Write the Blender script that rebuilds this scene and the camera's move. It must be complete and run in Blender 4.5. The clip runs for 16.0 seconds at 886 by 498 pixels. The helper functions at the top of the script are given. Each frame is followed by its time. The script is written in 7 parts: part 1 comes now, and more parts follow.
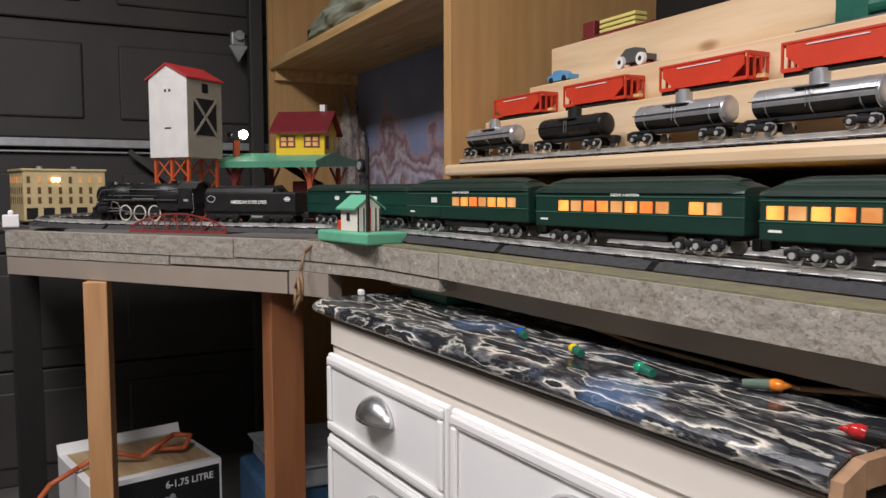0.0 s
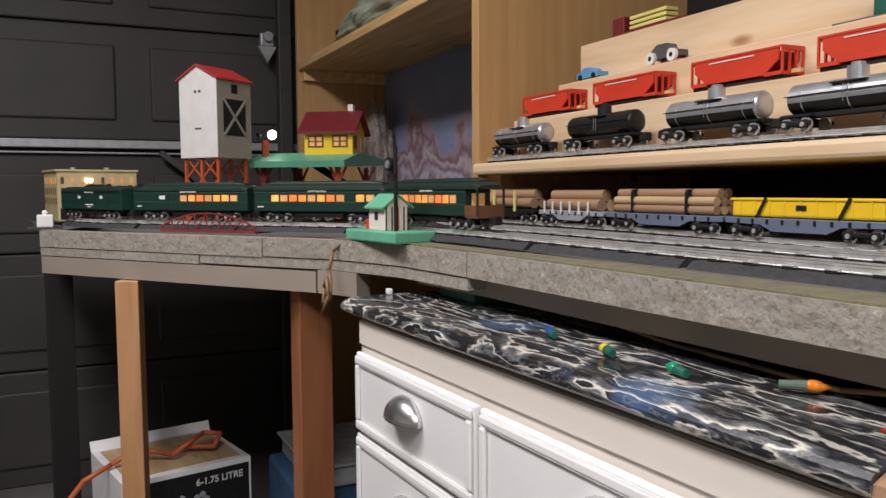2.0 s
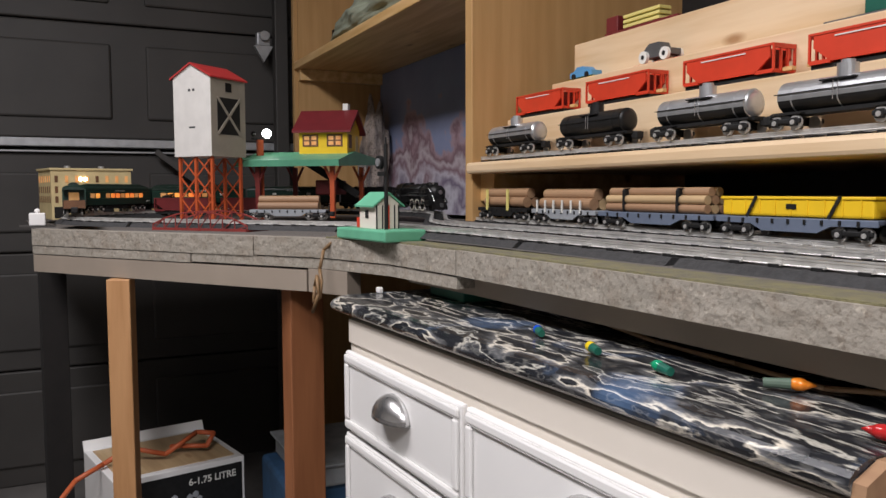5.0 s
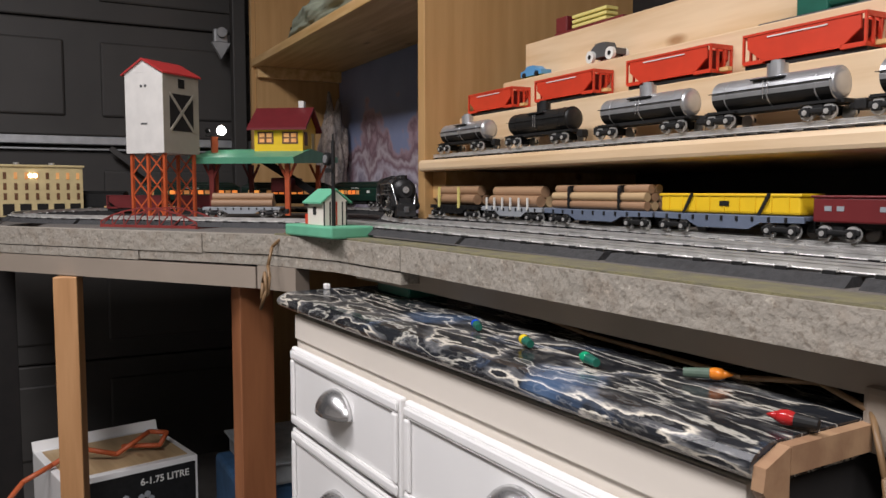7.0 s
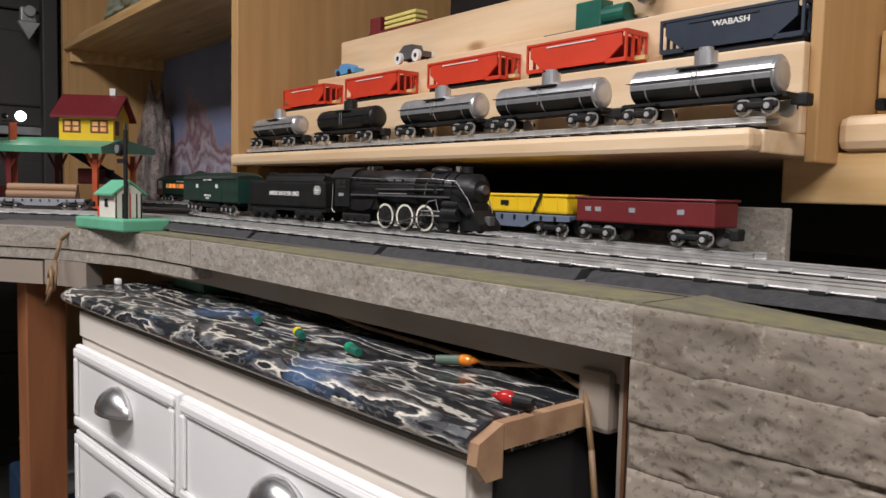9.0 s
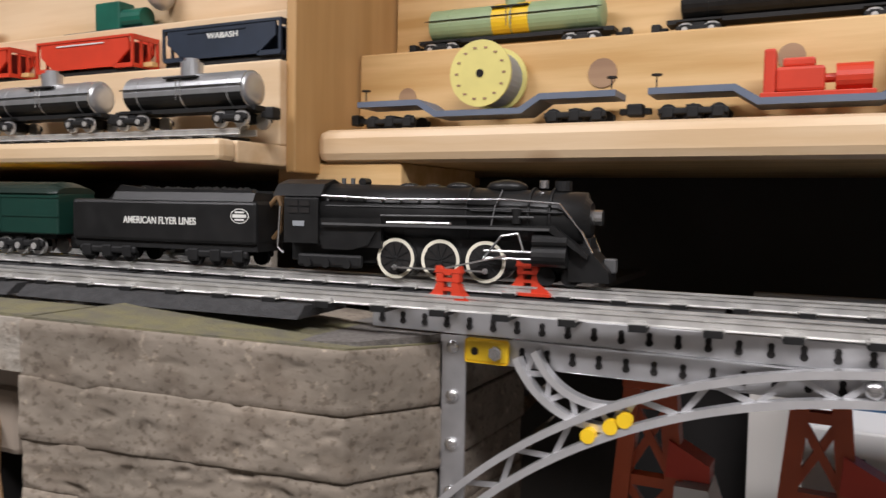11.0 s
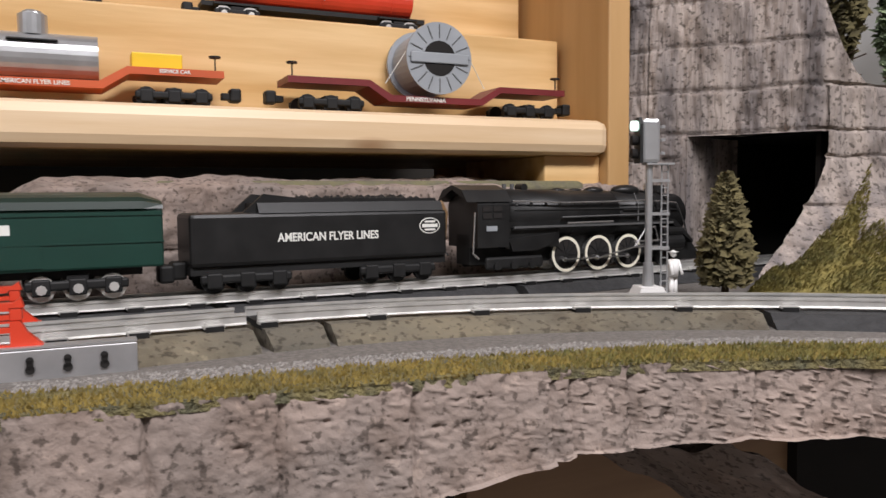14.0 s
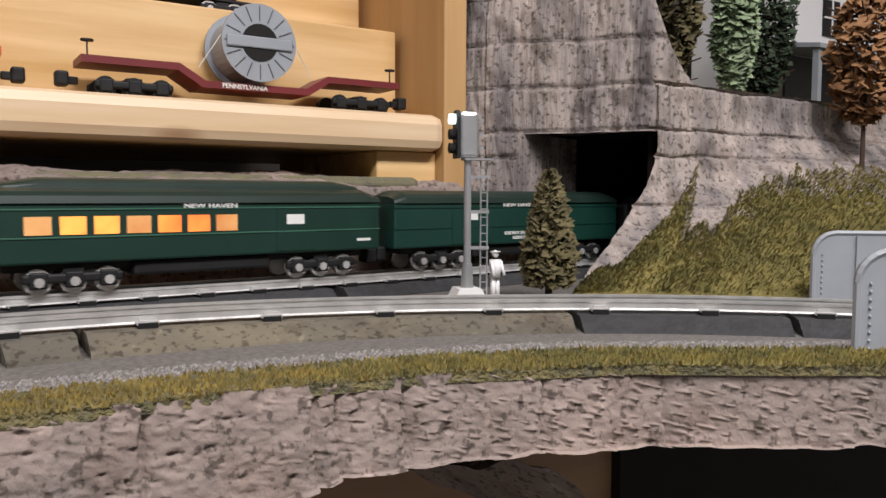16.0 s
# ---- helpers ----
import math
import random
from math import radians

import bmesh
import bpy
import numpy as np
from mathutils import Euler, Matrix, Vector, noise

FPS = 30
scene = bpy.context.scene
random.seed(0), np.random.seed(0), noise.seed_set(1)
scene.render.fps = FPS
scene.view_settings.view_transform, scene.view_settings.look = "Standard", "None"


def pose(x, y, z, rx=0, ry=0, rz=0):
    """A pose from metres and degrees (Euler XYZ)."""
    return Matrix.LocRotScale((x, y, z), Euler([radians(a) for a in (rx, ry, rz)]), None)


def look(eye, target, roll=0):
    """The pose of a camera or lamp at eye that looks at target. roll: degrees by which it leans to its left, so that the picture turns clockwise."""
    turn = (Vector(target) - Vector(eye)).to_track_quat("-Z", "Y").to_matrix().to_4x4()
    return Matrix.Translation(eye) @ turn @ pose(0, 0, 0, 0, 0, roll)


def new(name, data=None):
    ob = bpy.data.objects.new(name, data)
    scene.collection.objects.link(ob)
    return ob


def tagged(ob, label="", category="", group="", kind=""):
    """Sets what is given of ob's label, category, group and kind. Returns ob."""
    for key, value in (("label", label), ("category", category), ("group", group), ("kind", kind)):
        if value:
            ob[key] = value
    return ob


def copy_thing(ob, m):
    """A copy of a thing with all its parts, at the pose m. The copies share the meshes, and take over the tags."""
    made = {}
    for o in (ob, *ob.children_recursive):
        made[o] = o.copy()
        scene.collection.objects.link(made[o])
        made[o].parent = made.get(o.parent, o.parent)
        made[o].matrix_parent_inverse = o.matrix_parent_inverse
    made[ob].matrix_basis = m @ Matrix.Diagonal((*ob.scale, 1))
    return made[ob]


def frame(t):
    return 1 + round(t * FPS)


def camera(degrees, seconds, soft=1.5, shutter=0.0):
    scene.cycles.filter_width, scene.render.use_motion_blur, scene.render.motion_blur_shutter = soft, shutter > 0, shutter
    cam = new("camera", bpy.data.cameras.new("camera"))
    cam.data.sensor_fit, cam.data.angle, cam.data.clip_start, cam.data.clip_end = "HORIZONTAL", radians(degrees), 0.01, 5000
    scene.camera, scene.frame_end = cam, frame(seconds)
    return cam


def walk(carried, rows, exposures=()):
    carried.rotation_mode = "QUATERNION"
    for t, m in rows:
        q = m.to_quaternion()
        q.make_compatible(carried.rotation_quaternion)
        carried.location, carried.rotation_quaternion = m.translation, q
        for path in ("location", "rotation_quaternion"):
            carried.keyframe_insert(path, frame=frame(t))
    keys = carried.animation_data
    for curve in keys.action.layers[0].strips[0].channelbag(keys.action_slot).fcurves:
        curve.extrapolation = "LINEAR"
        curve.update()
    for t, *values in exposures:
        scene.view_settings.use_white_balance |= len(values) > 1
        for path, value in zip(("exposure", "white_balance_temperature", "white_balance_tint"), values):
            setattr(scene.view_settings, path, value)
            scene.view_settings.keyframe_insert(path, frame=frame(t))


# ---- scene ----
cam = camera(59.0, 16.0, shutter=0.15)
PATH = [
    (0, (0.067, 0.016, 1.057), (-1.704, 0.933, 0.907), -0.1),
    (0.5, (0.062, 0.011, 1.057), (-1.726, 0.893, 0.907), -0.3),
    (1, (0.062, 0.01, 1.057), (-1.736, 0.871, 0.907), -0.4),
    (1.5, (0.06, 0.014, 1.056), (-1.742, 0.869, 0.906), -0.3),
    (2, (0.061, 0.018, 1.055), (-1.742, 0.872, 0.905), -0.3),
    (2.5, (0.061, 0.024, 1.054), (-1.743, 0.875, 0.905), -0.3),
    (3, (0.059, 0.024, 1.053), (-1.745, 0.876, 0.904), -0.3),
    (5.5, (0.066, 0.038, 1.05), (-1.736, 0.894, 0.903), -0.1),
    (6, (0.072, 0.045, 1.049), (-1.725, 0.912, 0.902), -0.1),
    (6.5, (0.077, 0.052, 1.048), (-1.705, 0.949, 0.901), -0.0),
    (7, (0.084, 0.055, 1.047), (-1.681, 0.985, 0.898), 0.0),
    (7.5, (0.093, 0.067, 1.047), (-1.648, 1.04, 0.898), 0.1),
    (8, (0.104, 0.083, 1.045), (-1.589, 1.137, 0.896), 0.4),
    (8.2, (0.109, 0.089, 1.044), (-1.559, 1.182, 0.896), 0.5),
    (10.3, (0.209, 0.151, 1.045), (-1.015, 1.728, 0.921), 1.7),
    (10.5, (0.223, 0.165, 1.047), (-0.919, 1.802, 0.93), 1.4),
    (11, (0.272, 0.195, 1.049), (-0.61, 1.986, 0.936), 1.0),
    (11.5, (0.337, 0.229, 1.049), (-0.219, 2.147, 0.935), 0.9),
    (12, (0.406, 0.266, 1.052), (0.252, 2.258, 0.951), 0.5),
    (12.5, (0.478, 0.265, 1.058), (0.684, 2.251, 0.945), -0.1),
    (13, (0.543, 0.258, 1.063), (1.044, 2.189, 0.925), -0.7),
    (13.5, (0.593, 0.249, 1.058), (1.29, 2.118, 0.923), -0.8),
    (13.7, (0.607, 0.24, 1.063), (1.37, 2.082, 0.905), -0.6),
    (14, (0.63, 0.236, 1.052), (1.465, 2.048, 0.916), -0.5),
    (14.5, (0.661, 0.232, 1.048), (1.59, 1.998, 0.911), -0.2),
    (15, (0.679, 0.236, 1.048), (1.672, 1.967, 0.911), -0.1),
    (15.5, (0.69, 0.242, 1.048), (1.739, 1.939, 0.913), 0.1),
    (16, (0.697, 0.246, 1.049), (1.787, 1.917, 0.911), 0.2),
]
walk(cam, [(t, look(eye, target, roll)) for t, eye, target, roll in PATH])

# ---- light: two tube lamps on the ceiling in front of the bench ----
world = bpy.data.worlds.new("night")
world.use_nodes = True
world.node_tree.nodes["Background"].inputs[0].default_value = (0.9, 0.95, 1.0, 1)
world.node_tree.nodes["Background"].inputs[1].default_value = 0.02
scene.world = world


def tube_lamp(x, y, watts):
    data = bpy.data.lights.new("ceiling_lamp", "AREA")
    data.shape, data.size, data.size_y, data.energy, data.color = "RECTANGLE", 1.2, 0.35, watts, (0.985, 0.95, 0.985)
    ob = new("ceiling_lamp", data)
    ob.matrix_world = look((x, y, 2.36), (x, y + 0.25, 0))


tube_lamp(-0.95, -0.48, 39)
tube_lamp(1.00, -0.42, 53)


# ---- materials ----
def mat(name, col, rough=0.6, metal=0.0, vary=0.25, scale=30.0, bump=0.0, bscale=200.0, col2=None, glow=0.0, stretch=(1, 1, 1), spec=None):
    m = bpy.data.materials.new(name)
    m.use_nodes = True
    nt = m.node_tree
    b = nt.nodes["Principled BSDF"]
    b.inputs["Roughness"].default_value, b.inputs["Metallic"].default_value = rough, metal
    if spec is not None:
        b.inputs["Specular IOR Level"].default_value = spec
    co = nt.nodes.new("ShaderNodeTexCoord")
    mp = nt.nodes.new("ShaderNodeMapping")
    mp.inputs["Scale"].default_value = stretch
    nt.links.new(co.outputs["Object"], mp.inputs[0])
    n1 = nt.nodes.new("ShaderNodeTexNoise")
    n1.inputs["Scale"].default_value, n1.inputs["Detail"].default_value = scale, 6
    nt.links.new(mp.outputs[0], n1.inputs["Vector"])
    ramp = nt.nodes.new("ShaderNodeValToRGB")
    c2 = col2 or tuple(c * (1 - vary) for c in col)
    ramp.color_ramp.elements[0].position, ramp.color_ramp.elements[1].position = 0.35, 0.65
    ramp.color_ramp.elements[0].color, ramp.color_ramp.elements[1].color = (*c2, 1), (*col, 1)
    nt.links.new(n1.outputs[0], ramp.inputs[0])
    nt.links.new(ramp.outputs[0], b.inputs["Base Color"])
    if glow:
        nt.links.new(ramp.outputs[0], b.inputs["Emission Color"])
        b.inputs["Emission Strength"].default_value = glow
    if bump:
        n2 = nt.nodes.new("ShaderNodeTexNoise")
        n2.inputs["Scale"].default_value, n2.inputs["Detail"].default_value = bscale, 5
        nt.links.new(mp.outputs[0], n2.inputs["Vector"])
        bp = nt.nodes.new("ShaderNodeBump")
        bp.inputs["Strength"].default_value, bp.inputs["Distance"].default_value = bump, 0.004 if bump >= 1.0 else 0.002
        nt.links.new(n2.outputs[0], bp.inputs["Height"])
        nt.links.new(bp.outputs[0], b.inputs["Normal"])
    return m


def wood(name, c1, c2, rough=0.55, along="x", knots=True):
    st = {"x": (1.2, 14, 14), "y": (14, 1.2, 14), "z": (14, 14, 1.2)}[along]
    m = mat(name, c1, rough, scale=3.0, col2=c2, stretch=st, bump=0.08, bscale=20)
    if knots:
        nt = m.node_tree
        b = nt.nodes["Principled BSDF"]
        ramp = nt.nodes["Color Ramp"]
        v = nt.nodes.new("ShaderNodeTexVoronoi")
        v.inputs["Scale"].default_value = 5.0
        mp = nt.nodes.new("ShaderNodeMapping")
        mp.inputs["Scale"].default_value = {"x": (0.9, 2.2, 2.2), "y": (2.2, 0.9, 2.2), "z": (2.2, 2.2, 0.9)}[along]
        nt.links.new(nt.nodes["Texture Coordinate"].outputs["Object"], mp.inputs[0])
        nt.links.new(mp.outputs[0], v.inputs["Vector"])
        r2 = nt.nodes.new("ShaderNodeValToRGB")
        r2.color_ramp.elements[0].position, r2.color_ramp.elements[1].position = 0.05, 0.13
        r2.color_ramp.elements[0].color, r2.color_ramp.elements[1].color = (0.45, 0.3, 0.2, 1), (1, 1, 1, 1)
        nt.links.new(v.outputs["Distance"], r2.inputs[0])
        mx = nt.nodes.new("ShaderNodeMix")
        mx.data_type, mx.blend_type = "RGBA", "MULTIPLY"
        mx.inputs[0].default_value = 0.8
        nt.links.new(ramp.outputs[0], mx.inputs[6])
        nt.links.new(r2.outputs[0], mx.inputs[7])
        nt.links.new(mx.outputs[2], b.inputs["Base Color"])
    return m


M = {}
M["pine"] = wood("pine", (0.74, 0.50, 0.24), (0.56, 0.33, 0.12), 0.42)
M["pine_pale"] = wood("pale_pine", (0.76, 0.58, 0.38), (0.64, 0.45, 0.26), 0.42)
M["pine_up"] = wood("upright_pine", (0.50, 0.30, 0.125), (0.43, 0.25, 0.095), along="z", knots=False)
M["stud"] = wood("pine_stud", (0.50, 0.27, 0.12), (0.38, 0.19, 0.075), along="z")
M["stud_red"] = wood("red_stud", (0.30, 0.115, 0.045), (0.21, 0.075, 0.028), along="z")
M["log"] = wood("log_wood", (0.40, 0.25, 0.14), (0.28, 0.16, 0.09))
M["log_pale"] = wood("pale_log", (0.56, 0.40, 0.22), (0.44, 0.30, 0.16))
M["taupe"] = mat("taupe_paint", (0.30, 0.25, 0.20), 0.6, vary=0.12, scale=8)
M["turf"] = mat("turf", (0.18, 0.165, 0.085), 0.95, scale=60, col2=(0.13, 0.12, 0.085), bump=0.8, bscale=350)
M["ochre"] = mat("ochre_turf", (0.20, 0.165, 0.065), 0.95, scale=90, col2=(0.10, 0.095, 0.055), bump=1.0, bscale=400)
M["grass"] = mat("static_grass", (0.235, 0.19, 0.055), 0.95, scale=40, col2=(0.12, 0.105, 0.03), bump=1.0, bscale=300)
M["ballast"] = mat("fine_ballast", (0.17, 0.155, 0.14), 0.95, scale=300, col2=(0.11, 0.10, 0.09), bump=0.8, bscale=500)
M["roadbed"] = mat("rubber_roadbed", (0.035, 0.035, 0.036), 0.75, vary=0.4, scale=150, bump=0.6, bscale=400)
M["rail"] = mat("steel_rail", (0.74, 0.73, 0.70), 0.34, 0.6, vary=0.25, scale=60)
M["black"] = mat("black_cast", (0.015, 0.015, 0.015), 0.42, vary=0.4, scale=60, spec=0.35)
M["soot"] = mat("dark_underframe", (0.011, 0.011, 0.011), 0.6, vary=0.4, scale=80, spec=0.35)
# Near-black for openings and dark trim; also stands in for deep shade.
M["dark"] = mat("dark_and_shade", (0.010, 0.008, 0.007), 0.9, vary=0.3)
M["chrome_strip"] = mat("bright_zinc", (0.88, 0.88, 0.89), 0.28, 0.75, vary=0.12, scale=60)
M["deck"] = mat("dark_steel_deck", (0.05, 0.05, 0.05), 0.6, 0.3, vary=0.3, scale=60)
M["steel"] = mat("bright_steel", (0.72, 0.72, 0.72), 0.25, 0.95, vary=0.15, scale=40)
M["girder"] = mat("zinc_girder", (0.55, 0.55, 0.56), 0.42, 0.75, vary=0.2, scale=40)
M["tyre"] = mat("cream_tyre", (0.80, 0.76, 0.62), 0.5, vary=0.15)
M["green"] = mat("coach_green", (0.006, 0.032, 0.022), 0.42, vary=0.15, scale=40)
M["belt"] = mat("dull_belt_green", (0.04, 0.13, 0.085), 0.5, vary=0.2)
M["green_roof"] = mat("coach_roof", (0.012, 0.027, 0.020), 0.4, vary=0.2, scale=40)
M["express"] = mat("express_green", (0.006, 0.038, 0.027), 0.42, vary=0.12, scale=40)
M["brown"] = mat("platform_brown", (0.16, 0.07, 0.03), 0.5)
M["lit"] = mat("lit_window", (1.0, 0.42, 0.08), 0.5, col2=(0.9, 0.16, 0.03), scale=25, glow=0.75)
M["lit_pale"] = mat("dim_window", (0.75, 0.42, 0.16), 0.5, col2=(0.6, 0.22, 0.06), scale=25, glow=0.28)
M["white"] = mat("white_lettering", (0.75, 0.75, 0.70), 0.6, vary=0.1)
M["whitep"] = mat("white_enamel", (0.80, 0.79, 0.77), 0.35, vary=0.05, scale=6)
M["cream"] = mat("cream_face_frame", (0.72, 0.66, 0.58), 0.45, vary=0.05, scale=5)
M["silver"] = mat("silver_paint", (0.55, 0.56, 0.57), 0.32, 0.7, vary=0.15, scale=50)
M["red"] = mat("hopper_red", (0.62, 0.05, 0.02), 0.42, vary=0.12)
M["orange"] = mat("orange_red_tin", (0.55, 0.10, 0.03), 0.45, vary=0.15)
M["truss"] = mat("dark_red_truss", (0.22, 0.03, 0.025), 0.5)
M["maroon"] = mat("maroon", (0.16, 0.018, 0.02), 0.45, vary=0.15)
M["yellow"] = mat("yellow_tin", (0.85, 0.55, 0.02), 0.42, vary=0.08)
M["pale_yellow"] = mat("reel_yellow", (0.75, 0.66, 0.22), 0.5, vary=0.1)
M["blue_grey"] = mat("blue_grey_plastic", (0.13, 0.16, 0.22), 0.5, vary=0.12)
M["grey"] = mat("grey_plastic", (0.30, 0.32, 0.34), 0.5, vary=0.12)
M["dgrey"] = mat("dark_grey", (0.09, 0.09, 0.09), 0.5, vary=0.2)
M["navy"] = mat("hopper_navy", (0.02, 0.03, 0.05), 0.45)
M["mint"] = mat("mint_tin", (0.13, 0.42, 0.26), 0.45, vary=0.15)
M["roofred"] = mat("maroon_roof", (0.17, 0.02, 0.025), 0.4, vary=0.15)
M["roofbright"] = mat("red_roof", (0.50, 0.04, 0.04), 0.45, vary=0.15)
M["towerw"] = mat("tower_white", (0.72, 0.70, 0.66), 0.5, vary=0.08)
M["towerg"] = mat("tower_beige", (0.36, 0.33, 0.27), 0.55, vary=0.1)
M["tank_green"] = mat("pale_green_tank", (0.30, 0.40, 0.22), 0.45, vary=0.12)
M["lblue"] = mat("toy_blue", (0.10, 0.32, 0.60), 0.4, vary=0.15)
M["dgreen"] = mat("machine_green", (0.01, 0.12, 0.08), 0.4)
M["garage"] = mat("garage_panel", (0.050, 0.046, 0.042), 0.6, vary=0.3, scale=3)
M["garage_rail"] = mat("garage_rail", (0.42, 0.43, 0.44), 0.45, 0.5, vary=0.2)
M["wall"] = mat("dark_wall", (0.10, 0.09, 0.08), 0.9, vary=0.2, scale=4)
M["plaster"] = mat("pale_plaster", (0.55, 0.52, 0.48), 0.9, vary=0.1, scale=3)
M["concrete"] = mat("concrete", (0.16, 0.15, 0.14), 0.85, vary=0.3, scale=6, bump=0.3)
M["cloth"] = mat("sage_cloth", (0.33, 0.36, 0.27), 0.95, vary=0.25, scale=14, bump=0.4, bscale=60)
M["sage"] = mat("sage_socket", (0.10, 0.15, 0.11), 0.4, vary=0.2)
M["cable"] = mat("brown_cable", (0.22, 0.13, 0.06), 0.5)
M["cord_orange"] = mat("orange_cord", (0.55, 0.12, 0.04), 0.5)
M["hotel"] = mat("hotel_yellow", (0.62, 0.50, 0.26), 0.6, vary=0.15)
M["bulbwarm"] = mat("warm_bulb", (1.0, 0.85, 0.6), 0.4, glow=8.0, vary=0.02)
M["bulbwhite"] = mat("white_bulb", (1.0, 0.97, 0.92), 0.4, glow=22.0, vary=0.01)
M["lens"] = mat("signal_lens", (0.75, 1.0, 0.9), 0.3, glow=1.5, vary=0.02)
M["clear"] = mat("clear_plastic", (0.35, 0.37, 0.38), 0.15, vary=0.2)
M["boxblue"] = mat("tarp_blue", (0.045, 0.12, 0.24), 0.6)
M["foliage"] = mat("pine_foliage", (0.145, 0.12, 0.05), 0.9, vary=0.55, scale=60)
M["leaf_green"] = mat("pale_leaf", (0.30, 0.38, 0.22), 0.9, vary=0.5, scale=60)
M["leaf_dark"] = mat("dark_leaf", (0.045, 0.07, 0.035), 0.9, vary=0.5, scale=60)
M["leaf_brown"] = mat("russet_leaf", (0.34, 0.17, 0.07), 0.9, vary=0.5, scale=60)
M["bark"] = mat("bark", (0.06, 0.035, 0.02), 0.9)


def rock_material(name, base, dark, spot=0.40, streak=(1.6, 1.6, 0.5), chips=0.35, pits=0.5, relief=1.0):
    """Painted plaster: broad stains, dark pits, pale chips and a gritty relief."""
    m = mat(name, base, 0.9, scale=14, col2=dark, stretch=streak, bump=relief, bscale=75)
    nt = m.node_tree
    b, ramp, co = nt.nodes["Principled BSDF"], nt.nodes["Color Ramp"], nt.nodes["Texture Coordinate"]
    last = ramp.outputs[0]
    for scale, lo, hi, tint, mode, amount in (
            (38, 0.36, 0.50, (spot, spot * 0.95, spot * 0.91), "MULTIPLY", 0.8),
            (230, 0.36, 0.45, (pits, pits * 0.95, pits * 0.9), "MULTIPLY", 0.9),
            (120, 0.63, 0.70, (1 + chips, 1 + chips, 1 + chips * 0.95), "MULTIPLY", 0.9)):
        n = nt.nodes.new("ShaderNodeTexNoise")
        n.inputs["Scale"].default_value, n.inputs["Detail"].default_value = scale, 6
        nt.links.new(co.outputs["Object"], n.inputs["Vector"])
        r2 = nt.nodes.new("ShaderNodeValToRGB")
        first, second = r2.color_ramp.elements[0], r2.color_ramp.elements[1]
        first.position, second.position = lo, hi
        first.color, second.color = ((*tint, 1), (1, 1, 1, 1)) if lo < 0.5 else ((1, 1, 1, 1), (*tint, 1))
        nt.links.new(n.outputs[0], r2.inputs[0])
        mx = nt.nodes.new("ShaderNodeMix")
        mx.data_type, mx.blend_type = "RGBA", mode
        mx.inputs[0].default_value = amount
        nt.links.new(last, mx.inputs[6])
        nt.links.new(r2.outputs[0], mx.inputs[7])
        last = mx.outputs[2]
    nt.links.new(last, b.inputs["Base Color"])
    return m


M["fascia"] = rock_material("painted_fascia", (0.31, 0.28, 0.235), (0.275, 0.25, 0.208), 0.86, (1, 1, 1), 0.5, 0.7)
M["block"] = rock_material("grey_brown_block", (0.25, 0.21, 0.165), (0.19, 0.16, 0.125), 0.70, (1, 1, 1), 0.6, 0.6, 0.6)
M["rock"] = rock_material("plaster_rock", (0.41, 0.345, 0.30), (0.17, 0.15, 0.145), 0.50, (2.6, 2.6, 0.28), 0.4, 0.3)
M["cliff"] = rock_material("textured_cliff", (0.30, 0.232, 0.195), (0.20, 0.165, 0.145), 0.72, (0.9, 0.9, 0.9), 0.4, 0.32)
M["bed_earth"] = rock_material("olive_roadbed", (0.165, 0.14, 0.095), (0.10, 0.09, 0.07), 0.6, (1, 1, 1), 0.5, 0.4)
M["gravel"] = mat("grey_gravel", (0.30, 0.28, 0.26), 0.95, scale=500, col2=(0.12, 0.11, 0.10))
M["tuft_ochre"] = mat("ochre_tuft", (0.33, 0.24, 0.06), 0.95, scale=60, col2=(0.20, 0.16, 0.05))
M["tuft_green"] = mat("moss_tuft", (0.27, 0.225, 0.06), 0.95, scale=60, col2=(0.13, 0.125, 0.04))


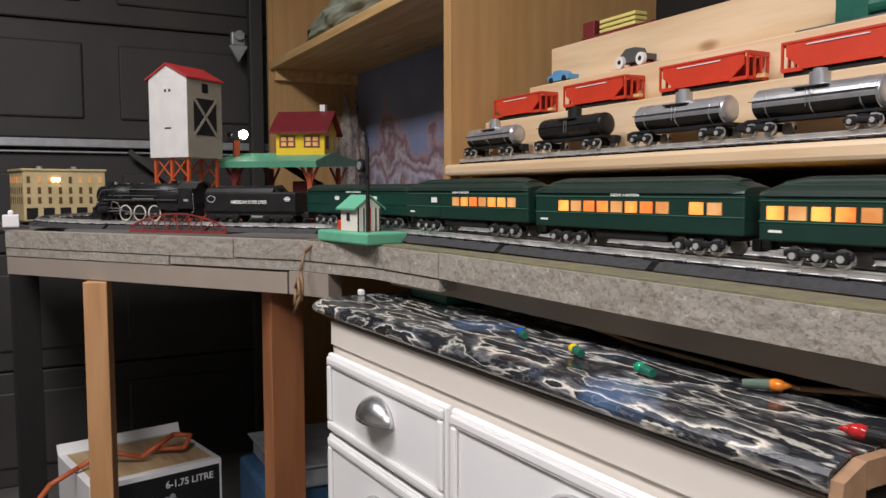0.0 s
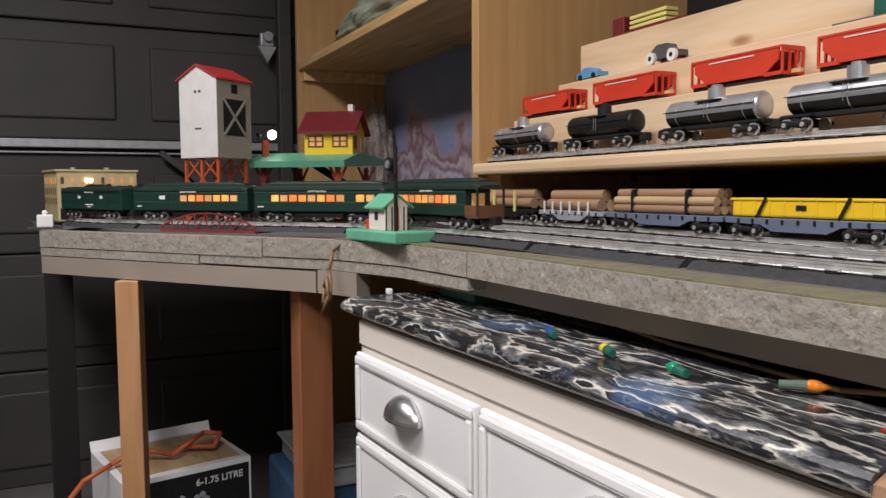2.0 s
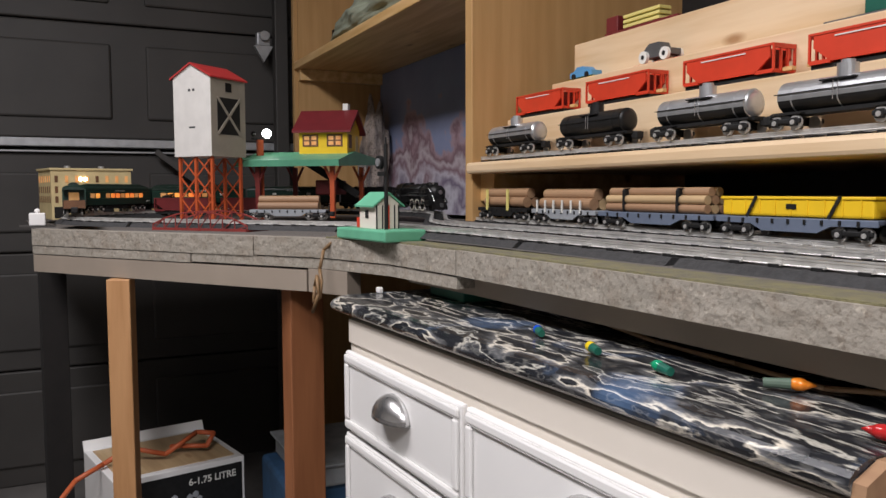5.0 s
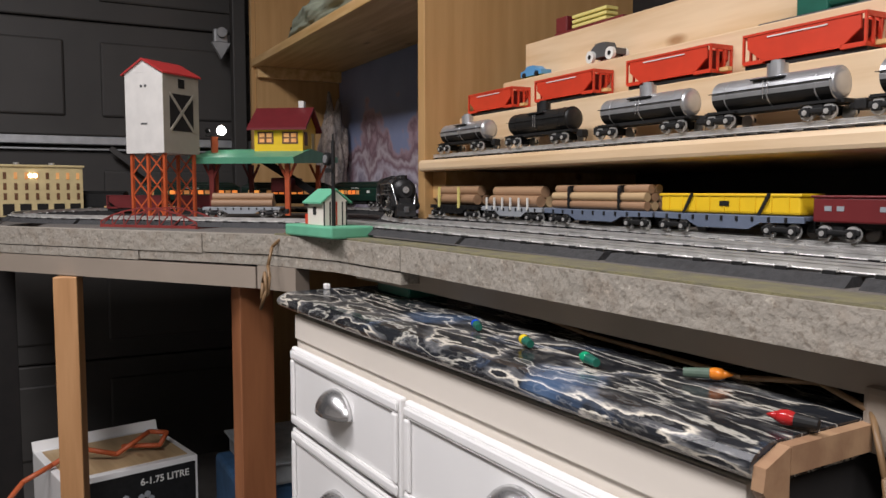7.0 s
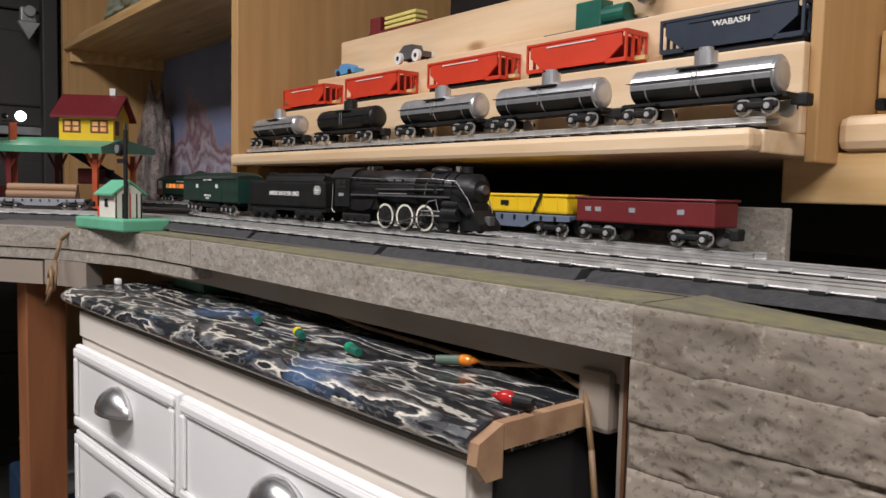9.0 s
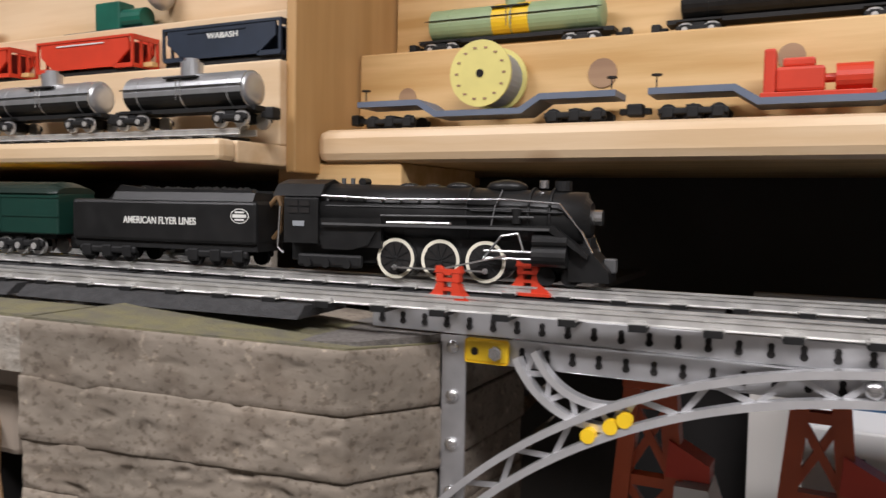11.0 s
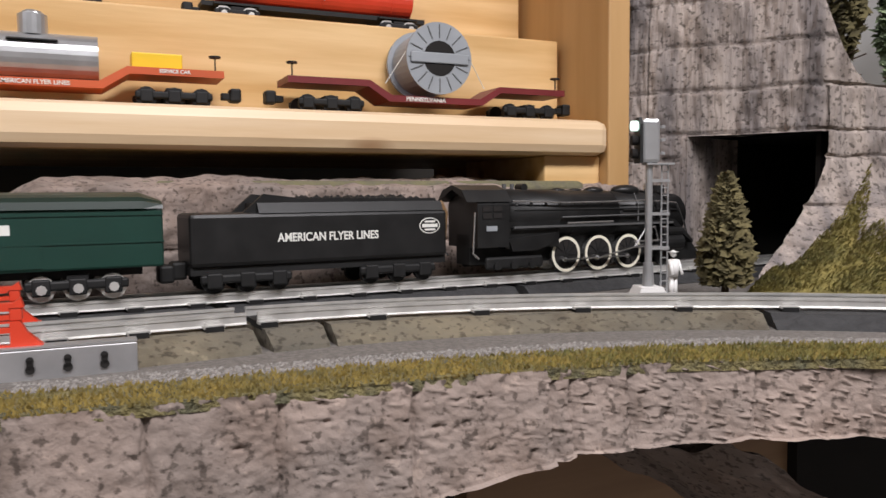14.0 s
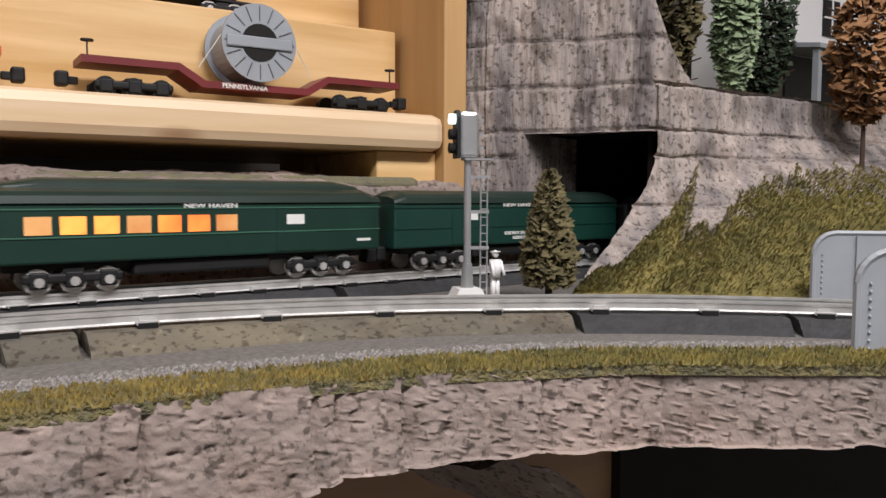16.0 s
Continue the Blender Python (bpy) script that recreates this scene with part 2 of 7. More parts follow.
def laminate():
    """Black stone print: cream veins that swirl across it, grey streaks and slate-blue patches."""
    m = mat("black_marble_laminate", (0.02, 0.022, 0.028), 0.20, vary=0.3, scale=12)
    nt = m.node_tree
    b, co = nt.nodes["Principled BSDF"], nt.nodes["Texture Coordinate"]

    def layer(scale, turn, size, twist, stops):
        mp = nt.nodes.new("ShaderNodeMapping")
        mp.inputs["Rotation"].default_value = (0, 0, radians(turn))
        mp.inputs["Scale"].default_value = scale
        nt.links.new(co.outputs["Object"], mp.inputs[0])
        n = nt.nodes.new("ShaderNodeTexNoise")
        n.inputs["Scale"].default_value, n.inputs["Detail"].default_value, n.inputs["Distortion"].default_value = size, 10, twist
        nt.links.new(mp.outputs[0], n.inputs["Vector"])
        r = nt.nodes.new("ShaderNodeValToRGB")
        cr = r.color_ramp
        cr.elements[0].position, cr.elements[0].color = stops[0][0], (*stops[0][1], 1)
        cr.elements[1].position, cr.elements[1].color = stops[-1][0], (*stops[-1][1], 1)
        for p, c in stops[1:-1]:
            cr.elements.new(p).color = (*c, 1)
        nt.links.new(n.outputs[0], r.inputs[0])
        return r.outputs[0]

    ground = layer((1, 1, 1), 0, 9.0, 0.6, ((0.35, (0.010, 0.011, 0.013)), (0.56, (0.020, 0.022, 0.026)), (0.64, (0.05, 0.085, 0.15)), (0.72, (0.10, 0.15, 0.24))))
    veins = layer((1.0, 3.4, 3.4), 30, 8.0, 0.25, ((0.30, (0, 0, 0)), (0.415, (0, 0, 0)), (0.43, (0.62, 0.57, 0.47)), (0.455, (0.10, 0.10, 0.10)), (0.50, (0, 0, 0)), (0.56, (0, 0, 0)), (0.572, (0.42, 0.40, 0.34)), (0.59, (0.05, 0.05, 0.05)), (0.63, (0, 0, 0))))
    fine_veins = layer((1.0, 3.4, 3.4), 36, 26.0, 0.3, ((0.36, (0, 0, 0)), (0.40, (0.07, 0.068, 0.06)), (0.43, (0, 0, 0)), (0.60, (0, 0, 0)), (0.63, (0.09, 0.085, 0.075)), (0.66, (0, 0, 0))))
    last = ground
    for extra in (veins, fine_veins):
        mx = nt.nodes.new("ShaderNodeMix")
        mx.data_type, mx.blend_type = "RGBA", "ADD"
        mx.inputs[0].default_value = 1.0
        nt.links.new(last, mx.inputs[6])
        nt.links.new(extra, mx.inputs[7])
        last = mx.outputs[2]
    nt.links.new(last, b.inputs["Base Color"])
    return m


M["laminate"] = laminate()


def mountain_print():
    """Printed mountain scene on the back wall of the bay: blue sky above a mauve and pale ridge."""
    m = bpy.data.materials.new("mountain_print")
    m.use_nodes = True
    nt = m.node_tree
    b = nt.nodes["Principled BSDF"]
    b.inputs["Roughness"].default_value = 0.6
    co = nt.nodes.new("ShaderNodeTexCoord")
    sep = nt.nodes.new("ShaderNodeSeparateXYZ")
    nt.links.new(co.outputs["Object"], sep.inputs[0])
    n = nt.nodes.new("ShaderNodeTexNoise")
    n.inputs["Scale"].default_value, n.inputs["Detail"].default_value = 6.5, 9
    nt.links.new(co.outputs["Object"], n.inputs["Vector"])
    add = nt.nodes.new("ShaderNodeMath")
    add.operation = "MULTIPLY_ADD"
    add.inputs[1].default_value = 0.55
    nt.links.new(n.outputs[0], add.inputs[0])
    nt.links.new(sep.outputs["Z"], add.inputs[2])
    r = nt.nodes.new("ShaderNodeValToRGB")
    cr = r.color_ramp
    mr = nt.nodes.new("ShaderNodeMapRange")
    mr.inputs["From Min"].default_value, mr.inputs["From Max"].default_value = 1.18, 1.82
    nt.links.new(add.outputs[0], mr.inputs[0])
    cr.elements[0].position, cr.elements[0].color = 0.0, (0.05, 0.05, 0.06, 1)
    cr.elements[1].position, cr.elements[1].color = 1.0, (0.18, 0.22, 0.36, 1)
    for p, c in ((0.10, (0.62, 0.60, 0.68, 1)), (0.18, (0.20, 0.16, 0.24, 1)), (0.26, (0.60, 0.56, 0.64, 1)), (0.33, (0.26, 0.16, 0.20, 1)), (0.40, (0.55, 0.48, 0.52, 1)), (0.46, (0.22, 0.13, 0.16, 1)), (0.52, (0.42, 0.30, 0.34, 1)), (0.56, (0.26, 0.30, 0.46, 1))):
        cr.elements.new(p).color = c
    nt.links.new(mr.outputs[0], r.inputs[0])
    nt.links.new(r.outputs[0], b.inputs["Base Color"])
    return m


M["mountain"] = mountain_print()


# ---- mesh helpers ----
def link(name, bm, material, parent=None, label="", smooth=False):
    me = bpy.data.meshes.new(name)
    bm.normal_update()
    if smooth:
        for f in bm.faces:
            f.smooth = True
    bm.to_mesh(me)
    bm.free()
    me.materials.append(M[material] if isinstance(material, str) else material)
    ob = new(name, me)
    if parent is not None:
        ob.parent = parent
    if label:
        tagged(ob, label)
    return ob


def part(name, bm, material, parent, label="", smooth=False):
    return link(name, bm, material, parent, label, smooth)


def thing(name, label, category, m=None, group="", kind=""):
    ob = new(name)
    ob.empty_display_size = 0.02
    if m is not None:
        ob.matrix_world = m
    return tagged(ob, label, category, group, kind)


def BM():
    return bmesh.new()


def box(bm, x0, x1, y0, y1, z0, z1, bevel=0.0):
    r = bmesh.ops.create_cube(bm, size=1.0, matrix=Matrix.LocRotScale(((x0 + x1) / 2, (y0 + y1) / 2, (z0 + z1) / 2), None, (x1 - x0, y1 - y0, z1 - z0)))
    if bevel:
        es = list({e for v in r["verts"] for e in v.link_edges})
        bmesh.ops.bevel(bm, geom=es, offset=bevel, segments=2, affect="EDGES", profile=0.5)
    return bm


def cyl(bm, p0, p1, r, seg=12, r2=None):
    p0, p1 = Vector(p0), Vector(p1)
    d = p1 - p0
    q = Vector((0, 0, 1)).rotation_difference(d.normalized())
    bmesh.ops.create_cone(bm, cap_ends=True, segments=seg, radius1=r, radius2=r if r2 is None else r2, depth=d.length, matrix=Matrix.LocRotScale((p0 + p1) / 2, q, None))
    return bm


def ball(bm, c, r, sub=2, sc=(1, 1, 1)):
    bmesh.ops.create_icosphere(bm, subdivisions=sub, radius=r, matrix=Matrix.LocRotScale(c, None, sc))
    return bm


def beam(bm, p0, p1, w, h=None):
    """A square bar from p0 to p1."""
    p0, p1 = Vector(p0), Vector(p1)
    d = p1 - p0
    q = d.normalized().to_track_quat("Z", "X")
    bmesh.ops.create_cube(bm, size=1.0, matrix=Matrix.LocRotScale((p0 + p1) / 2, q, (w, h or w, d.length)))
    return bm


def prism(bm, pts, axis, a, b):
    """Extrude a polygon along an axis: pts are the two other coordinates in the order x, y, z."""
    def at(p, v):
        return {"x": (v, p[0], p[1]), "y": (p[0], v, p[1]), "z": (p[0], p[1], v)}[axis]
    lo = [bm.verts.new(at(p, a)) for p in pts]
    hi = [bm.verts.new(at(p, b)) for p in pts]
    n = len(pts)
    bm.faces.new(lo)
    bm.faces.new(list(reversed(hi)))
    for i in range(n):
        bm.faces.new((lo[i], hi[i], hi[(i + 1) % n], lo[(i + 1) % n]))
    bmesh.ops.recalc_face_normals(bm, faces=bm.faces)
    return bm


def tube(bm, pts, r, seg=8):
    for a, b in zip(pts, pts[1:]):
        cyl(bm, a, b, r, seg)
        ball(bm, b, r, 1)
    return bm


def text_part(word, size, material, parent, m, label="", squash=1.0):
    cu = bpy.data.curves.new("lettering", "FONT")
    cu.body, cu.size, cu.align_x, cu.align_y, cu.extrude = word, size, "CENTER", "CENTER", 0.0002
    cu.offset = size * 0.02
    tmp = bpy.data.objects.new("lettering", cu)
    me = bpy.data.meshes.new_from_object(tmp)
    bpy.data.objects.remove(tmp)
    me.materials.clear()
    me.materials.append(M[material])
    ob = new("lettering", me)
    ob.parent = parent
    ob.matrix_basis = m @ Matrix.Diagonal((squash, 1, 1, 1))
    if label:
        tagged(ob, label)
    return ob


def facing(x, y, z, tilt=0):
    """Lettering upright on a face that looks toward -y."""
    return pose(x, y, z, 90, 0, 0)


def smooth_bump(v, lo, hi):
    f = min(1.0, max(0.0, (v - lo) / (hi - lo)))
    return f * f * (3 - 2 * f)


# ---- lines of the tracks ----
def rail_z(x):
    return 0.9905 - 0.0075 * max(-0.9, min(1.0, x))


ZB = 0.976  # bench top


def run(start, heading, legs, step=0.01):
    """Points along a path: legs are (length, turn in degrees)."""
    pts, (x, y), h = [], start, radians(heading)
    for length, turn in legs:
        n = max(1, round(length / step))
        for _ in range(n):
            pts.append((x, y, h))
            h += radians(turn) / n / 2
            x += length / n * math.cos(h)
            y += length / n * math.sin(h)
            h += radians(turn) / n / 2
    pts.append((x, y, h))
    return pts


LOOP = run((1.3, 0.765), 185.71, [(2.4385, 0), (0.179, 34.22), (0.497, 0), (1.924, -244.93), (0.4378, 0), (0.3156, 30.14), (3.6, 0)])
S_OF, acc = [0.0], 0.0
for (xa, ya, _), (xb, yb, _) in zip(LOOP, LOOP[1:]):
    acc += math.hypot(xb - xa, yb - ya)
    S_OF.append(acc)


def on_loop(s):
    i = min(len(LOOP) - 2, max(0, int(np.searchsorted(S_OF, s)) - 1))
    f = (s - S_OF[i]) / (S_OF[i + 1] - S_OF[i])
    return Vector((LOOP[i][0] + f * (LOOP[i + 1][0] - LOOP[i][0]), LOOP[i][1] + f * (LOOP[i + 1][1] - LOOP[i][1])))


def s_on_b(x):
    j = len(LOOP) - 361
    return S_OF[j] + (x - LOOP[j][0]) / math.cos(LOOP[j][2])


FRONT = [(0.0, 3.13), (0.5, 3.328), (1.5, 3.72), (3.2, 4.335), (7.0, 5.70), (7.5, 5.875), (8.0, 6.03), (10.5, s_on_b(-0.045)), (11.5, s_on_b(0.312)), (12.5, s_on_b(0.682)), (13.0, s_on_b(0.863)), (13.7, s_on_b(1.098)), (14.5, s_on_b(1.325)), (15.0, s_on_b(1.48)), (15.5, s_on_b(1.616)), (16.0, s_on_b(1.808))]


def front_at(t):
    return float(np.interp(t, [a for a, _ in FRONT], [b for _, b in FRONT]))


# ---- room ----
def slab(name, mt, dims, label, parent=None):
    bm = box(BM(), *dims)
    ob = link(name, bm, mt, parent)
    if parent is None:
        tagged(ob, label, name.split("_")[0], kind="structure")
    return ob


slab("floor", "concrete", (-3.2, 3.0, -2.6, 1.6, -0.1, 0.0), "dark grey concrete garage floor")
slab("ceiling", "plaster", (-3.2, 3.0, -2.6, 1.6, 2.45, 2.55), "plain pale plaster ceiling")
slab("wall_north", "wall", (-3.2, 3.0, 1.5, 1.6, 0, 2.45), "dark painted wall behind the shelves")
slab("wall_south", "plaster", (-3.2, 3.0, -2.7, -2.6, 0, 2.45), "plain pale garage wall")
slab("wall_east", "plaster", (3.0, 3.1, -2.6, 1.6, 0, 2.45), "plain pale garage wall")
slab("wall_west", "wall", (-3.3, -3.2, -2.6, 1.6, 0, 2.45), "dark wall round the garage door")

door = thing("garage_door", "dark brown-grey sectional garage door with recessed panels", "garage door", kind="structure")
for i, z in enumerate((0.0, 0.42, 0.84, 1.245, 1.66, 2.08)):
    top = (0.415, 0.835, 1.19, 1.655, 2.075, 2.44)[i]
    bm = box(BM(), -3.1, -3.06, -2.5, 1.2, z, top, 0.006)
    for k in range(4):
        box(bm, -3.065, -3.05, -2.4 + k * 0.9, -1.62 + k * 0.9, z + 0.07, top - 0.07, 0.008)
    part("panel", bm, "garage", door)
part("rail", box(BM(), -3.07, -3.03, -2.5, 1.2, 1.212, 1.242, 0.003), "garage_rail", door, "bright grey metal edge rail")
part("rail", box(BM(), -3.07, -3.04, -2.5, 1.2, 1.192, 1.199, 0.002), "garage_rail", door, "bright grey metal edge rail")
part("track", box(BM(), -2.98, -2.93, 0.75, 0.80, 0, 2.4, 0.004), "garage", door, "dark vertical door track")
hinge = BM()
cyl(hinge, (-2.97, 0.71, 1.635), (-2.92, 0.71, 1.635), 0.018)
box(hinge, -2.97, -2.94, 0.685, 0.735, 1.60, 1.65, 0.004)
prism(hinge, [(0.675, 1.60), (0.745, 1.60), (0.71, 1.54)], "x", -2.96, -2.94)
part("hinge", hinge, "garage_rail", door, "grey metal roller hinge")
part("brace", beam(BM(), (-3.0, 0.32, 1.2), (-2.98, 0.52, 1.04), 0.02), "garage", door)

# ---- bookcase: three bays of pine ----
case = thing("bookcase", "tall pine bookcase with open bays, lined up behind the train bench", "bookcase")
YF, YL = 0.775, 0.78
part("upright", box(BM(), -2.82, -2.795, 0.785, 1.35, 0.0, 2.4, 0.002), "pine_up", case)
part("upright", box(BM(), -1.405, -1.375, YL, 1.35, 0.9, 2.4, 0.002), "pine_up", case)
part("upright", box(BM(), -0.245, -0.2325, 0.865, 1.35, 1.08, 2.4, 0.002), "pine_up", case)
part("upright", box(BM(), 1.128, 1.155, 0.905, 1.35, 1.0, 2.4, 0.002), "pine_up", case)
part("shelf", box(BM(), -1.375, -0.245, 0.79, 1.32, 1.086, 1.108, 0.002), "pine_pale", case)
lip = box(BM(), -1.375, -0.245, 0.765, 0.79, 1.086, 1.1085, 0.006)
part("shelf_lip", lip, "pine_pale", case)
part("shelf", box(BM(), -0.2325, 1.128, 0.925, 1.32, 1.092, 1.126, 0.002), "pine", case)
# Paler pine than the shelf: the lip's highlight is put into its colour.
part("shelf_lip", box(BM(), -0.2325, 1.128, 0.902, 0.926, 1.092, 1.128, 0.010), "pine_pale", case)
part("foot_block", box(BM(), -1.375, -1.32, 0.80, 1.2, 1.03, 1.086, 0.002), "pine", case)
part("foot_block", box(BM(), -0.29, -0.13, 0.91, 1.1, 1.04, 1.092, 0.002), "pine", case)
part("foot_block", box(BM(), 1.06, 1.128, 0.92, 1.1, 1.04, 1.092, 0.002), "pine", case)
part("shelf", box(BM(), -2.795, -1.405, 0.785, 1.32, 1.495, 1.522, 0.003), "pine", case)
part("shelf_cleat", box(BM(), -2.795, -2.76, 0.80, 1.32, 1.455, 1.495, 0.002), "pine", case)
part("side_panel", box(BM(), -2.795, -2.785, 0.80, 1.35, 0.95, 2.4), "pine_up", case)
part("back_panel", box(BM(), -2.795, -1.405, 1.33, 1.35, 0.9, 2.4), "pine_up", case)
# Middle bay: its shade is put into the back panel's near-black colour.
part("back_panel", box(BM(), -1.375, -0.245, 1.33, 1.35, 1.10, 2.4), "dark", case, "back panel coloured near-black for the shade in the bay")
part("back_panel", box(BM(), -0.2325, 1.128, 1.33, 1.35, 1.10, 2.4), "pine_up", case)
# stepped display planks
for y, z, x0 in ((0.855, 1.197, -1.36), (0.905, 1.262, -1.27), (0.965, 1.345, -1.28)):
    part("display_plank", box(BM(), x0, -0.245, y, y + 0.018, 1.108 if y < 0.9 else z - 0.08, z, 0.002), "pine_pale", case)
    part("display_ledge", box(BM(), x0, -0.245, y + 0.018, y + 0.075, z - 0.019, z - 0.001, 0.001), "pine", case)
part("display_plank", box(BM(), -0.2295, 1.118, 0.985, 1.003, 1.126, 1.222, 0.002), "pine", case, "honey pine plank with round knots")
part("display_ledge", box(BM(), -0.2295, 1.118, 1.003, 1.07, 1.203, 1.2215, 0.001), "pine", case)
part("display_plank", box(BM(), -0.2295, 1.118, 1.07, 1.088, 1.222, 1.33, 0.002), "pine", case)
for kx, kz, kr in ((-0.165, 1.17, 0.011), (0.06, 1.185, 0.015), (0.235, 1.19, 0.012)):
    bm = BM()
    cyl(bm, (kx, 0.9835, kz), (kx, 0.986, kz), kr, 18)
    part("knot", bm, "log", case)
tagged(part("mountain_backdrop", box(BM(), -2.784, -1.41, 1.118, 1.128, 0.977, 1.494), "mountain", case), "printed mountain scene with blue sky")
crag = BM()
bmesh.ops.create_icosphere(crag, subdivisions=5, radius=1.0)
for v in crag.verts:
    w = 1 + 0.35 * noise.noise(v.co * 2.0) + 0.12 * noise.noise(v.co * 6.0)
    v.co = Vector((-2.70 + 0.075 * v.co.x * w, 1.06 + 0.05 * v.co.y * w, 1.10 + 0.26 * v.co.z * w))
tagged(link("rock_outcrop", crag, "rock", smooth=True), "grey plaster rock outcrop behind the station", "rock")
clothbm = BM()
bmesh.ops.create_icosphere(clothbm, subdivisions=5, radius=1.0)
for v in clothbm.verts:
    u = (v.co.x + 1) / 2
    w = 1 + 0.25 * noise.noise(Vector((v.co.x * 5, v.co.y * 2, v.co.z * 3))) + 0.10 * noise.noise(v.co * 9)
    v.co = Vector((-2.62 + 0.95 * u, 0.90 + 0.09 * v.co.y * w, 1.523 + max(0.0, (0.05 + 0.08 * u) * (1 + v.co.z * w) / 1.4)))
tagged(link("folded_cloth", clothbm, "cloth", smooth=True), "crumpled sage green cloth on the upper shelf", "cloth")
carton = thing("small_carton", "small black carton on the upper shelf", "carton", pose(-2.70, 0.95, 1.522))
part("body", box(BM(), -0.06, 0.08, -0.03, 0.05, 0.0, 0.12, 0.002), "soot", carton)
part("band", box(BM(), -0.05, 0.06, -0.032, -0.0302, 0.07, 0.09), "pale_yellow", carton)

# ---- train bench ----
EDGE = [(-1.80, -0.045), (-1.18, 0.405), (-1.02, 0.46), (-0.84, 0.478), (-0.165, 0.507), (0.016, 0.585)]
bench = thing("train_bench", "plywood train bench with grey painted fascia boards and turf edge", "train bench", kind="structure")
top = prism(BM(), [(x, y + 0.015) for x, y in EDGE] + [(0.045, 0.655), (0.045, 1.30), (-2.75, 1.30), (-2.75, -0.10)], "z", ZB - 0.02, ZB - 0.012)
part("bench_top", top, "ballast", bench)


def strip(bm, pts, inset, depth, z0, z1):
    """A board along a line in plan."""
    n = len(pts)
    ring = []
    for i, (x, y) in enumerate(pts):
        a, b = pts[max(0, i - 1)], pts[min(n - 1, i + 1)]
        d = Vector((b[0] - a[0], b[1] - a[1])).normalized()
        nx, ny = -d.y, d.x
        ring.append([bm.verts.new((x + nx * o, y + ny * o, z)) for o, z in ((inset, z0), (inset, z1), (inset + depth, z1), (inset + depth, z0))])
    for a, b in zip(ring, ring[1:]):
        for k in range(4):
            bm.faces.new((a[k], a[(k + 1) % 4], b[(k + 1) % 4], b[k]))
    bm.faces.new(ring[0])
    bm.faces.new(list(reversed(ring[-1])))
    bmesh.ops.recalc_face_normals(bm, faces=bm.faces)
    return bm


def along(a, b, f):
    return (a[0] + (b[0] - a[0]) * f, a[1] + (b[1] - a[1]) * f)


K1 = along(EDGE[0], EDGE[1], 0.80)
part("fascia_board", strip(BM(), [EDGE[0], K1], 0, 0.03, ZB - 0.036, ZB - 0.002), "fascia", bench)
part("fascia_board", strip(BM(), [along(EDGE[0], EDGE[1], 0.803), EDGE[1], EDGE[2], EDGE[3]], 0, 0.03, ZB - 0.034, ZB - 0.002), "fascia", bench)
part("fascia_board", strip(BM(), [along(EDGE[3], EDGE[4], 0.004), along(EDGE[3], EDGE[4], 0.997)], 0, 0.03, ZB - 0.034, ZB - 0.001), "fascia", bench)
part("fascia_board", strip(BM(), [EDGE[0], along(EDGE[0], EDGE[1], 0.60)], 0.001, 0.03, ZB - 0.054, ZB - 0.038), "fascia", bench)
part("fascia_board", strip(BM(), [along(EDGE[0], EDGE[1], 0.605), EDGE[1], EDGE[2], EDGE[3]], 0.002, 0.03, ZB - 0.052, ZB - 0.036), "fascia", bench)
part("lower_rail", strip(BM(), [EDGE[0], along(EDGE[0], EDGE[1], 0.95)], 0.002, 0.03, ZB - 0.092, ZB - 0.056), "taupe", bench)
part("lower_rail", strip(BM(), [along(EDGE[0], EDGE[1], 0.955), along(EDGE[1], EDGE[2], 0.35)], 0.002, 0.03, ZB - 0.092, ZB - 0.053), "taupe", bench)
part("under_rail", strip(BM(), [EDGE[2], EDGE[3], EDGE[4]], 0.03, 0.04, ZB - 0.062, ZB - 0.034), "taupe", bench)
part("turf_edge", strip(BM(), EDGE[1:5], 0.004, 0.05, ZB - 0.012, ZB + 0.001), "turf", bench)
# stacked blocks that end the bench at the gap
stack = thing("block_stack", "stack of grey-brown painted blocks under the bench end", "block stack", kind="structure")


def course(z_left, z_corner, z_end, deep, jut, roughness, seed):
    """One rough block: its front runs from the bench fascia to the corner and turns back to the bridge."""
    front = [(-0.168, 0.506 - jut), (0.016, 0.585 - jut), (0.047 + jut, 0.648), (0.050 + jut, 0.80)]
    tops = (z_left, z_corner, z_end, z_end)
    cumd = [0, 0.200, 0.270, 0.42]
    bm = BM()
    grid, n, m = [], 150, 26
    for i in range(n + 1):
        d = cumd[-1] * i / n
        x, y, zt = (float(np.interp(d, cumd, [q[c] for q in front])) if c < 2 else float(np.interp(d, cumd, tops)) for c in range(3))
        col = []
        for j in range(m + 1):
            f = j / m
            z = zt - deep * f
            edge = 0.0012 * (max(0, 0.1 - f) + max(0, f - 0.9)) / 0.1
            w = edge + 0.0014 * noise.noise(Vector((d * 40, z * 60, seed))) + 0.0006 * noise.noise(Vector((d * 150, z * 170, seed))) * roughness + 0.0014 * roughness * smooth_bump(noise.noise(Vector((d * 70, z * 90, seed + 5))), 0.32, 0.5)
            col.append(bm.verts.new((x - 0.6 * w, y + w, z)))
        col.append(bm.verts.new((min(x, 0.03), y + 0.16, zt - deep)))
        col.insert(0, bm.verts.new((min(x, 0.03), y + 0.16, zt)))
        grid.append(col)
    for a, b in zip(grid, grid[1:]):
        for j in range(len(a) - 1):
            bm.faces.new((a[j], a[j + 1], b[j + 1], b[j]))
    return part("block", bm, "block", stack, smooth=True)


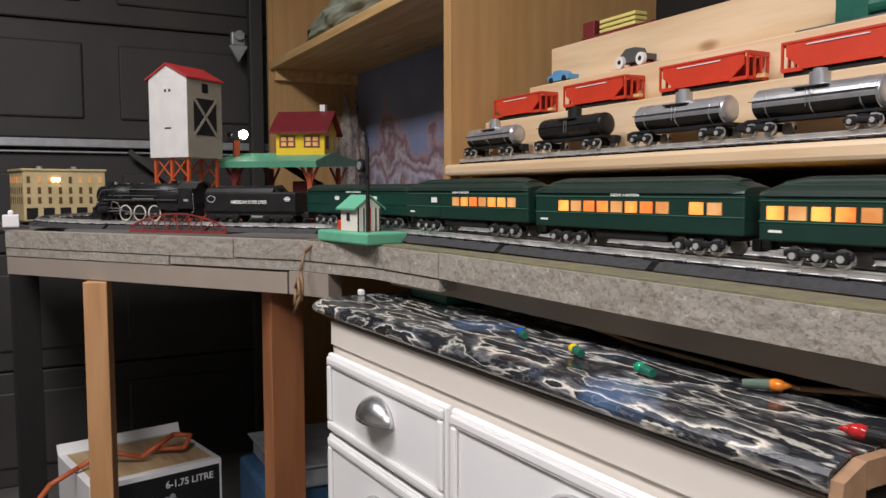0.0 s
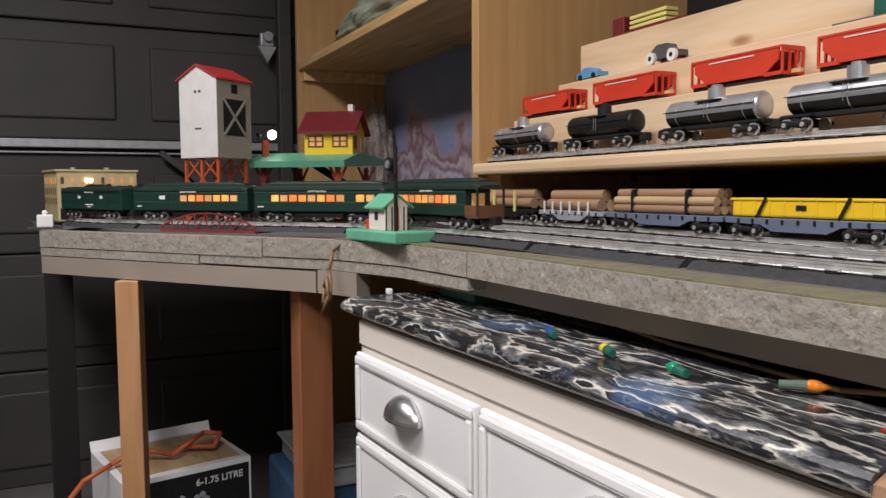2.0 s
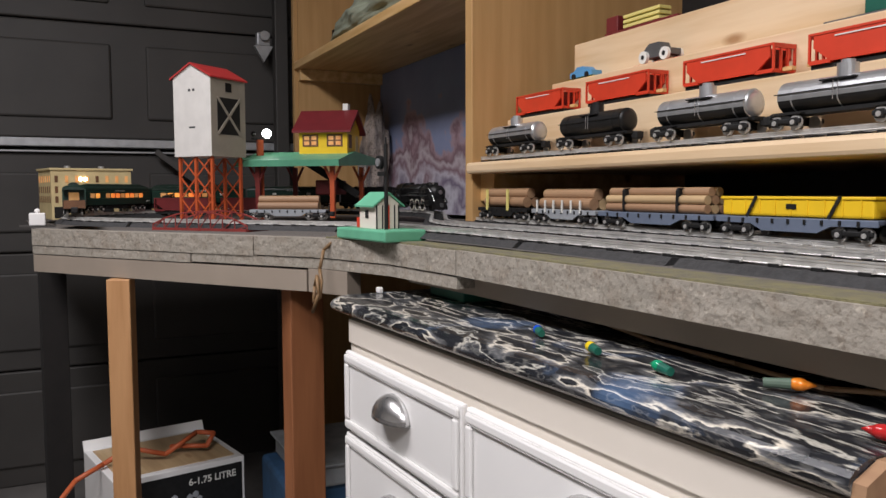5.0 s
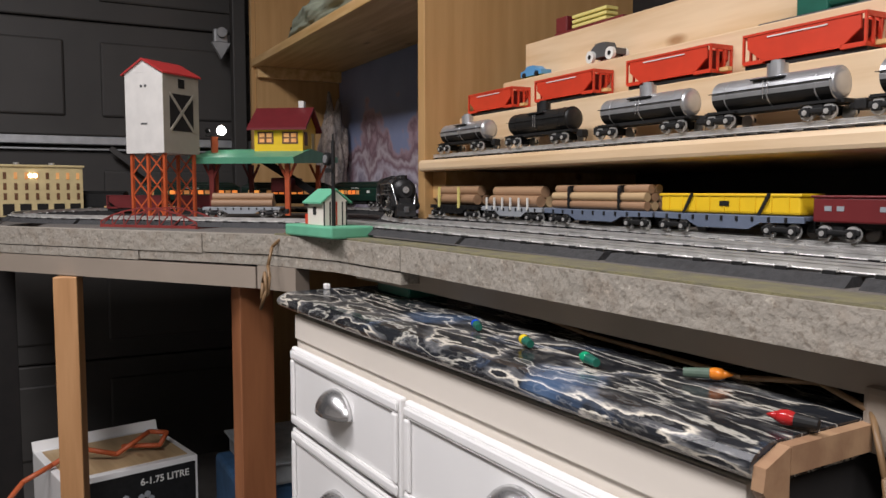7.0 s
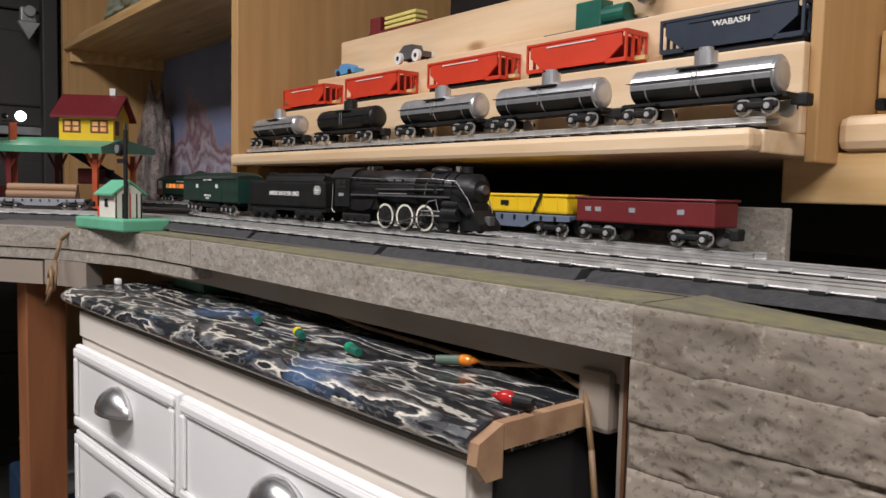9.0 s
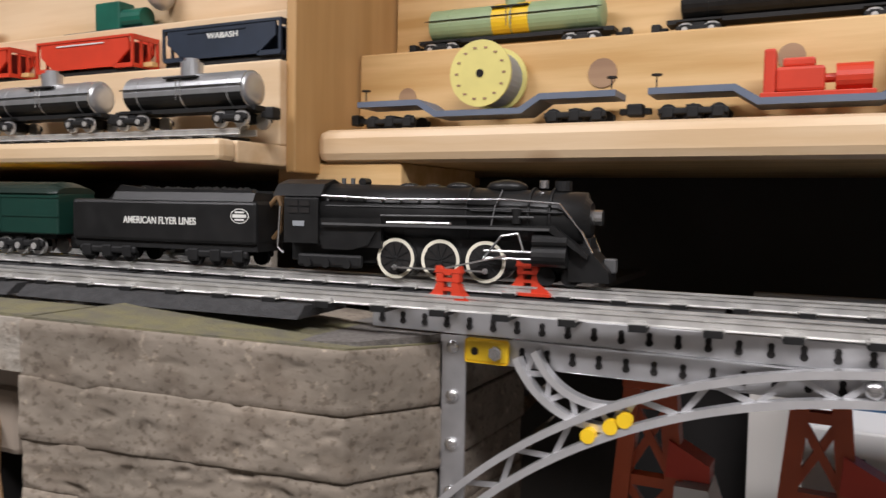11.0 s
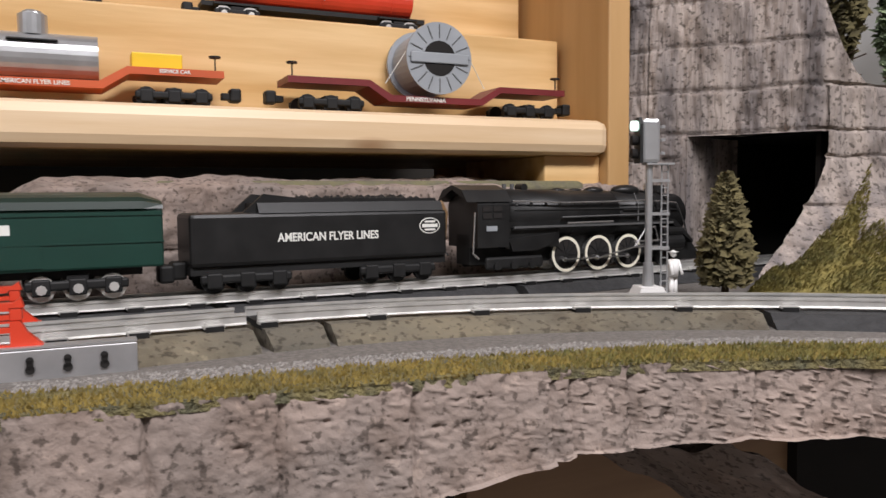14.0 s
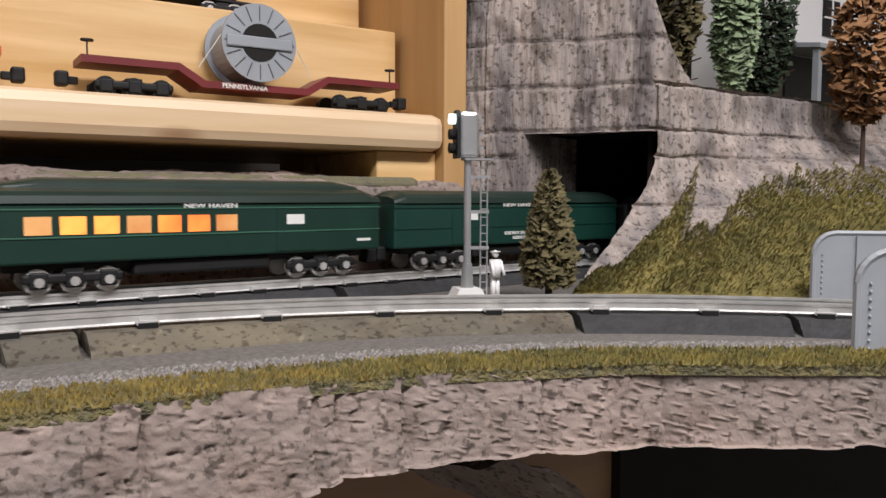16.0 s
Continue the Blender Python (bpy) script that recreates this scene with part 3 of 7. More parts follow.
course(0.975, 0.9600, 0.9575, 0.0400, 0.0, 0.6, 1)
course(0.9405, 0.9190, 0.9160, 0.0400, 0.0012, 1.0, 7)
course(0.9060, 0.8780, 0.8740, 0.0365, -0.001, 1.6, 13)
course(0.8700, 0.8420, 0.8380, 0.140, 0.0, 1.8, 21)
course(0.7285, 0.7000, 0.6950, 0.70, 0.0, 1.0, 31)
bm = BM()
cap = [(-0.168, 0.509, 0.9765), (0.014, 0.588, 0.9615), (0.044, 0.650, 0.9585), (0.044, 0.70, 0.9585), (-0.168, 0.60, 0.9765)]
lo_ = [bm.verts.new((x, y, z - 0.003)) for x, y, z in cap]
hi_ = [bm.verts.new(p) for p in cap]
bm.faces.new(lo_)
bm.faces.new(list(reversed(hi_)))
for i in range(5):
    bm.faces.new((lo_[i], hi_[i], hi_[(i + 1) % 5], lo_[(i + 1) % 5]))
bmesh.ops.recalc_face_normals(bm, faces=bm.faces)
part("turf_cap", bm, "turf", stack, "thin olive turf")
part("inner_post", box(BM(), -0.196, -0.171, 0.530, 0.60, 0.0, 0.938, 0.002), "taupe", stack, "grooved brown post beside the blocks")
for x in (-0.190, -0.182):
    part("groove", box(BM(), x, x + 0.003, 0.528, 0.531, 0.0, 0.937), "brown", stack)
part("bracket_plate", box(BM(), -0.232, -0.202, 0.528, 0.545, 0.877, 0.922, 0.005), "taupe", stack)
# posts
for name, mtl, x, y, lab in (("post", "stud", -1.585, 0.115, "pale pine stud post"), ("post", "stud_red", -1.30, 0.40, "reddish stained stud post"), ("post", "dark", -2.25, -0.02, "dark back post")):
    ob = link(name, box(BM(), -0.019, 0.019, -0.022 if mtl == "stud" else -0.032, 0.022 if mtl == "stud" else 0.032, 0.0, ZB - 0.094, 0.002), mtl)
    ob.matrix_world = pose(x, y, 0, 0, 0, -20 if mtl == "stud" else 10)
    tagged(ob, lab + " under the train bench", "post")

# ---- right bench: scenery with a textured cliff ----
CL = [(0.575, 0.60), (0.60, 0.580), (0.70, 0.572), (0.80, 0.562), (0.89, 0.545), (0.975, 0.512), (1.04, 0.468), (1.10, 0.43), (1.3, 0.30)]
ZR = 0.969
scen = thing("scenery_bench", "scenery bench with ballast, ochre turf and a textured plaster cliff edge", "scenery bench", kind="structure")
part("bench_top", prism(BM(), [(x, y + 0.004) for x, y in CL] + [(2.2, 0.3), (2.2, 1.30), (0.575, 1.30)], "z", ZR - 0.02, ZR - 0.003), "ballast", scen)
part("turf_edge", strip(BM(), CL, -0.012, 0.036, ZR - 0.004, ZR + 0.0015), "ochre", scen)
# cliff: a rough sheet whose lower edge arches
bm = BM()
cols, rows = 620, 84
cum = [0.0]
for a, b in zip(CL, CL[1:]):
    cum.append(cum[-1] + math.hypot(b[0] - a[0], b[1] - a[1]))
CRACKS = (0.651, 0.703, 0.762, 0.829, 0.839, 0.868, 0.93, 0.985)


def cliff_low(x):
    return float(np.interp(x, (0.575, 0.64, 0.70, 0.76, 0.80, 0.84, 0.90, 1.08, 1.3), (0.78, 0.80, 0.905, 0.914, 0.920, 0.9285, 0.930, 0.931, 0.915))) + 0.0022 * noise.noise(Vector((x * 60, 0, 4)))


grid = []
for i in range(cols + 1):
    d = cum[-1] * i / cols
    x, y = float(np.interp(d, cum, [p[0] for p in CL])), float(np.interp(d, cum, [p[1] for p in CL]))
    low = cliff_low(x)
    col = []
    for j in range(rows + 1):
        f = j / rows
        z = ZR + 0.001 - f * (ZR - low)
        p = Vector((x * 18, z * 26, y * 9))
        w = 0.0016 * noise.noise(p) + 0.0007 * noise.noise(p * 3.1)
        ridge = noise.noise(Vector((x * 210 + z * 180, z * 560 + x * 130, 3)))
        w += (0.0005 + 0.0011 * smooth_bump(x, 0.82, 0.94)) * smooth_bump(ridge, 0.32, 0.50)
        w -= 0.0014 * smooth_bump(noise.noise(Vector((x * 190, z * 260, 8))), 0.40, 0.58)
        w += 0.0007 * noise.noise(Vector((x * 240, z * 300, 1)))
        for c in CRACKS:
            gap = abs(x - c - 0.004 * noise.noise(Vector((z * 50, c * 9, 2))))
            if gap < 0.0022:
                w -= 0.004 * (1 - gap / 0.0022)
        col.append(bm.verts.new((x + w * 0.3, y - 0.012 - w - 0.004 * f - (0.003 if j == rows else 0), z)))
    grid.append(col)
for a, b in zip(grid, grid[1:]):
    for j in range(rows):
        bm.faces.new((a[j], a[j + 1], b[j + 1], b[j]))
part("cliff_face", bm, "cliff", scen, smooth=True)
part("cliff_end", box(BM(), 0.575, 0.60, 0.60, 1.2, 0.3, ZR - 0.022), "cliff", scen)
# rubble bank that shows under the arch of the cliff
bm = BM()
grid = []
for i in range(150):
    x = 0.60 + i * 0.0029
    bank = []
    for j in range(36):
        g = j / 35
        w = 0.010 * noise.noise(Vector((x * 26, g * 4, 2))) + 0.005 * noise.noise(Vector((x * 80, g * 13, 6)))
        bank.append(bm.verts.new((x, float(np.interp(x, [p[0] for p in CL], [p[1] for p in CL])) - 0.006 + 0.14 * g + 0.4 * w, 0.9265 - 0.034 * g - max(0, x - 0.92) * 0.62 - 0.8 * w)))
    grid.append(bank)
for a, b in zip(grid, grid[1:]):
    for j in range(35):
        bm.faces.new((a[j], a[j + 1], b[j + 1], b[j]))
part("lower_rock", bm, "cliff", scen, smooth=True)
part("under_board", box(BM(), 0.86, 1.16, 0.70, 0.72, 0.55, 0.93), "log", scen, "brown fibreboard under the arch")
# Added near-black sheet in place of the shade under the bench.
part("under_shade_sheet", box(BM(), 1.16, 2.2, 0.69, 0.71, 0.3, 0.95), "dark", scen)
# low stone wall behind the tracks
bm = BM()
grid = []
for i in range(260):
    x = 0.50 + i * 0.0026
    h = 1.06 + 0.010 * noise.noise(Vector((x * 9, 1, 0))) - 0.055 * max(0, 0.60 - x) / 0.10
    stones = []
    for j in range(46):
        g = min(1, j / 36)
        z = ZR - 0.01 + (h - ZR + 0.01) * g + 0.0010 * max(0, j - 36)
        w = 0.006 * noise.noise(Vector((x * 22, z * 25, 9))) + 0.003 * noise.noise(Vector((x * 80, z * 90, 4)))
        if abs(z - 1.012 - 0.003 * noise.noise(Vector((x * 20, 0, 1)))) < 0.0022 or abs((x * 9.0) % 1.0 - 0.5) < 0.012:
            w += 0.005
        stones.append(bm.verts.new((x, 0.872 + 0.05 * (x - 0.5) + 0.005 * max(0, j - 36) + w, z + (0.004 * noise.noise(Vector((x * 50, j, 3))) if j > 36 else 0))))
    grid.append(stones)
for a, b in zip(grid, grid[1:]):
    for j in range(45):
        bm.faces.new((a[j], a[j + 1], b[j + 1], b[j]))
part("low_wall", bm, "cliff", scen, "low rock wall under the shelf", smooth=True)
part("wall_turf", box(BM(), 0.62, 1.10, 0.905, 0.955, 1.052, 1.066, 0.006), "turf", scen)


# ---- tracks ----
def offset_path(pts, off):
    return [(x - math.sin(h) * off, y + math.cos(h) * off, h) for x, y, h in pts]


def sweep(bm, pts, prof, zf):
    """Sweep a closed profile of (across, up) along plan points."""
    ring = []
    for x, y, h in pts:
        ring.append([bm.verts.new((x - math.sin(h) * a, y + math.cos(h) * a, zf(x) + u)) for a, u in prof])
    m = len(prof)
    for a, b in zip(ring, ring[1:]):
        for k in range(m):
            bm.faces.new((a[k], a[(k + 1) % m], b[(k + 1) % m], b[k]))
    bm.faces.new(ring[0])
    bm.faces.new(list(reversed(ring[-1])))
    bmesh.ops.recalc_face_normals(bm, faces=bm.faces)
    return bm


RAIL = [(-0.0022, -0.0065), (0.0022, -0.0065), (0.0006, -0.0055), (0.0006, -0.002), (0.0013, -0.0015), (0.0013, 0), (-0.0013, 0), (-0.0013, -0.0015), (-0.0006, -0.002), (-0.0006, -0.0055)]
TIE = box(BM(), -0.005, 0.005, -0.021, 0.021, -0.0095, -0.0055)
TIE_ME = bpy.data.meshes.new("tie")
TIE.to_mesh(TIE_ME)
TIE.free()
TIE_ME.materials.append(M["soot"])
CLIP = box(BM(), -0.0058, 0.0058, 0.0140, 0.0200, -0.0066, -0.0050)
box(CLIP, -0.0040, 0.0040, 0.0138, 0.0156, -0.0052, -0.0036)
CLIP_ME = bpy.data.meshes.new("tie_clip")
CLIP.to_mesh(CLIP_ME)
CLIP.free()
CLIP_ME.materials.append(M["rail"])


def track(label, pts, seg=0.254, beds=None, step=4):
    """Two rails, ties with metal clips, and pieces of roadbed; beds lists (start, end, material) in points."""
    t = thing("railway_track", label, "railway track")
    for off in (-0.0125, 0.0125):
        part("rail", sweep(BM(), offset_path(pts, off), RAIL, rail_z), "rail", t)
    per = max(2, int(seg / 0.01))
    wide = beds is not None
    prof = [(-0.043, -0.0205), (0.043, -0.0205), (0.041, -0.0165), (0.026, -0.0085), (-0.026, -0.0085), (-0.041, -0.0165)] if wide else [(-0.034, -0.0165), (0.034, -0.0165), (0.024, -0.0085), (-0.024, -0.0085)]
    for i0, i1, bed in beds or [(i, i + per, "roadbed") for i in range(0, len(pts) - 2, per)]:
        piece = pts[i0:i1]
        if len(piece) > 2 and (wide or not (0.0 < piece[len(piece) // 2][0] < 0.74 and piece[len(piece) // 2][1] < 0.72)):
            part("roadbed", sweep(BM(), piece, prof, rail_z), bed, t)
    for i in range(2, len(pts), step):
        x, y, h = pts[i]
        for name_, me, turn_ in (("tie", TIE_ME, 0), ("rail_clip", CLIP_ME, 0), ("rail_clip", CLIP_ME, 180)):
            ob = new(name_, me)
            ob.parent = t
            ob.matrix_basis = pose(x, y, rail_z(x), 0, 0, math.degrees(h) + turn_)
    return t


iA = int(np.searchsorted(S_OF, 1.3 - 0.72))
loop_end = int(np.searchsorted(S_OF, s_on_b(1.5)))
track("two-rail toy track on black rubber roadbed, one long loop", LOOP[iA:loop_end])
CURVE = run((0.72, 0.707), 5.71, [(0.03, -6), (0.62, -62), (0.2, 0)], 0.0025)
track("two-rail toy track curving along the cliff edge", CURVE, beds=[(0, 16, "bed_earth"), (17, 135, "bed_earth"), (136, 190, "roadbed"), (191, 340, "roadbed")], step=28)
lead = LOOP[iA:iA + 12]
part("roadbed", sweep(BM(), lead, [(-0.043, -0.0205), (0.043, -0.0205), (0.041, -0.0165), (0.026, -0.0085), (-0.026, -0.0085), (-0.041, -0.0165)], rail_z), "bed_earth", scen)
SIDING = run((-1.42, 0.803), 0, [(1.17, 0)])
track("two-rail siding track under the shelf", SIDING)
TOPTRACK = run((-1.37, 0.812), 0, [(1.12, 0)])
st = thing("display_track", "two-rail display track on the shelf", "railway track")
for off in (-0.0125, 0.0125):
    part("rail", sweep(BM(), offset_path(TOPTRACK, off), RAIL, lambda x: 1.121), "rail", st)
for i in range(2, len(TOPTRACK), 3):
    ob = new("tie", TIE_ME)
    ob.parent = st
    ob.matrix_basis = pose(TOPTRACK[i][0], TOPTRACK[i][1], 1.1185, 0, 0, 0)


# ---- gravel and turf along the cliff edge ----
def at_edge(d):
    return float(np.interp(d, cum, [p[0] for p in CL])), float(np.interp(d, cum, [p[1] for p in CL]))


def pebbles(name, mtl, label, count, place, size):
    verts, faces = [], []
    for _ in range(count):
        x, y, z = place()
        r = size * (0.5 + random.random())
        k = len(verts)
        a = random.random() * 6.28
        verts += [(x + r * math.cos(a + q * 1.57), y + r * math.sin(a + q * 1.57), z) for q in range(4)] + [(x + 0.3 * r, y, z + r * 0.9)]
        faces += [(k + q, k + (q + 1) % 4, k + 4) for q in range(4)]
    me = bpy.data.meshes.new(name)
    me.from_pydata(verts, [], faces)
    me.materials.append(M[mtl])
    ob = new(name, me)
    ob.parent = scen
    return tagged(ob, label, kind="stuff")


def gravel_spot():
    d = 0.03 + random.random() * 0.62
    x, y = at_edge(d)
    back = 0.012 + 0.055 * random.random() ** 1.3
    return x + back * 0.35 * smooth_bump(x, 0.85, 1.05), y + back, ZR - 0.0032


def blades(name, mtl, label, count, lean):
    """Static grass on the turf strip; lean is where along the edge this colour prevails."""
    verts, faces = [], []
    while len(faces) < count:
        d = random.random() * 0.72
        x, y = at_edge(d)
        keep = 0.8 * smooth_bump(x + 0.05 * noise.noise(Vector((x * 25, 0, 0))), 0.74, 0.98)
        if random.random() > (keep if lean > 0 else 1 - 0.8 * keep):
            continue
        back = -0.013 + 0.040 * random.random()
        if random.random() < 0.5 and back > 0.014 + 0.008 * noise.noise(Vector((x * 40, 3, 0))):
            continue
        px_, py_ = x + back * 0.35 * smooth_bump(x, 0.85, 1.05), y + back
        a, h, w = random.random() * 6.28, 0.0012 + 0.0022 * random.random(), 0.0006 + 0.0005 * random.random()
        k = len(verts)
        verts += [(px_ - w * math.cos(a), py_ - w * math.sin(a), ZR + 0.0008), (px_ + w * math.cos(a), py_ + w * math.sin(a), ZR + 0.0008), (px_ + random.uniform(-0.0015, 0.0015), py_ - 0.0012 * random.random(), ZR + 0.001 + h)]
        faces.append((k, k + 1, k + 2))
    me = bpy.data.meshes.new(name)
    me.from_pydata(verts, [], faces)
    me.materials.append(M[mtl])
    ob = new(name, me)
    ob.parent = scen
    return tagged(ob, label, kind="stuff")


pebbles("gravel", "gravel", "loose grey gravel beside the roadbed", 14000, gravel_spot, 0.0010)
blades("turf_blades", "tuft_ochre", "ochre static grass", 9000, -1)
blades("turf_blades", "tuft_green", "green static grass", 11000, 1)


# ---- running stock: x ahead, z up from the rail ----
def wheel(parent, x, y, r, w=0.004, mtl="steel", name="wheel"):
    bm = cyl(BM(), (0, -w / 2, 0), (0, w / 2, 0), r, 16)
    ob = part(name, bm, mtl, parent)
    ob.matrix_basis = pose(x, y, r)
    return ob


def bogie(parent, x, axles=(-0.016, 0.016), half=0.019, r=0.0085, caps=True):
    b = part("truck", box(BM(), -0.006, 0.006, -half, half, 0.006, 0.016), "soot", parent)
    b.matrix_basis = pose(x, 0, 0)
    for s in (-1, 1):
        bm = box(BM(), axles[0] - 0.009, axles[-1] + 0.009, s * half - 0.002, s * half + 0.002, 0.007, 0.013, 0.0015)
        for a in axles:
            box(bm, a - 0.005, a + 0.005, s * half - 0.003, s * half + 0.003, 0.004, 0.014, 0.001)
        part("side_frame", bm, "soot", b)
        for a in axles:
            bm = cyl(BM(), (a, s * (half - 0.005), r), (a, s * (half - 0.001), r), r, 14)
            if caps:
                cyl(bm, (a, s * half, r), (a, s * (half + 0.004), r), 0.003, 8)
            part("wheel", bm, "rail" if caps else "soot", b)


def coupler(parent, x):
    d = 1 if x > 0 else -1
    bm = box(BM(), min(x, x + d * 0.012), max(x, x + d * 0.012), -0.004, 0.004, 0.010, 0.016, 0.001)
    box(bm, x + d * 0.012 - 0.005, x + d * 0.012 + 0.005, -0.007, 0.007, 0.008, 0.020, 0.002)
    part("coupler", bm, "soot", parent)


def rounded_roof(bm, L, half, z0, z1, taper=0.012, seg=10):
    prof = [(-half, z0)] + [(-half * math.cos(math.pi * i / seg), z0 + (z1 - z0) * math.sin(math.pi * i / seg) ** 0.7) for i in range(1, seg)] + [(half, z0)]
    rings = []
    for x, f in ((-L / 2, 0.55), (-L / 2 + taper, 1.0), (L / 2 - taper, 1.0), (L / 2, 0.55)):
        rings.append([bm.verts.new((x, a * (0.92 + 0.08 * f), z0 + (u - z0) * f)) for a, u in prof])
    for a, b in zip(rings, rings[1:]):
        for k in range(len(prof) - 1):
            bm.faces.new((a[k], b[k], b[k + 1], a[k + 1]))
    bm.faces.new(rings[0])
    bm.faces.new(list(reversed(rings[-1])))
    bmesh.ops.recalc_face_normals(bm, faces=bm.faces)


def coach(kind):
    L, W = 0.272, 0.021
    lab = {"baggage": "dark green express baggage car with plain sides and pale lettering", "coach": "dark green heavyweight coach with glowing orange windows", "combine": "dark green combine car with lit windows in one half", "observation": "dark green observation car with lit windows and open brown rear platform"}[kind]
    c = thing("passenger_car", lab, "train car", group="passenger train")
    body = "express" if kind == "baggage" else "green"
    x0 = -L / 2 + (0.032 if kind == "observation" else 0)
    bm = box(BM(), x0, L / 2, -W, W, 0.019, 0.056, 0.0015)
    part("body", bm, body, c)
    for s in (-1, 1):
        for z in (0.0345, 0.0515):
            part("belt_rail", box(BM(), x0, L / 2, s * W - 0.0007, s * W + 0.0007, z, z + 0.0009), "belt" if kind != "baggage" else "express", c)
    bm = BM()
    rounded_roof(bm, L, W + 0.0015, 0.0555, 0.066)
    part("roof", bm, "green_roof", c, smooth=False)
    if kind != "baggage":
        bm = BM()
        rounded_roof(bm, L * 0.9, 0.011, 0.064, 0.0715, 0.02)
        part("clerestory", bm, "green_roof", c)
    part("underframe", box(BM(), -L / 2 + 0.012, L / 2 - 0.012, -0.012, 0.012, 0.014, 0.0195), "soot", c)
    bx = box(BM(), -0.05, 0.045, -0.017, 0.017, 0.009, 0.0185, 0.002)
    part("battery_box", bx, "soot", c)
    for x in (-L / 2 + 0.05, L / 2 - 0.05):
        bogie(c, x, (-0.020, 0.0, 0.020), half=0.017, r=0.008)
    coupler(c, L / 2)
    coupler(c, -L / 2)
    if kind == "baggage":
        for s in (-1, 1):
            for x in (-0.055, 0.045):
                part("window", box(BM(), x - 0.006, x + 0.006, s * W - 0.0006, s * W + 0.0008, 0.041, 0.047), "white", c)
                part("sliding_door", box(BM(), x - 0.022, x + 0.022, s * W - 0.0005, s * W + 0.0005, 0.021, 0.0505), "express", c)
            m = Matrix.Rotation(0 if s < 0 else math.pi, 4, "Z") @ facing(0.0, -W - 0.0006, 0.0285)
            text_part("RAILWAY EXPRESS", 0.0042, "white", c, m)
            text_part("AGENCY", 0.004, "white", c, Matrix.Rotation(0 if s < 0 else math.pi, 4, "Z") @ facing(0.0, -W - 0.0006, 0.0243))
            text_part("NEW HAVEN", 0.0042, "white", c, Matrix.Rotation(0 if s < 0 else math.pi, 4, "Z") @ facing(0.0, -W - 0.0008, 0.0535), squash=1.6)
    else:
        xs = [x0 + 0.03 + i * 0.0195 for i in range(11)]
        for s in (-1, 1):
            for i, x in enumerate(xs):
                if (kind == "coach" and i == 2) or (kind == "combine" and i > 6):
                    continue
                part("window", box(BM(), x - 0.0075, x + 0.0075, s * W - 0.0006, s * W + 0.0009, 0.0365, 0.0475), "lit" if i % 3 else "lit_pale", c)
            if kind == "combine":
                part("door_window", box(BM(), 0.056, 0.070, s * W - 0.0006, s * W + 0.0009, 0.040, 0.047), "white", c, "small pale door window")
                part("sliding_door", box(BM(), 0.048, 0.078, s * W - 0.0005, s * W + 0.0006, 0.021, 0.0505), "green", c)
            part("number_bars", box(BM(), 0.115, 0.127, s * W - 0.0006, s * W + 0.0006, 0.026, 0.028), "white", c)
            text_part("NEW HAVEN", 0.004, "white", c, Matrix.Rotation(0 if s < 0 else math.pi, 4, "Z") @ facing(0.0, -W - 0.0008, 0.0535), squash=1.6)
    if kind == "observation":
        part("platform", box(BM(), -L / 2, x0, -W, W, 0.017, 0.020), "brown", c)
        for s in (-1, 1):
            part("platform_rail", box(BM(), -L / 2, x0, s * W - 0.0006, s * W + 0.0006, 0.020, 0.034), "brown", c)
            part("platform_post", box(BM(), -L / 2, -L / 2 + 0.0025, s * W - 0.0012, s * W + 0.0012, 0.020, 0.056), "green", c)
        part("rear_rail", box(BM(), -L / 2, -L / 2 + 0.0012, -W, W, 0.020, 0.034), "brown", c)
        part("rear_wall_light", box(BM(), x0 - 0.002, x0, -0.010, 0.010, 0.024, 0.050), "lit_pale", c, "amber lit rear window")
    return c


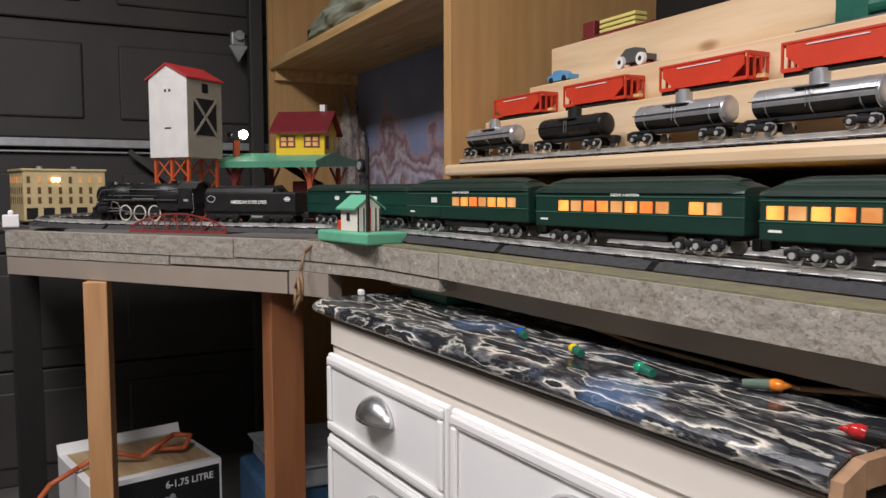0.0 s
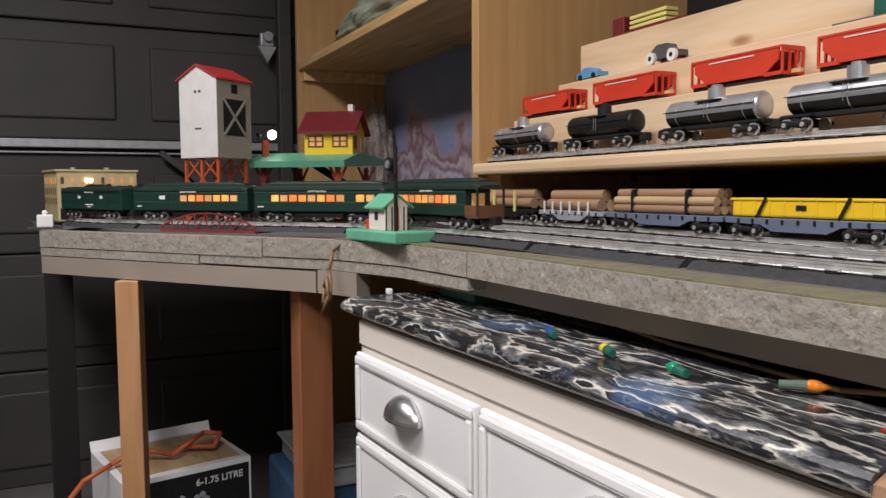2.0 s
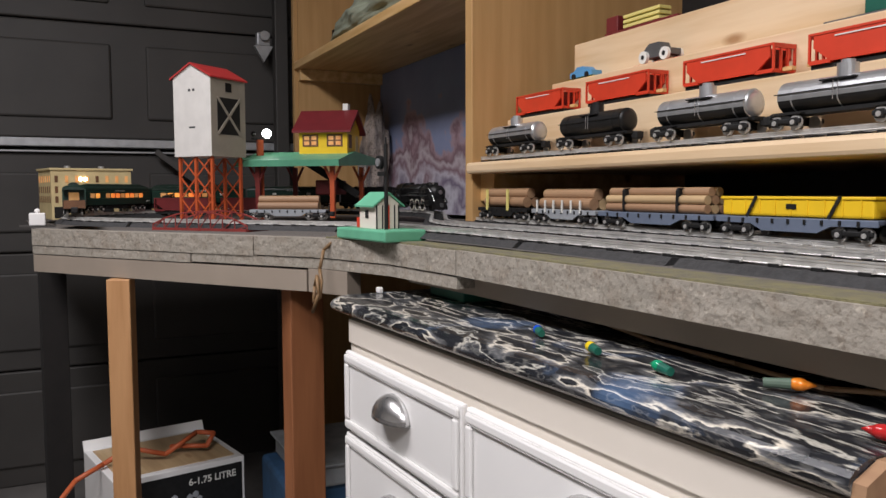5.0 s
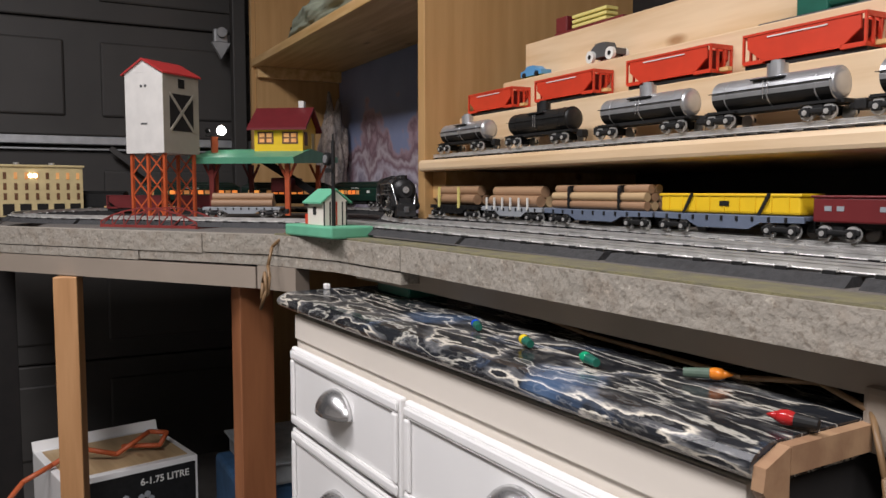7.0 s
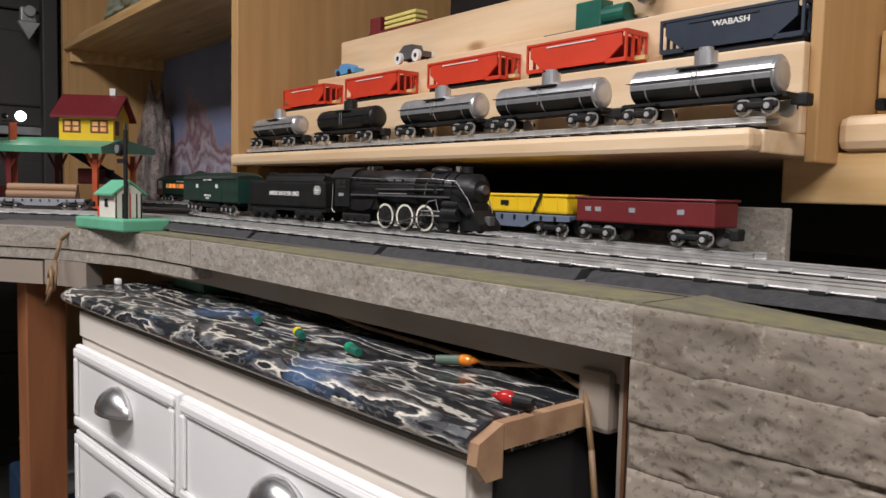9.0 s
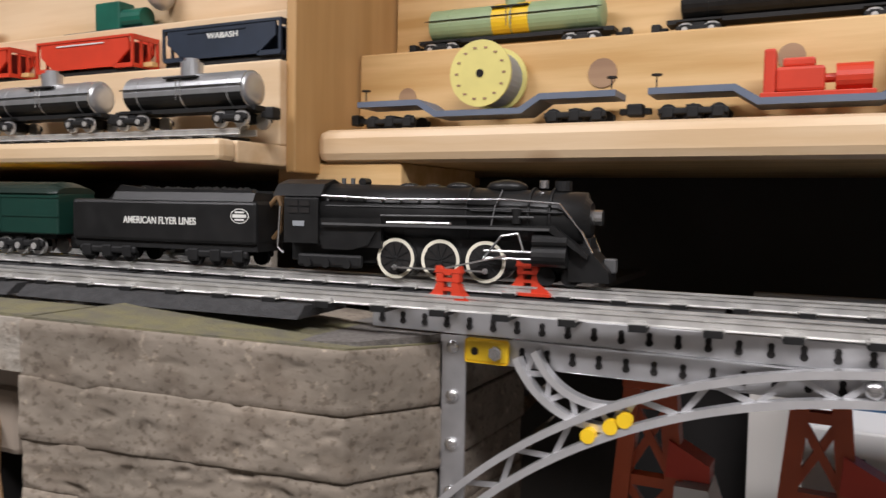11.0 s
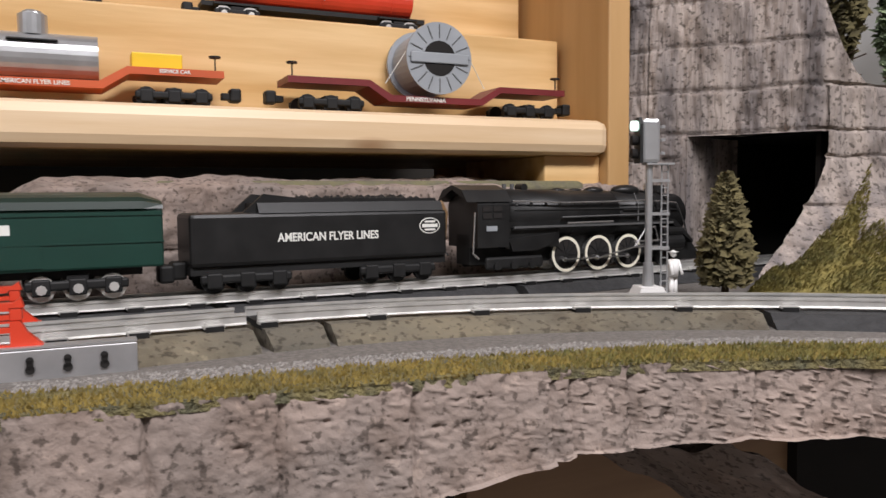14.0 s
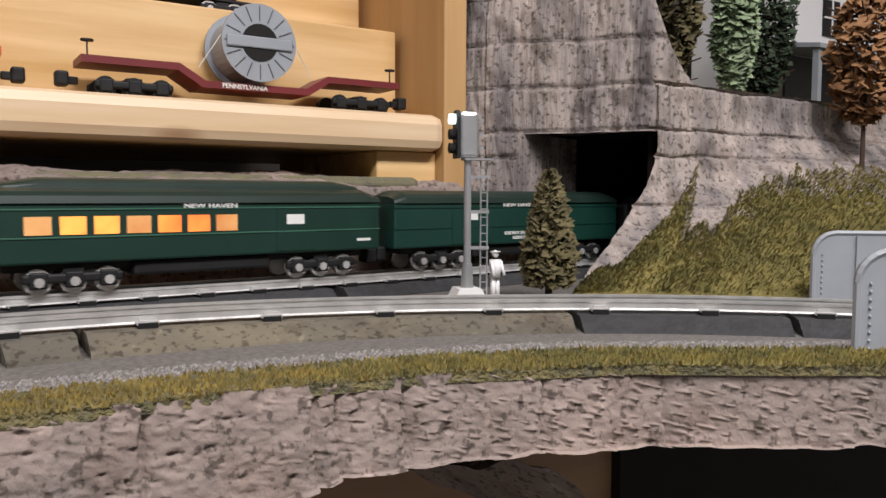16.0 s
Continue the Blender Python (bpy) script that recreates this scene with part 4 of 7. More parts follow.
def locomotive():
    """Streamlined-era Hudson: pilot at x = 0.1325, cab at the rear."""
    e = thing("steam_locomotive", "black cast model of a 4-6-4 steam locomotive with cream-rimmed driving wheels", "locomotive", group="passenger train")
    part("boiler", cyl(BM(), (-0.088, 0, 0.0492), (0.030, 0, 0.0480), 0.0212, 32, 0.0206), "black", e, smooth=True)
    part("smokebox", cyl(BM(), (0.030, 0, 0.0478), (0.113, 0, 0.0465), 0.0202, 32, 0.0188), "black", e, smooth=True)
    for x in (-0.055, -0.02, 0.0295, 0.075, 0.090):
        part("boiler_band", cyl(BM(), (x, 0, 0.0480), (x + 0.0015, 0, 0.0480), 0.0206, 28), "soot", e)
    part("smokebox_front", cyl(BM(), (0.113, 0, 0.0465), (0.117, 0, 0.0465), 0.016, 24, 0.012), "black", e)
    part("headlight", cyl(BM(), (0.117, 0, 0.048), (0.124, 0, 0.048), 0.0055, 14), "steel", e)
    part("smokestack", cyl(BM(), (0.096, 0, 0.066), (0.096, 0, 0.073), 0.006, 14), "black", e)
    part("bell", cyl(BM(), (0.082, 0, 0.068), (0.082, 0, 0.0735), 0.0035, 12), "steel", e)
    for x, r in ((0.055, 0.0135), (0.018, 0.009), (-0.003, 0.006), (-0.022, 0.007)):
        part("dome", ball(BM(), (x, 0, 0.0685), r, 2, (1.15, 0.75, 0.40)), "black", e, smooth=True)
    part("firebox", prism(BM(), [(-0.0195, 0.022), (-0.0205, 0.046), (0.0205, 0.046), (0.0195, 0.022)], "x", -0.090, -0.036), "black", e)
    part("generator", cyl(BM(), (-0.060, -0.004, 0.0715), (-0.060, 0.006, 0.0715), 0.0032, 12), "black", e)
    for x in (-0.078, -0.070):
        part("safety_valve", cyl(BM(), (x, 0, 0.068), (x, 0, 0.0745), 0.0018, 8), "dgrey", e)
    cab = part("cab", prism(BM(), [(-0.0225, 0.024), (-0.0225, 0.058), (-0.015, 0.068), (0, 0.072), (0.015, 0.068), (0.0225, 0.058), (0.0225, 0.024)], "x", -0.118, -0.088), "black", e)
    part("cab_roof", prism(BM(), [(-0.023, 0.060), (-0.015, 0.0695), (0, 0.0735), (0.015, 0.0695), (0.023, 0.060), (0.0, 0.070)], "x", -0.128, -0.086), "black", e)
    for s in (-1, 1):
        for k in range(7):
            part("washout_plug", cyl(BM(), (-0.080 + k * 0.015, s * 0.0195, 0.0575), (-0.080 + k * 0.015, s * 0.0212, 0.0580), 0.0012, 8), "dgrey", e)
        for x0, x1, z in ((-0.082, 0.072, 0.0530), (0.034, 0.100, 0.0515)):
            part("pipe", tube(BM(), [(x0, s * 0.0208, z), (x1, s * 0.0203, z - 0.0005)], 0.0007, 6), "black", e)
        part("board_edge", box(BM(), -0.084, 0.092, s * 0.0232 - 0.0006, s * 0.0232 + 0.0006, 0.0385, 0.0402), "dgrey", e)
        part("sand_pipe", tube(BM(), [(0.055, s * 0.012, 0.066), (0.052, s * 0.0205, 0.054), (0.050, s * 0.0222, 0.040)], 0.0006, 6), "dgrey", e)
        part("air_pump", cyl(BM(), (0.068, s * 0.0200, 0.043), (0.068, s * 0.0200, 0.053), 0.0036, 12), "black", e)
        part("ash_pan", prism(BM(), [(-0.088, 0.030), (-0.040, 0.034), (-0.046, 0.024), (-0.060, 0.020), (-0.084, 0.020)], "y", s * 0.0205 - 0.001, s * 0.0205 + 0.001), "black", e)
        for x in (-0.1095, -0.0995):
            for z in (0.049, 0.0545):
                part("cab_window", box(BM(), x - 0.004, x + 0.004, s * 0.0222, s * 0.0232, z - 0.002, z + 0.002), "dark", cab)
        part("number_bars", box(BM(), -0.110, -0.100, s * 0.0223, s * 0.0231, 0.037, 0.041), "grey", cab)
        part("running_board", prism(BM(), [(-0.085, 0.037), (0.09, 0.039), (0.118, 0.020), (0.118, 0.023), (0.095, 0.042), (-0.085, 0.039)], "y", s * 0.017 - 0.006, s * 0.017 + 0.006), "black", e)
        tb = tube(BM(), [(-0.085, s * 0.0225, 0.0605), (-0.03, s * 0.0225, 0.0585), (0.06, s * 0.0222, 0.0595), (0.098, s * 0.021, 0.057), (0.113, s * 0.017, 0.038), (0.120, s * 0.015, 0.024)], 0.0008, 6)
        part("handrail", tb, "steel", e, "bright wire handrail")
        part("pipe", tube(BM(), [(-0.035, s * 0.0225, 0.0465), (0.08, s * 0.0222, 0.0475)], 0.0008, 6), "dgrey", e)
        part("pipe", tube(BM(), [(-0.03, s * 0.0228, 0.0415), (0.02, s * 0.0228, 0.0418)], 0.0010, 6), "steel", e)
        cy = cyl(BM(), (0.080, s * 0.0195, 0.021), (0.104, s * 0.0195, 0.021), 0.0075, 16)
        cyl(cy, (0.080, s * 0.0195, 0.031), (0.104, s * 0.0195, 0.031), 0.005, 14)
        part("cylinder", cy, "black", e)
        part("crosshead_guide", tube(BM(), [(0.045, s * 0.0225, 0.0235), (0.082, s * 0.0225, 0.0235)], 0.0009, 6), "steel", e)
        part("crosshead_guide", tube(BM(), [(0.045, s * 0.0225, 0.0185), (0.082, s * 0.0225, 0.0185)], 0.0009, 6), "steel", e)
        part("valve_gear", tube(BM(), [(0.046, s * 0.0228, 0.019), (0.058, s * 0.0228, 0.034), (0.070, s * 0.0228, 0.036), (0.074, s * 0.0228, 0.024)], 0.0009, 6), "steel", e)
        part("ladder_rail", tube(BM(), [(-0.121, s * 0.0235, 0.052), (-0.123, s * 0.0235, 0.020), (-0.118, s * 0.0235, 0.016)], 0.0008, 6), "steel", e)
    part("frame", box(BM(), -0.118, 0.118, -0.010, 0.010, 0.010, 0.034), "soot", e)
    part("pilot", prism(BM(), [(0.104, 0.004), (0.132, 0.004), (0.131, 0.012), (0.116, 0.028), (0.104, 0.028)], "y", -0.016, 0.016), "black", e)
    part("front_coupler", box(BM(), 0.126, 0.1345, -0.004, 0.004, 0.010, 0.020, 0.001), "dgrey", e)
    for x in (0.088, 0.105):
        for s in (-1, 1):
            wheel(e, x, s * 0.0125, 0.0065, 0.003, "soot", "pilot_wheel")
    for s in (-1, 1):
        bm = box(BM(), -0.108, -0.052, s * 0.0175 - 0.002, s * 0.0175 + 0.002, 0.006, 0.016, 0.002)
        for x in (-0.098, -0.082, -0.064):
            cyl(bm, (x, s * 0.018, 0.009), (x, s * 0.0215, 0.009), 0.0035, 10)
        part("trailing_truck", bm, "soot", e)
    drivers, rods = [], []
    for s in (-1, 1):
        for x in (-0.0255, 0.0100, 0.0445):
            d = new("driving_wheel")
            d.parent = e
            d.matrix_basis = pose(x, s * 0.0135, 0.0150)
            me = cyl(BM(), (0, -0.0022, 0), (0, 0.0022, 0), 0.0150, 30)
            part("tread", me, "steel", d)
            rim = BM()
            n = 36
            for i in range(n):
                a, b = 2 * math.pi * i / n, 2 * math.pi * (i + 1) / n
                rim.faces.new([rim.verts.new((r * math.cos(t), s * 0.0026, r * math.sin(t))) for r, t in ((0.0125, a), (0.0150, a), (0.0150, b), (0.0125, b))])
            part("rim", rim, "tyre", d, "cream painted rim")
            hub = cyl(BM(), (0, s * 0.0022, 0), (0, s * 0.0024, 0), 0.0125, 24)
            part("wheel_face", hub, "dark", d)
            for k in range(10):
                a = 2 * math.pi * k / 10
                part("spoke", beam(BM(), (0, s * 0.0026, 0), (0.0125 * math.cos(a), s * 0.0026, 0.0125 * math.sin(a)), 0.0009), "soot", d)
            part("crank_pin", cyl(BM(), (0.0065, s * 0.002, 0), (0.0065, s * 0.0075, 0), 0.0022, 10), "steel", d)
            drivers.append((d, x, s))
        rod = part("side_rod", beam(BM(), (-0.0275, 0, 0), (0.0465, 0, 0), 0.0012, 0.003), "steel", e)
        main = part("main_rod", beam(BM(), (0.0, s * 0.002, 0), (0.052, s * 0.002, 0.0), 0.0012, 0.0024), "steel", e)
        rods.append((rod, main, s))
    return e, drivers, rods


def tender():
    t = thing("coal_tender", "long black tender with pale lettering and an oval white herald", "tender", group="passenger train")
    part("body", box(BM(), -0.0955, 0.0955, -0.021, 0.021, 0.018, 0.0535, 0.003), "black", t)
    part("deck", prism(BM(), [(-0.021, 0.053), (-0.017, 0.060), (0.017, 0.060), (0.021, 0.053)], "x", -0.050, 0.092), "black", t)
    for s in (-1, 1):
        part("coal_bunker_side", prism(BM(), [(-0.060, 0.053), (-0.045, 0.066), (-0.020, 0.063), (0.088, 0.062), (0.092, 0.053)], "y", s * 0.014 - 0.0015, s * 0.014 + 0.0015), "black", t)
    coal = BM()
    for i in range(60):
        ball(coal, (-0.035 + 0.115 * random.random(), -0.012 + 0.024 * random.random(), 0.0595 + 0.002 * random.random()), 0.004, 1)
    part("coal", coal, "soot", t)
    part("frame", box(BM(), -0.095, 0.095, -0.018, 0.018, 0.013, 0.019), "soot", t)
    for x in (-0.058, 0.055):
        bogie(t, x, (-0.022, 0.0, 0.022), half=0.0175, r=0.0075, caps=False)
    for s in (-1, 1):
        r = Matrix.Rotation(0 if s < 0 else math.pi, 4, "Z")
        text_part("AMERICAN FLYER LINES", 0.0082, "white", t, r @ facing(0.0, -0.0214, 0.036), squash=0.86)
        cx = 0.080 if s < 0 else -0.080
        bm = BM()
        bmesh.ops.create_circle(bm, cap_ends=True, segments=28, radius=1, matrix=r @ pose(cx, -0.0213, 0.0415, 90) @ Matrix.Diagonal((0.0088, 0.0060, 1, 1)))
        h = part("herald", bm, "white", t, "oval white herald")
        bm = BM()
        bmesh.ops.create_circle(bm, cap_ends=True, segments=28, radius=1, matrix=r @ pose(cx, -0.0215, 0.0415, 90) @ Matrix.Diagonal((0.0080, 0.0053, 1, 1)))
        part("herald_field", bm, "black", h)
        bm = box(BM(), cx - 0.0065, cx + 0.0065, s * 0.02165, s * 0.0218, 0.0402, 0.0428)
        box(bm, cx - 0.0045, cx + 0.0045, s * 0.02165, s * 0.0218, 0.0438, 0.0452)
        box(bm, cx - 0.0045, cx + 0.0045, s * 0.02165, s * 0.0218, 0.0378, 0.0392)
        part("herald_bars", bm, "white", h)
    part("hose", tube(BM(), [(0.094, 0.0, 0.050), (0.102, 0, 0.058), (0.106, 0, 0.050), (0.104, 0, 0.03), (0.098, 0, 0.024)], 0.0022, 8), "cable", t, "curved grey-brown hose")
    coupler(t, -0.0955)
    return t


LOCO, DRIVERS, RODS = locomotive()
TENDER = tender()
BAG, CO1, CO2, OBS = coach("baggage"), coach("combine"), coach("coach"), coach("observation")
CONSIST = [(LOCO, 0.1325, 0.08), (TENDER, 0.1325 * 2 + 0.012 + 0.0955, 0.06)]
at = 0.1325 * 2 + 0.012 + 0.191 + 0.016
for c in (BAG, CO1, CO2, OBS):
    CONSIST.append((c, at + 0.136, 0.086))
    at += 0.272 + 0.014
GROW = 1.05
CONSIST = [(ob, back * GROW, half * GROW) for ob, back, half in CONSIST]
for ob, _, _ in CONSIST:
    ob.scale = (GROW, GROW, GROW)


# ---- standing freight cars ----
def flat_base(name, label, L, mtl, drop=False, group="freight cars"):
    c = thing(name, label, "train car", group=group)
    if drop:
        h, d = 0.026, 0.013
        pts = [(-L / 2, h), (-L * 0.24, h), (-L * 0.17, d), (L * 0.17, d), (L * 0.24, h), (L / 2, h), (L / 2, h + 0.006), (L * 0.235, h + 0.006), (L * 0.16, d + 0.006), (-L * 0.16, d + 0.006), (-L * 0.235, h + 0.006), (-L / 2, h + 0.006)]
        part("deck", prism(BM(), pts, "y", -0.021, 0.021), mtl, c)
        bxs = (-L * 0.36, L * 0.36)
        for x in bxs:
            bogie(c, x, (-0.022, 0.0, 0.022), half=0.018, r=0.0085, caps=False)
        for x in (-L / 2 + 0.006, L / 2 - 0.006):
            bm = cyl(BM(), (x, -0.012, h), (x, -0.012, h + 0.018), 0.0007, 6)
            cyl(bm, (x, -0.012, h + 0.018), (x, -0.012, h + 0.0195), 0.005, 12)
            part("brake_wheel", bm, "soot", c)
    else:
        part("deck", box(BM(), -L / 2, L / 2, -0.021, 0.021, 0.020, 0.025, 0.001), mtl, c)
        part("side_sill", prism(BM(), [(-L / 2, 0.018), (-L * 0.25, 0.017), (-L * 0.17, 0.009), (L * 0.17, 0.009), (L * 0.25, 0.017), (L / 2, 0.018), (L / 2, 0.024), (-L / 2, 0.024)], "y", -0.0215, -0.0195), mtl, c)
        for i in range(9):
            x = -L * 0.40 + i * L * 0.1
            part("stake_pocket", box(BM(), x - 0.0015, x + 0.0015, -0.0228, -0.0212, 0.018, 0.0235), "soot", c)
        for x in (-L * 0.36, L * 0.36):
            bogie(c, x)
    coupler(c, L / 2)
    coupler(c, -L / 2)
    return c


def tank_car(mtl, label, L=0.185, low="soot", r=0.0185, bandc=None):
    c = thing("tank_car", label, "train car", group="tank cars")
    bm = cyl(BM(), (-L * 0.43, 0, 0.039), (L * 0.43, 0, 0.039), r, 28)
    part("tank", bm, mtl, c, smooth=False)
    if low:
        lowbm = prism(BM(), [(r * 1.01 * math.cos(a), 0.039 + r * 1.01 * math.sin(a)) for a in [math.pi + 0.25 + (math.pi - 0.5) * i / 12 for i in range(13)]], "x", -L * 0.428, L * 0.428)
        part("tank_belly", lowbm, low, c, "black lower half of the tank")
    part("tank_end", ball(BM(), (L * 0.43, 0, 0.039), r * 0.97, 2, (0.22, 1, 1)), mtl, c, smooth=True)
    part("tank_end", ball(BM(), (-L * 0.43, 0, 0.039), r * 0.97, 2, (0.22, 1, 1)), mtl, c, smooth=True)
    d = cyl(BM(), (0, 0, 0.050), (0, 0, 0.0695), 0.0115, 20)
    cyl(d, (0, 0, 0.0695), (0, 0, 0.0735), 0.0075, 14)
    part("dome", d, mtl, c)
    part("walkway", box(BM(), -0.022, 0.022, -0.0190, -0.0125, 0.0515, 0.0530), "soot", c)
    part("tank_rail", tube(BM(), [(-L * 0.45, -r - 0.001, 0.042), (L * 0.45, -r - 0.001, 0.042)], 0.0006, 6), "soot", c)
    if bandc:
        part("band", cyl(BM(), (-0.022, 0, 0.039), (0.022, 0, 0.039), r + 0.0004, 28), bandc, c, "yellow centre band")
    for x in (-L * 0.33, 0.0, L * 0.33):
        part("strap", cyl(BM(), (x, 0, 0.039), (x + 0.0016, 0, 0.039), r + 0.0005, 24), mtl, c)
    for x in (-0.003, 0.003):
        part("ladder", tube(BM(), [(x, -r - 0.0015, 0.050), (x, -r - 0.0015, 0.030)], 0.0005, 5), "steel", c)
    part("frame", box(BM(), -L / 2, L / 2, -0.012, 0.012, 0.017, 0.0215), "soot", c)
    for x in (-L * 0.36, L * 0.36):
        bogie(c, x, (-0.013, 0.013))
        part("end_platform", box(BM(), x - 0.022, x + 0.022, -0.020, 0.020, 0.0175, 0.0195), "soot", c)
    coupler(c, L / 2)
    coupler(c, -L / 2)
    return c


SHELF_RAIL = 1.121
t1 = tank_car("silver", "silver and black tank car with a centre dome")
for x in (-1.250, -0.748, -0.537, -0.324):
    ob = t1 if x == -1.250 else copy_thing(t1, Matrix.Identity(4))
    ob.matrix_world = pose(x, 0.812, SHELF_RAIL)
tb = tank_car("black", "glossy black tank car with a centre dome", low=None)
tb.matrix_world = pose(-0.995, 0.812, SHELF_RAIL)


def hopper(mtl, label, word=None):
    c = thing("hopper_car", label, "train car", group="hopper cars")
    L, W, h0, h1 = 0.165, 0.020, 0.010, 0.046
    part("side", prism(BM(), [(-L / 2 + 0.030, h0), (L / 2 - 0.030, h0), (L / 2 - 0.006, h0 + 0.018), (L / 2 - 0.006, h1), (-L / 2 + 0.006, h1), (-L / 2 + 0.006, h0 + 0.018)], "y", -W, -W + 0.003), mtl, c)
    part("side", prism(BM(), [(-L / 2 + 0.030, h0), (L / 2 - 0.030, h0), (L / 2 - 0.006, h0 + 0.018), (L / 2 - 0.006, h1), (-L / 2 + 0.006, h1), (-L / 2 + 0.006, h0 + 0.018)], "y", W - 0.003, W), mtl, c)
    part("load_floor", box(BM(), -L / 2 + 0.012, L / 2 - 0.012, -W + 0.003, W - 0.003, h1 - 0.010, h1 - 0.007), mtl, c)
    for s in (-1, 1):
        part("slope_sheet", prism(BM(), [(s * (L / 2 - 0.030), h0), (s * (L / 2 - 0.008), h1 - 0.007), (s * (L / 2 - 0.012), h1 - 0.007), (s * (L / 2 - 0.035), h0)], "y", -W + 0.003, W - 0.003), "maroon" if mtl == "red" else mtl, c)
        for y in (-W + 0.001, -0.006, 0.006, W - 0.001):
            part("end_post", box(BM(), s * (L / 2) - 0.0015, s * (L / 2) + 0.0015, y - 0.0014, y + 0.0014, h0, h1), mtl, c)
        part("end_beam", box(BM(), s * (L / 2) - 0.0018, s * (L / 2) + 0.0018, -W, W, h1 - 0.006, h1), mtl, c)
        part("end_sill", box(BM(), min(s * L / 2, s * (L / 2 - 0.03)), max(s * L / 2, s * (L / 2 - 0.03)), -W, W, h0 - 0.002, h0 + 0.003), mtl, c)
        part("coupler_tail", box(BM(), min(s * L / 2, s * (L / 2 + 0.016)), max(s * L / 2, s * (L / 2 + 0.016)), -0.004, 0.004, h0, h0 + 0.005), "pine", c)
    part("top_rail", box(BM(), -L / 2, L / 2, -W - 0.001, -W + 0.001, h1 - 0.003, h1), mtl, c)
    part("stripe", box(BM(), -L * 0.28, L * 0.22, -W - 0.0012, -W - 0.0002, h1 - 0.008, h1 - 0.0065), "white" if mtl == "red" else mtl, c)
    part("frame", box(BM(), -L / 2, L / 2, -0.016, 0.016, 0.0, h0 - 0.002), "soot", c)
    if word:
        text_part(word, 0.0085, "white", c, facing(0.005, -W - 0.0006, 0.033), squash=1.25)
    return c


h = hopper("red", "bright red open hopper car on the display step")
for x in (-1.255, -1.015, -0.770, -0.550):
    ob = h if x == -1.255 else copy_thing(h, Matrix.Identity(4))
    ob.matrix_world = pose(x, 0.884, 1.1965)
hn = hopper("navy", "dark navy hopper car with white lettering", "WABASH")
hn.matrix_world = pose(-0.335, 0.884, 1.1965)

# toys on the third step
car = thing("toy_car", "small light blue toy convertible on a yellow and red flat", "toy car", pose(-1.20, 0.935, 1.262))
part("flat", box(BM(), -0.05, 0.05, -0.014, 0.014, 0.0, 0.004, 0.001), "yellow", car)
part("body", prism(BM(), [(-0.034, 0.007), (0.036, 0.007), (0.036, 0.016), (0.018, 0.019), (0.008, 0.026), (-0.012, 0.026), (-0.02, 0.019), (-0.034, 0.017)], "y", -0.012, 0.012), "lblue", car)
for x in (-0.02, 0.022):
    for y in (-0.0125, 0.0125):
        part("wheel", cyl(BM(), (x, y - 0.002, 0.009), (x, y + 0.002, 0.009), 0.0055, 14), "soot", car)
tr = thing("toy_tractor", "dark grey toy tractor with white tyres on a red flat", "toy tractor", pose(-0.985, 0.935, 1.262))
part("flat", box(BM(), -0.055, 0.055, -0.014, 0.014, 0.0, 0.004, 0.001), "red", tr)
part("body", prism(BM(), [(-0.032, 0.012), (0.035, 0.012), (0.035, 0.022), (0.012, 0.026), (0.006, 0.036), (-0.018, 0.036), (-0.032, 0.026)], "y", -0.011, 0.011), "dgrey", tr)
for x in (-0.027, 0.025):
    for y in (-0.014, 0.014):
        w = part("wheel", cyl(BM(), (x, y - 0.003, 0.014), (x, y + 0.003, 0.014), 0.0105, 18), "white", tr)
        part("hub", cyl(BM(), (x, y - 0.0036, 0.014), (x, y + 0.0036, 0.014), 0.004, 12), "soot", w)
gp = thing("toy_generator", "dark green toy machine on a grey flat", "toy machine", pose(-0.565, 0.945, 1.262))
part("flat", box(BM(), -0.10, 0.08, -0.018, 0.018, 0.0, 0.007, 0.001), "dgrey", gp)
part("machine", box(BM(), -0.045, 0.0, -0.013, 0.013, 0.007, 0.044, 0.002), "dgreen", gp)
part("motor", cyl(BM(), (0.0, 0, 0.022), (0.036, 0, 0.022), 0.013, 16), "dgreen", gp)
part("lamp", ball(BM(), (0.060, 0, 0.050), 0.022, 2, (0.7, 1, 1)), "silver", gp, "round silver searchlight", smooth=True)
lum = thing("toy_flat_car", "maroon toy flat car loaded with yellow lumber", "toy car", pose(-1.09, 0.99, 1.345))
part("flat", box(BM(), -0.10, 0.10, -0.018, 0.018, 0.0, 0.006, 0.001), "maroon", lum)
part("cab", box(BM(), -0.10, -0.065, -0.015, 0.015, 0.006, 0.036, 0.002), "maroon", lum)
for k in range(3):
    part("lumber", box(BM(), -0.05, 0.05, -0.014, 0.014, 0.008 + k * 0.009, 0.014 + k * 0.009, 0.001), "pale_yellow", lum)

# siding freight
def logs(c, xs, rows, r, L, mtl):
    for n, (y, z) in enumerate(rows):
        bm = cyl(BM(), (xs - L / 2, y, z), (xs + L / 2, y, z), r, 16)
        part("log", bm, mtl if n % 2 else "log", c)


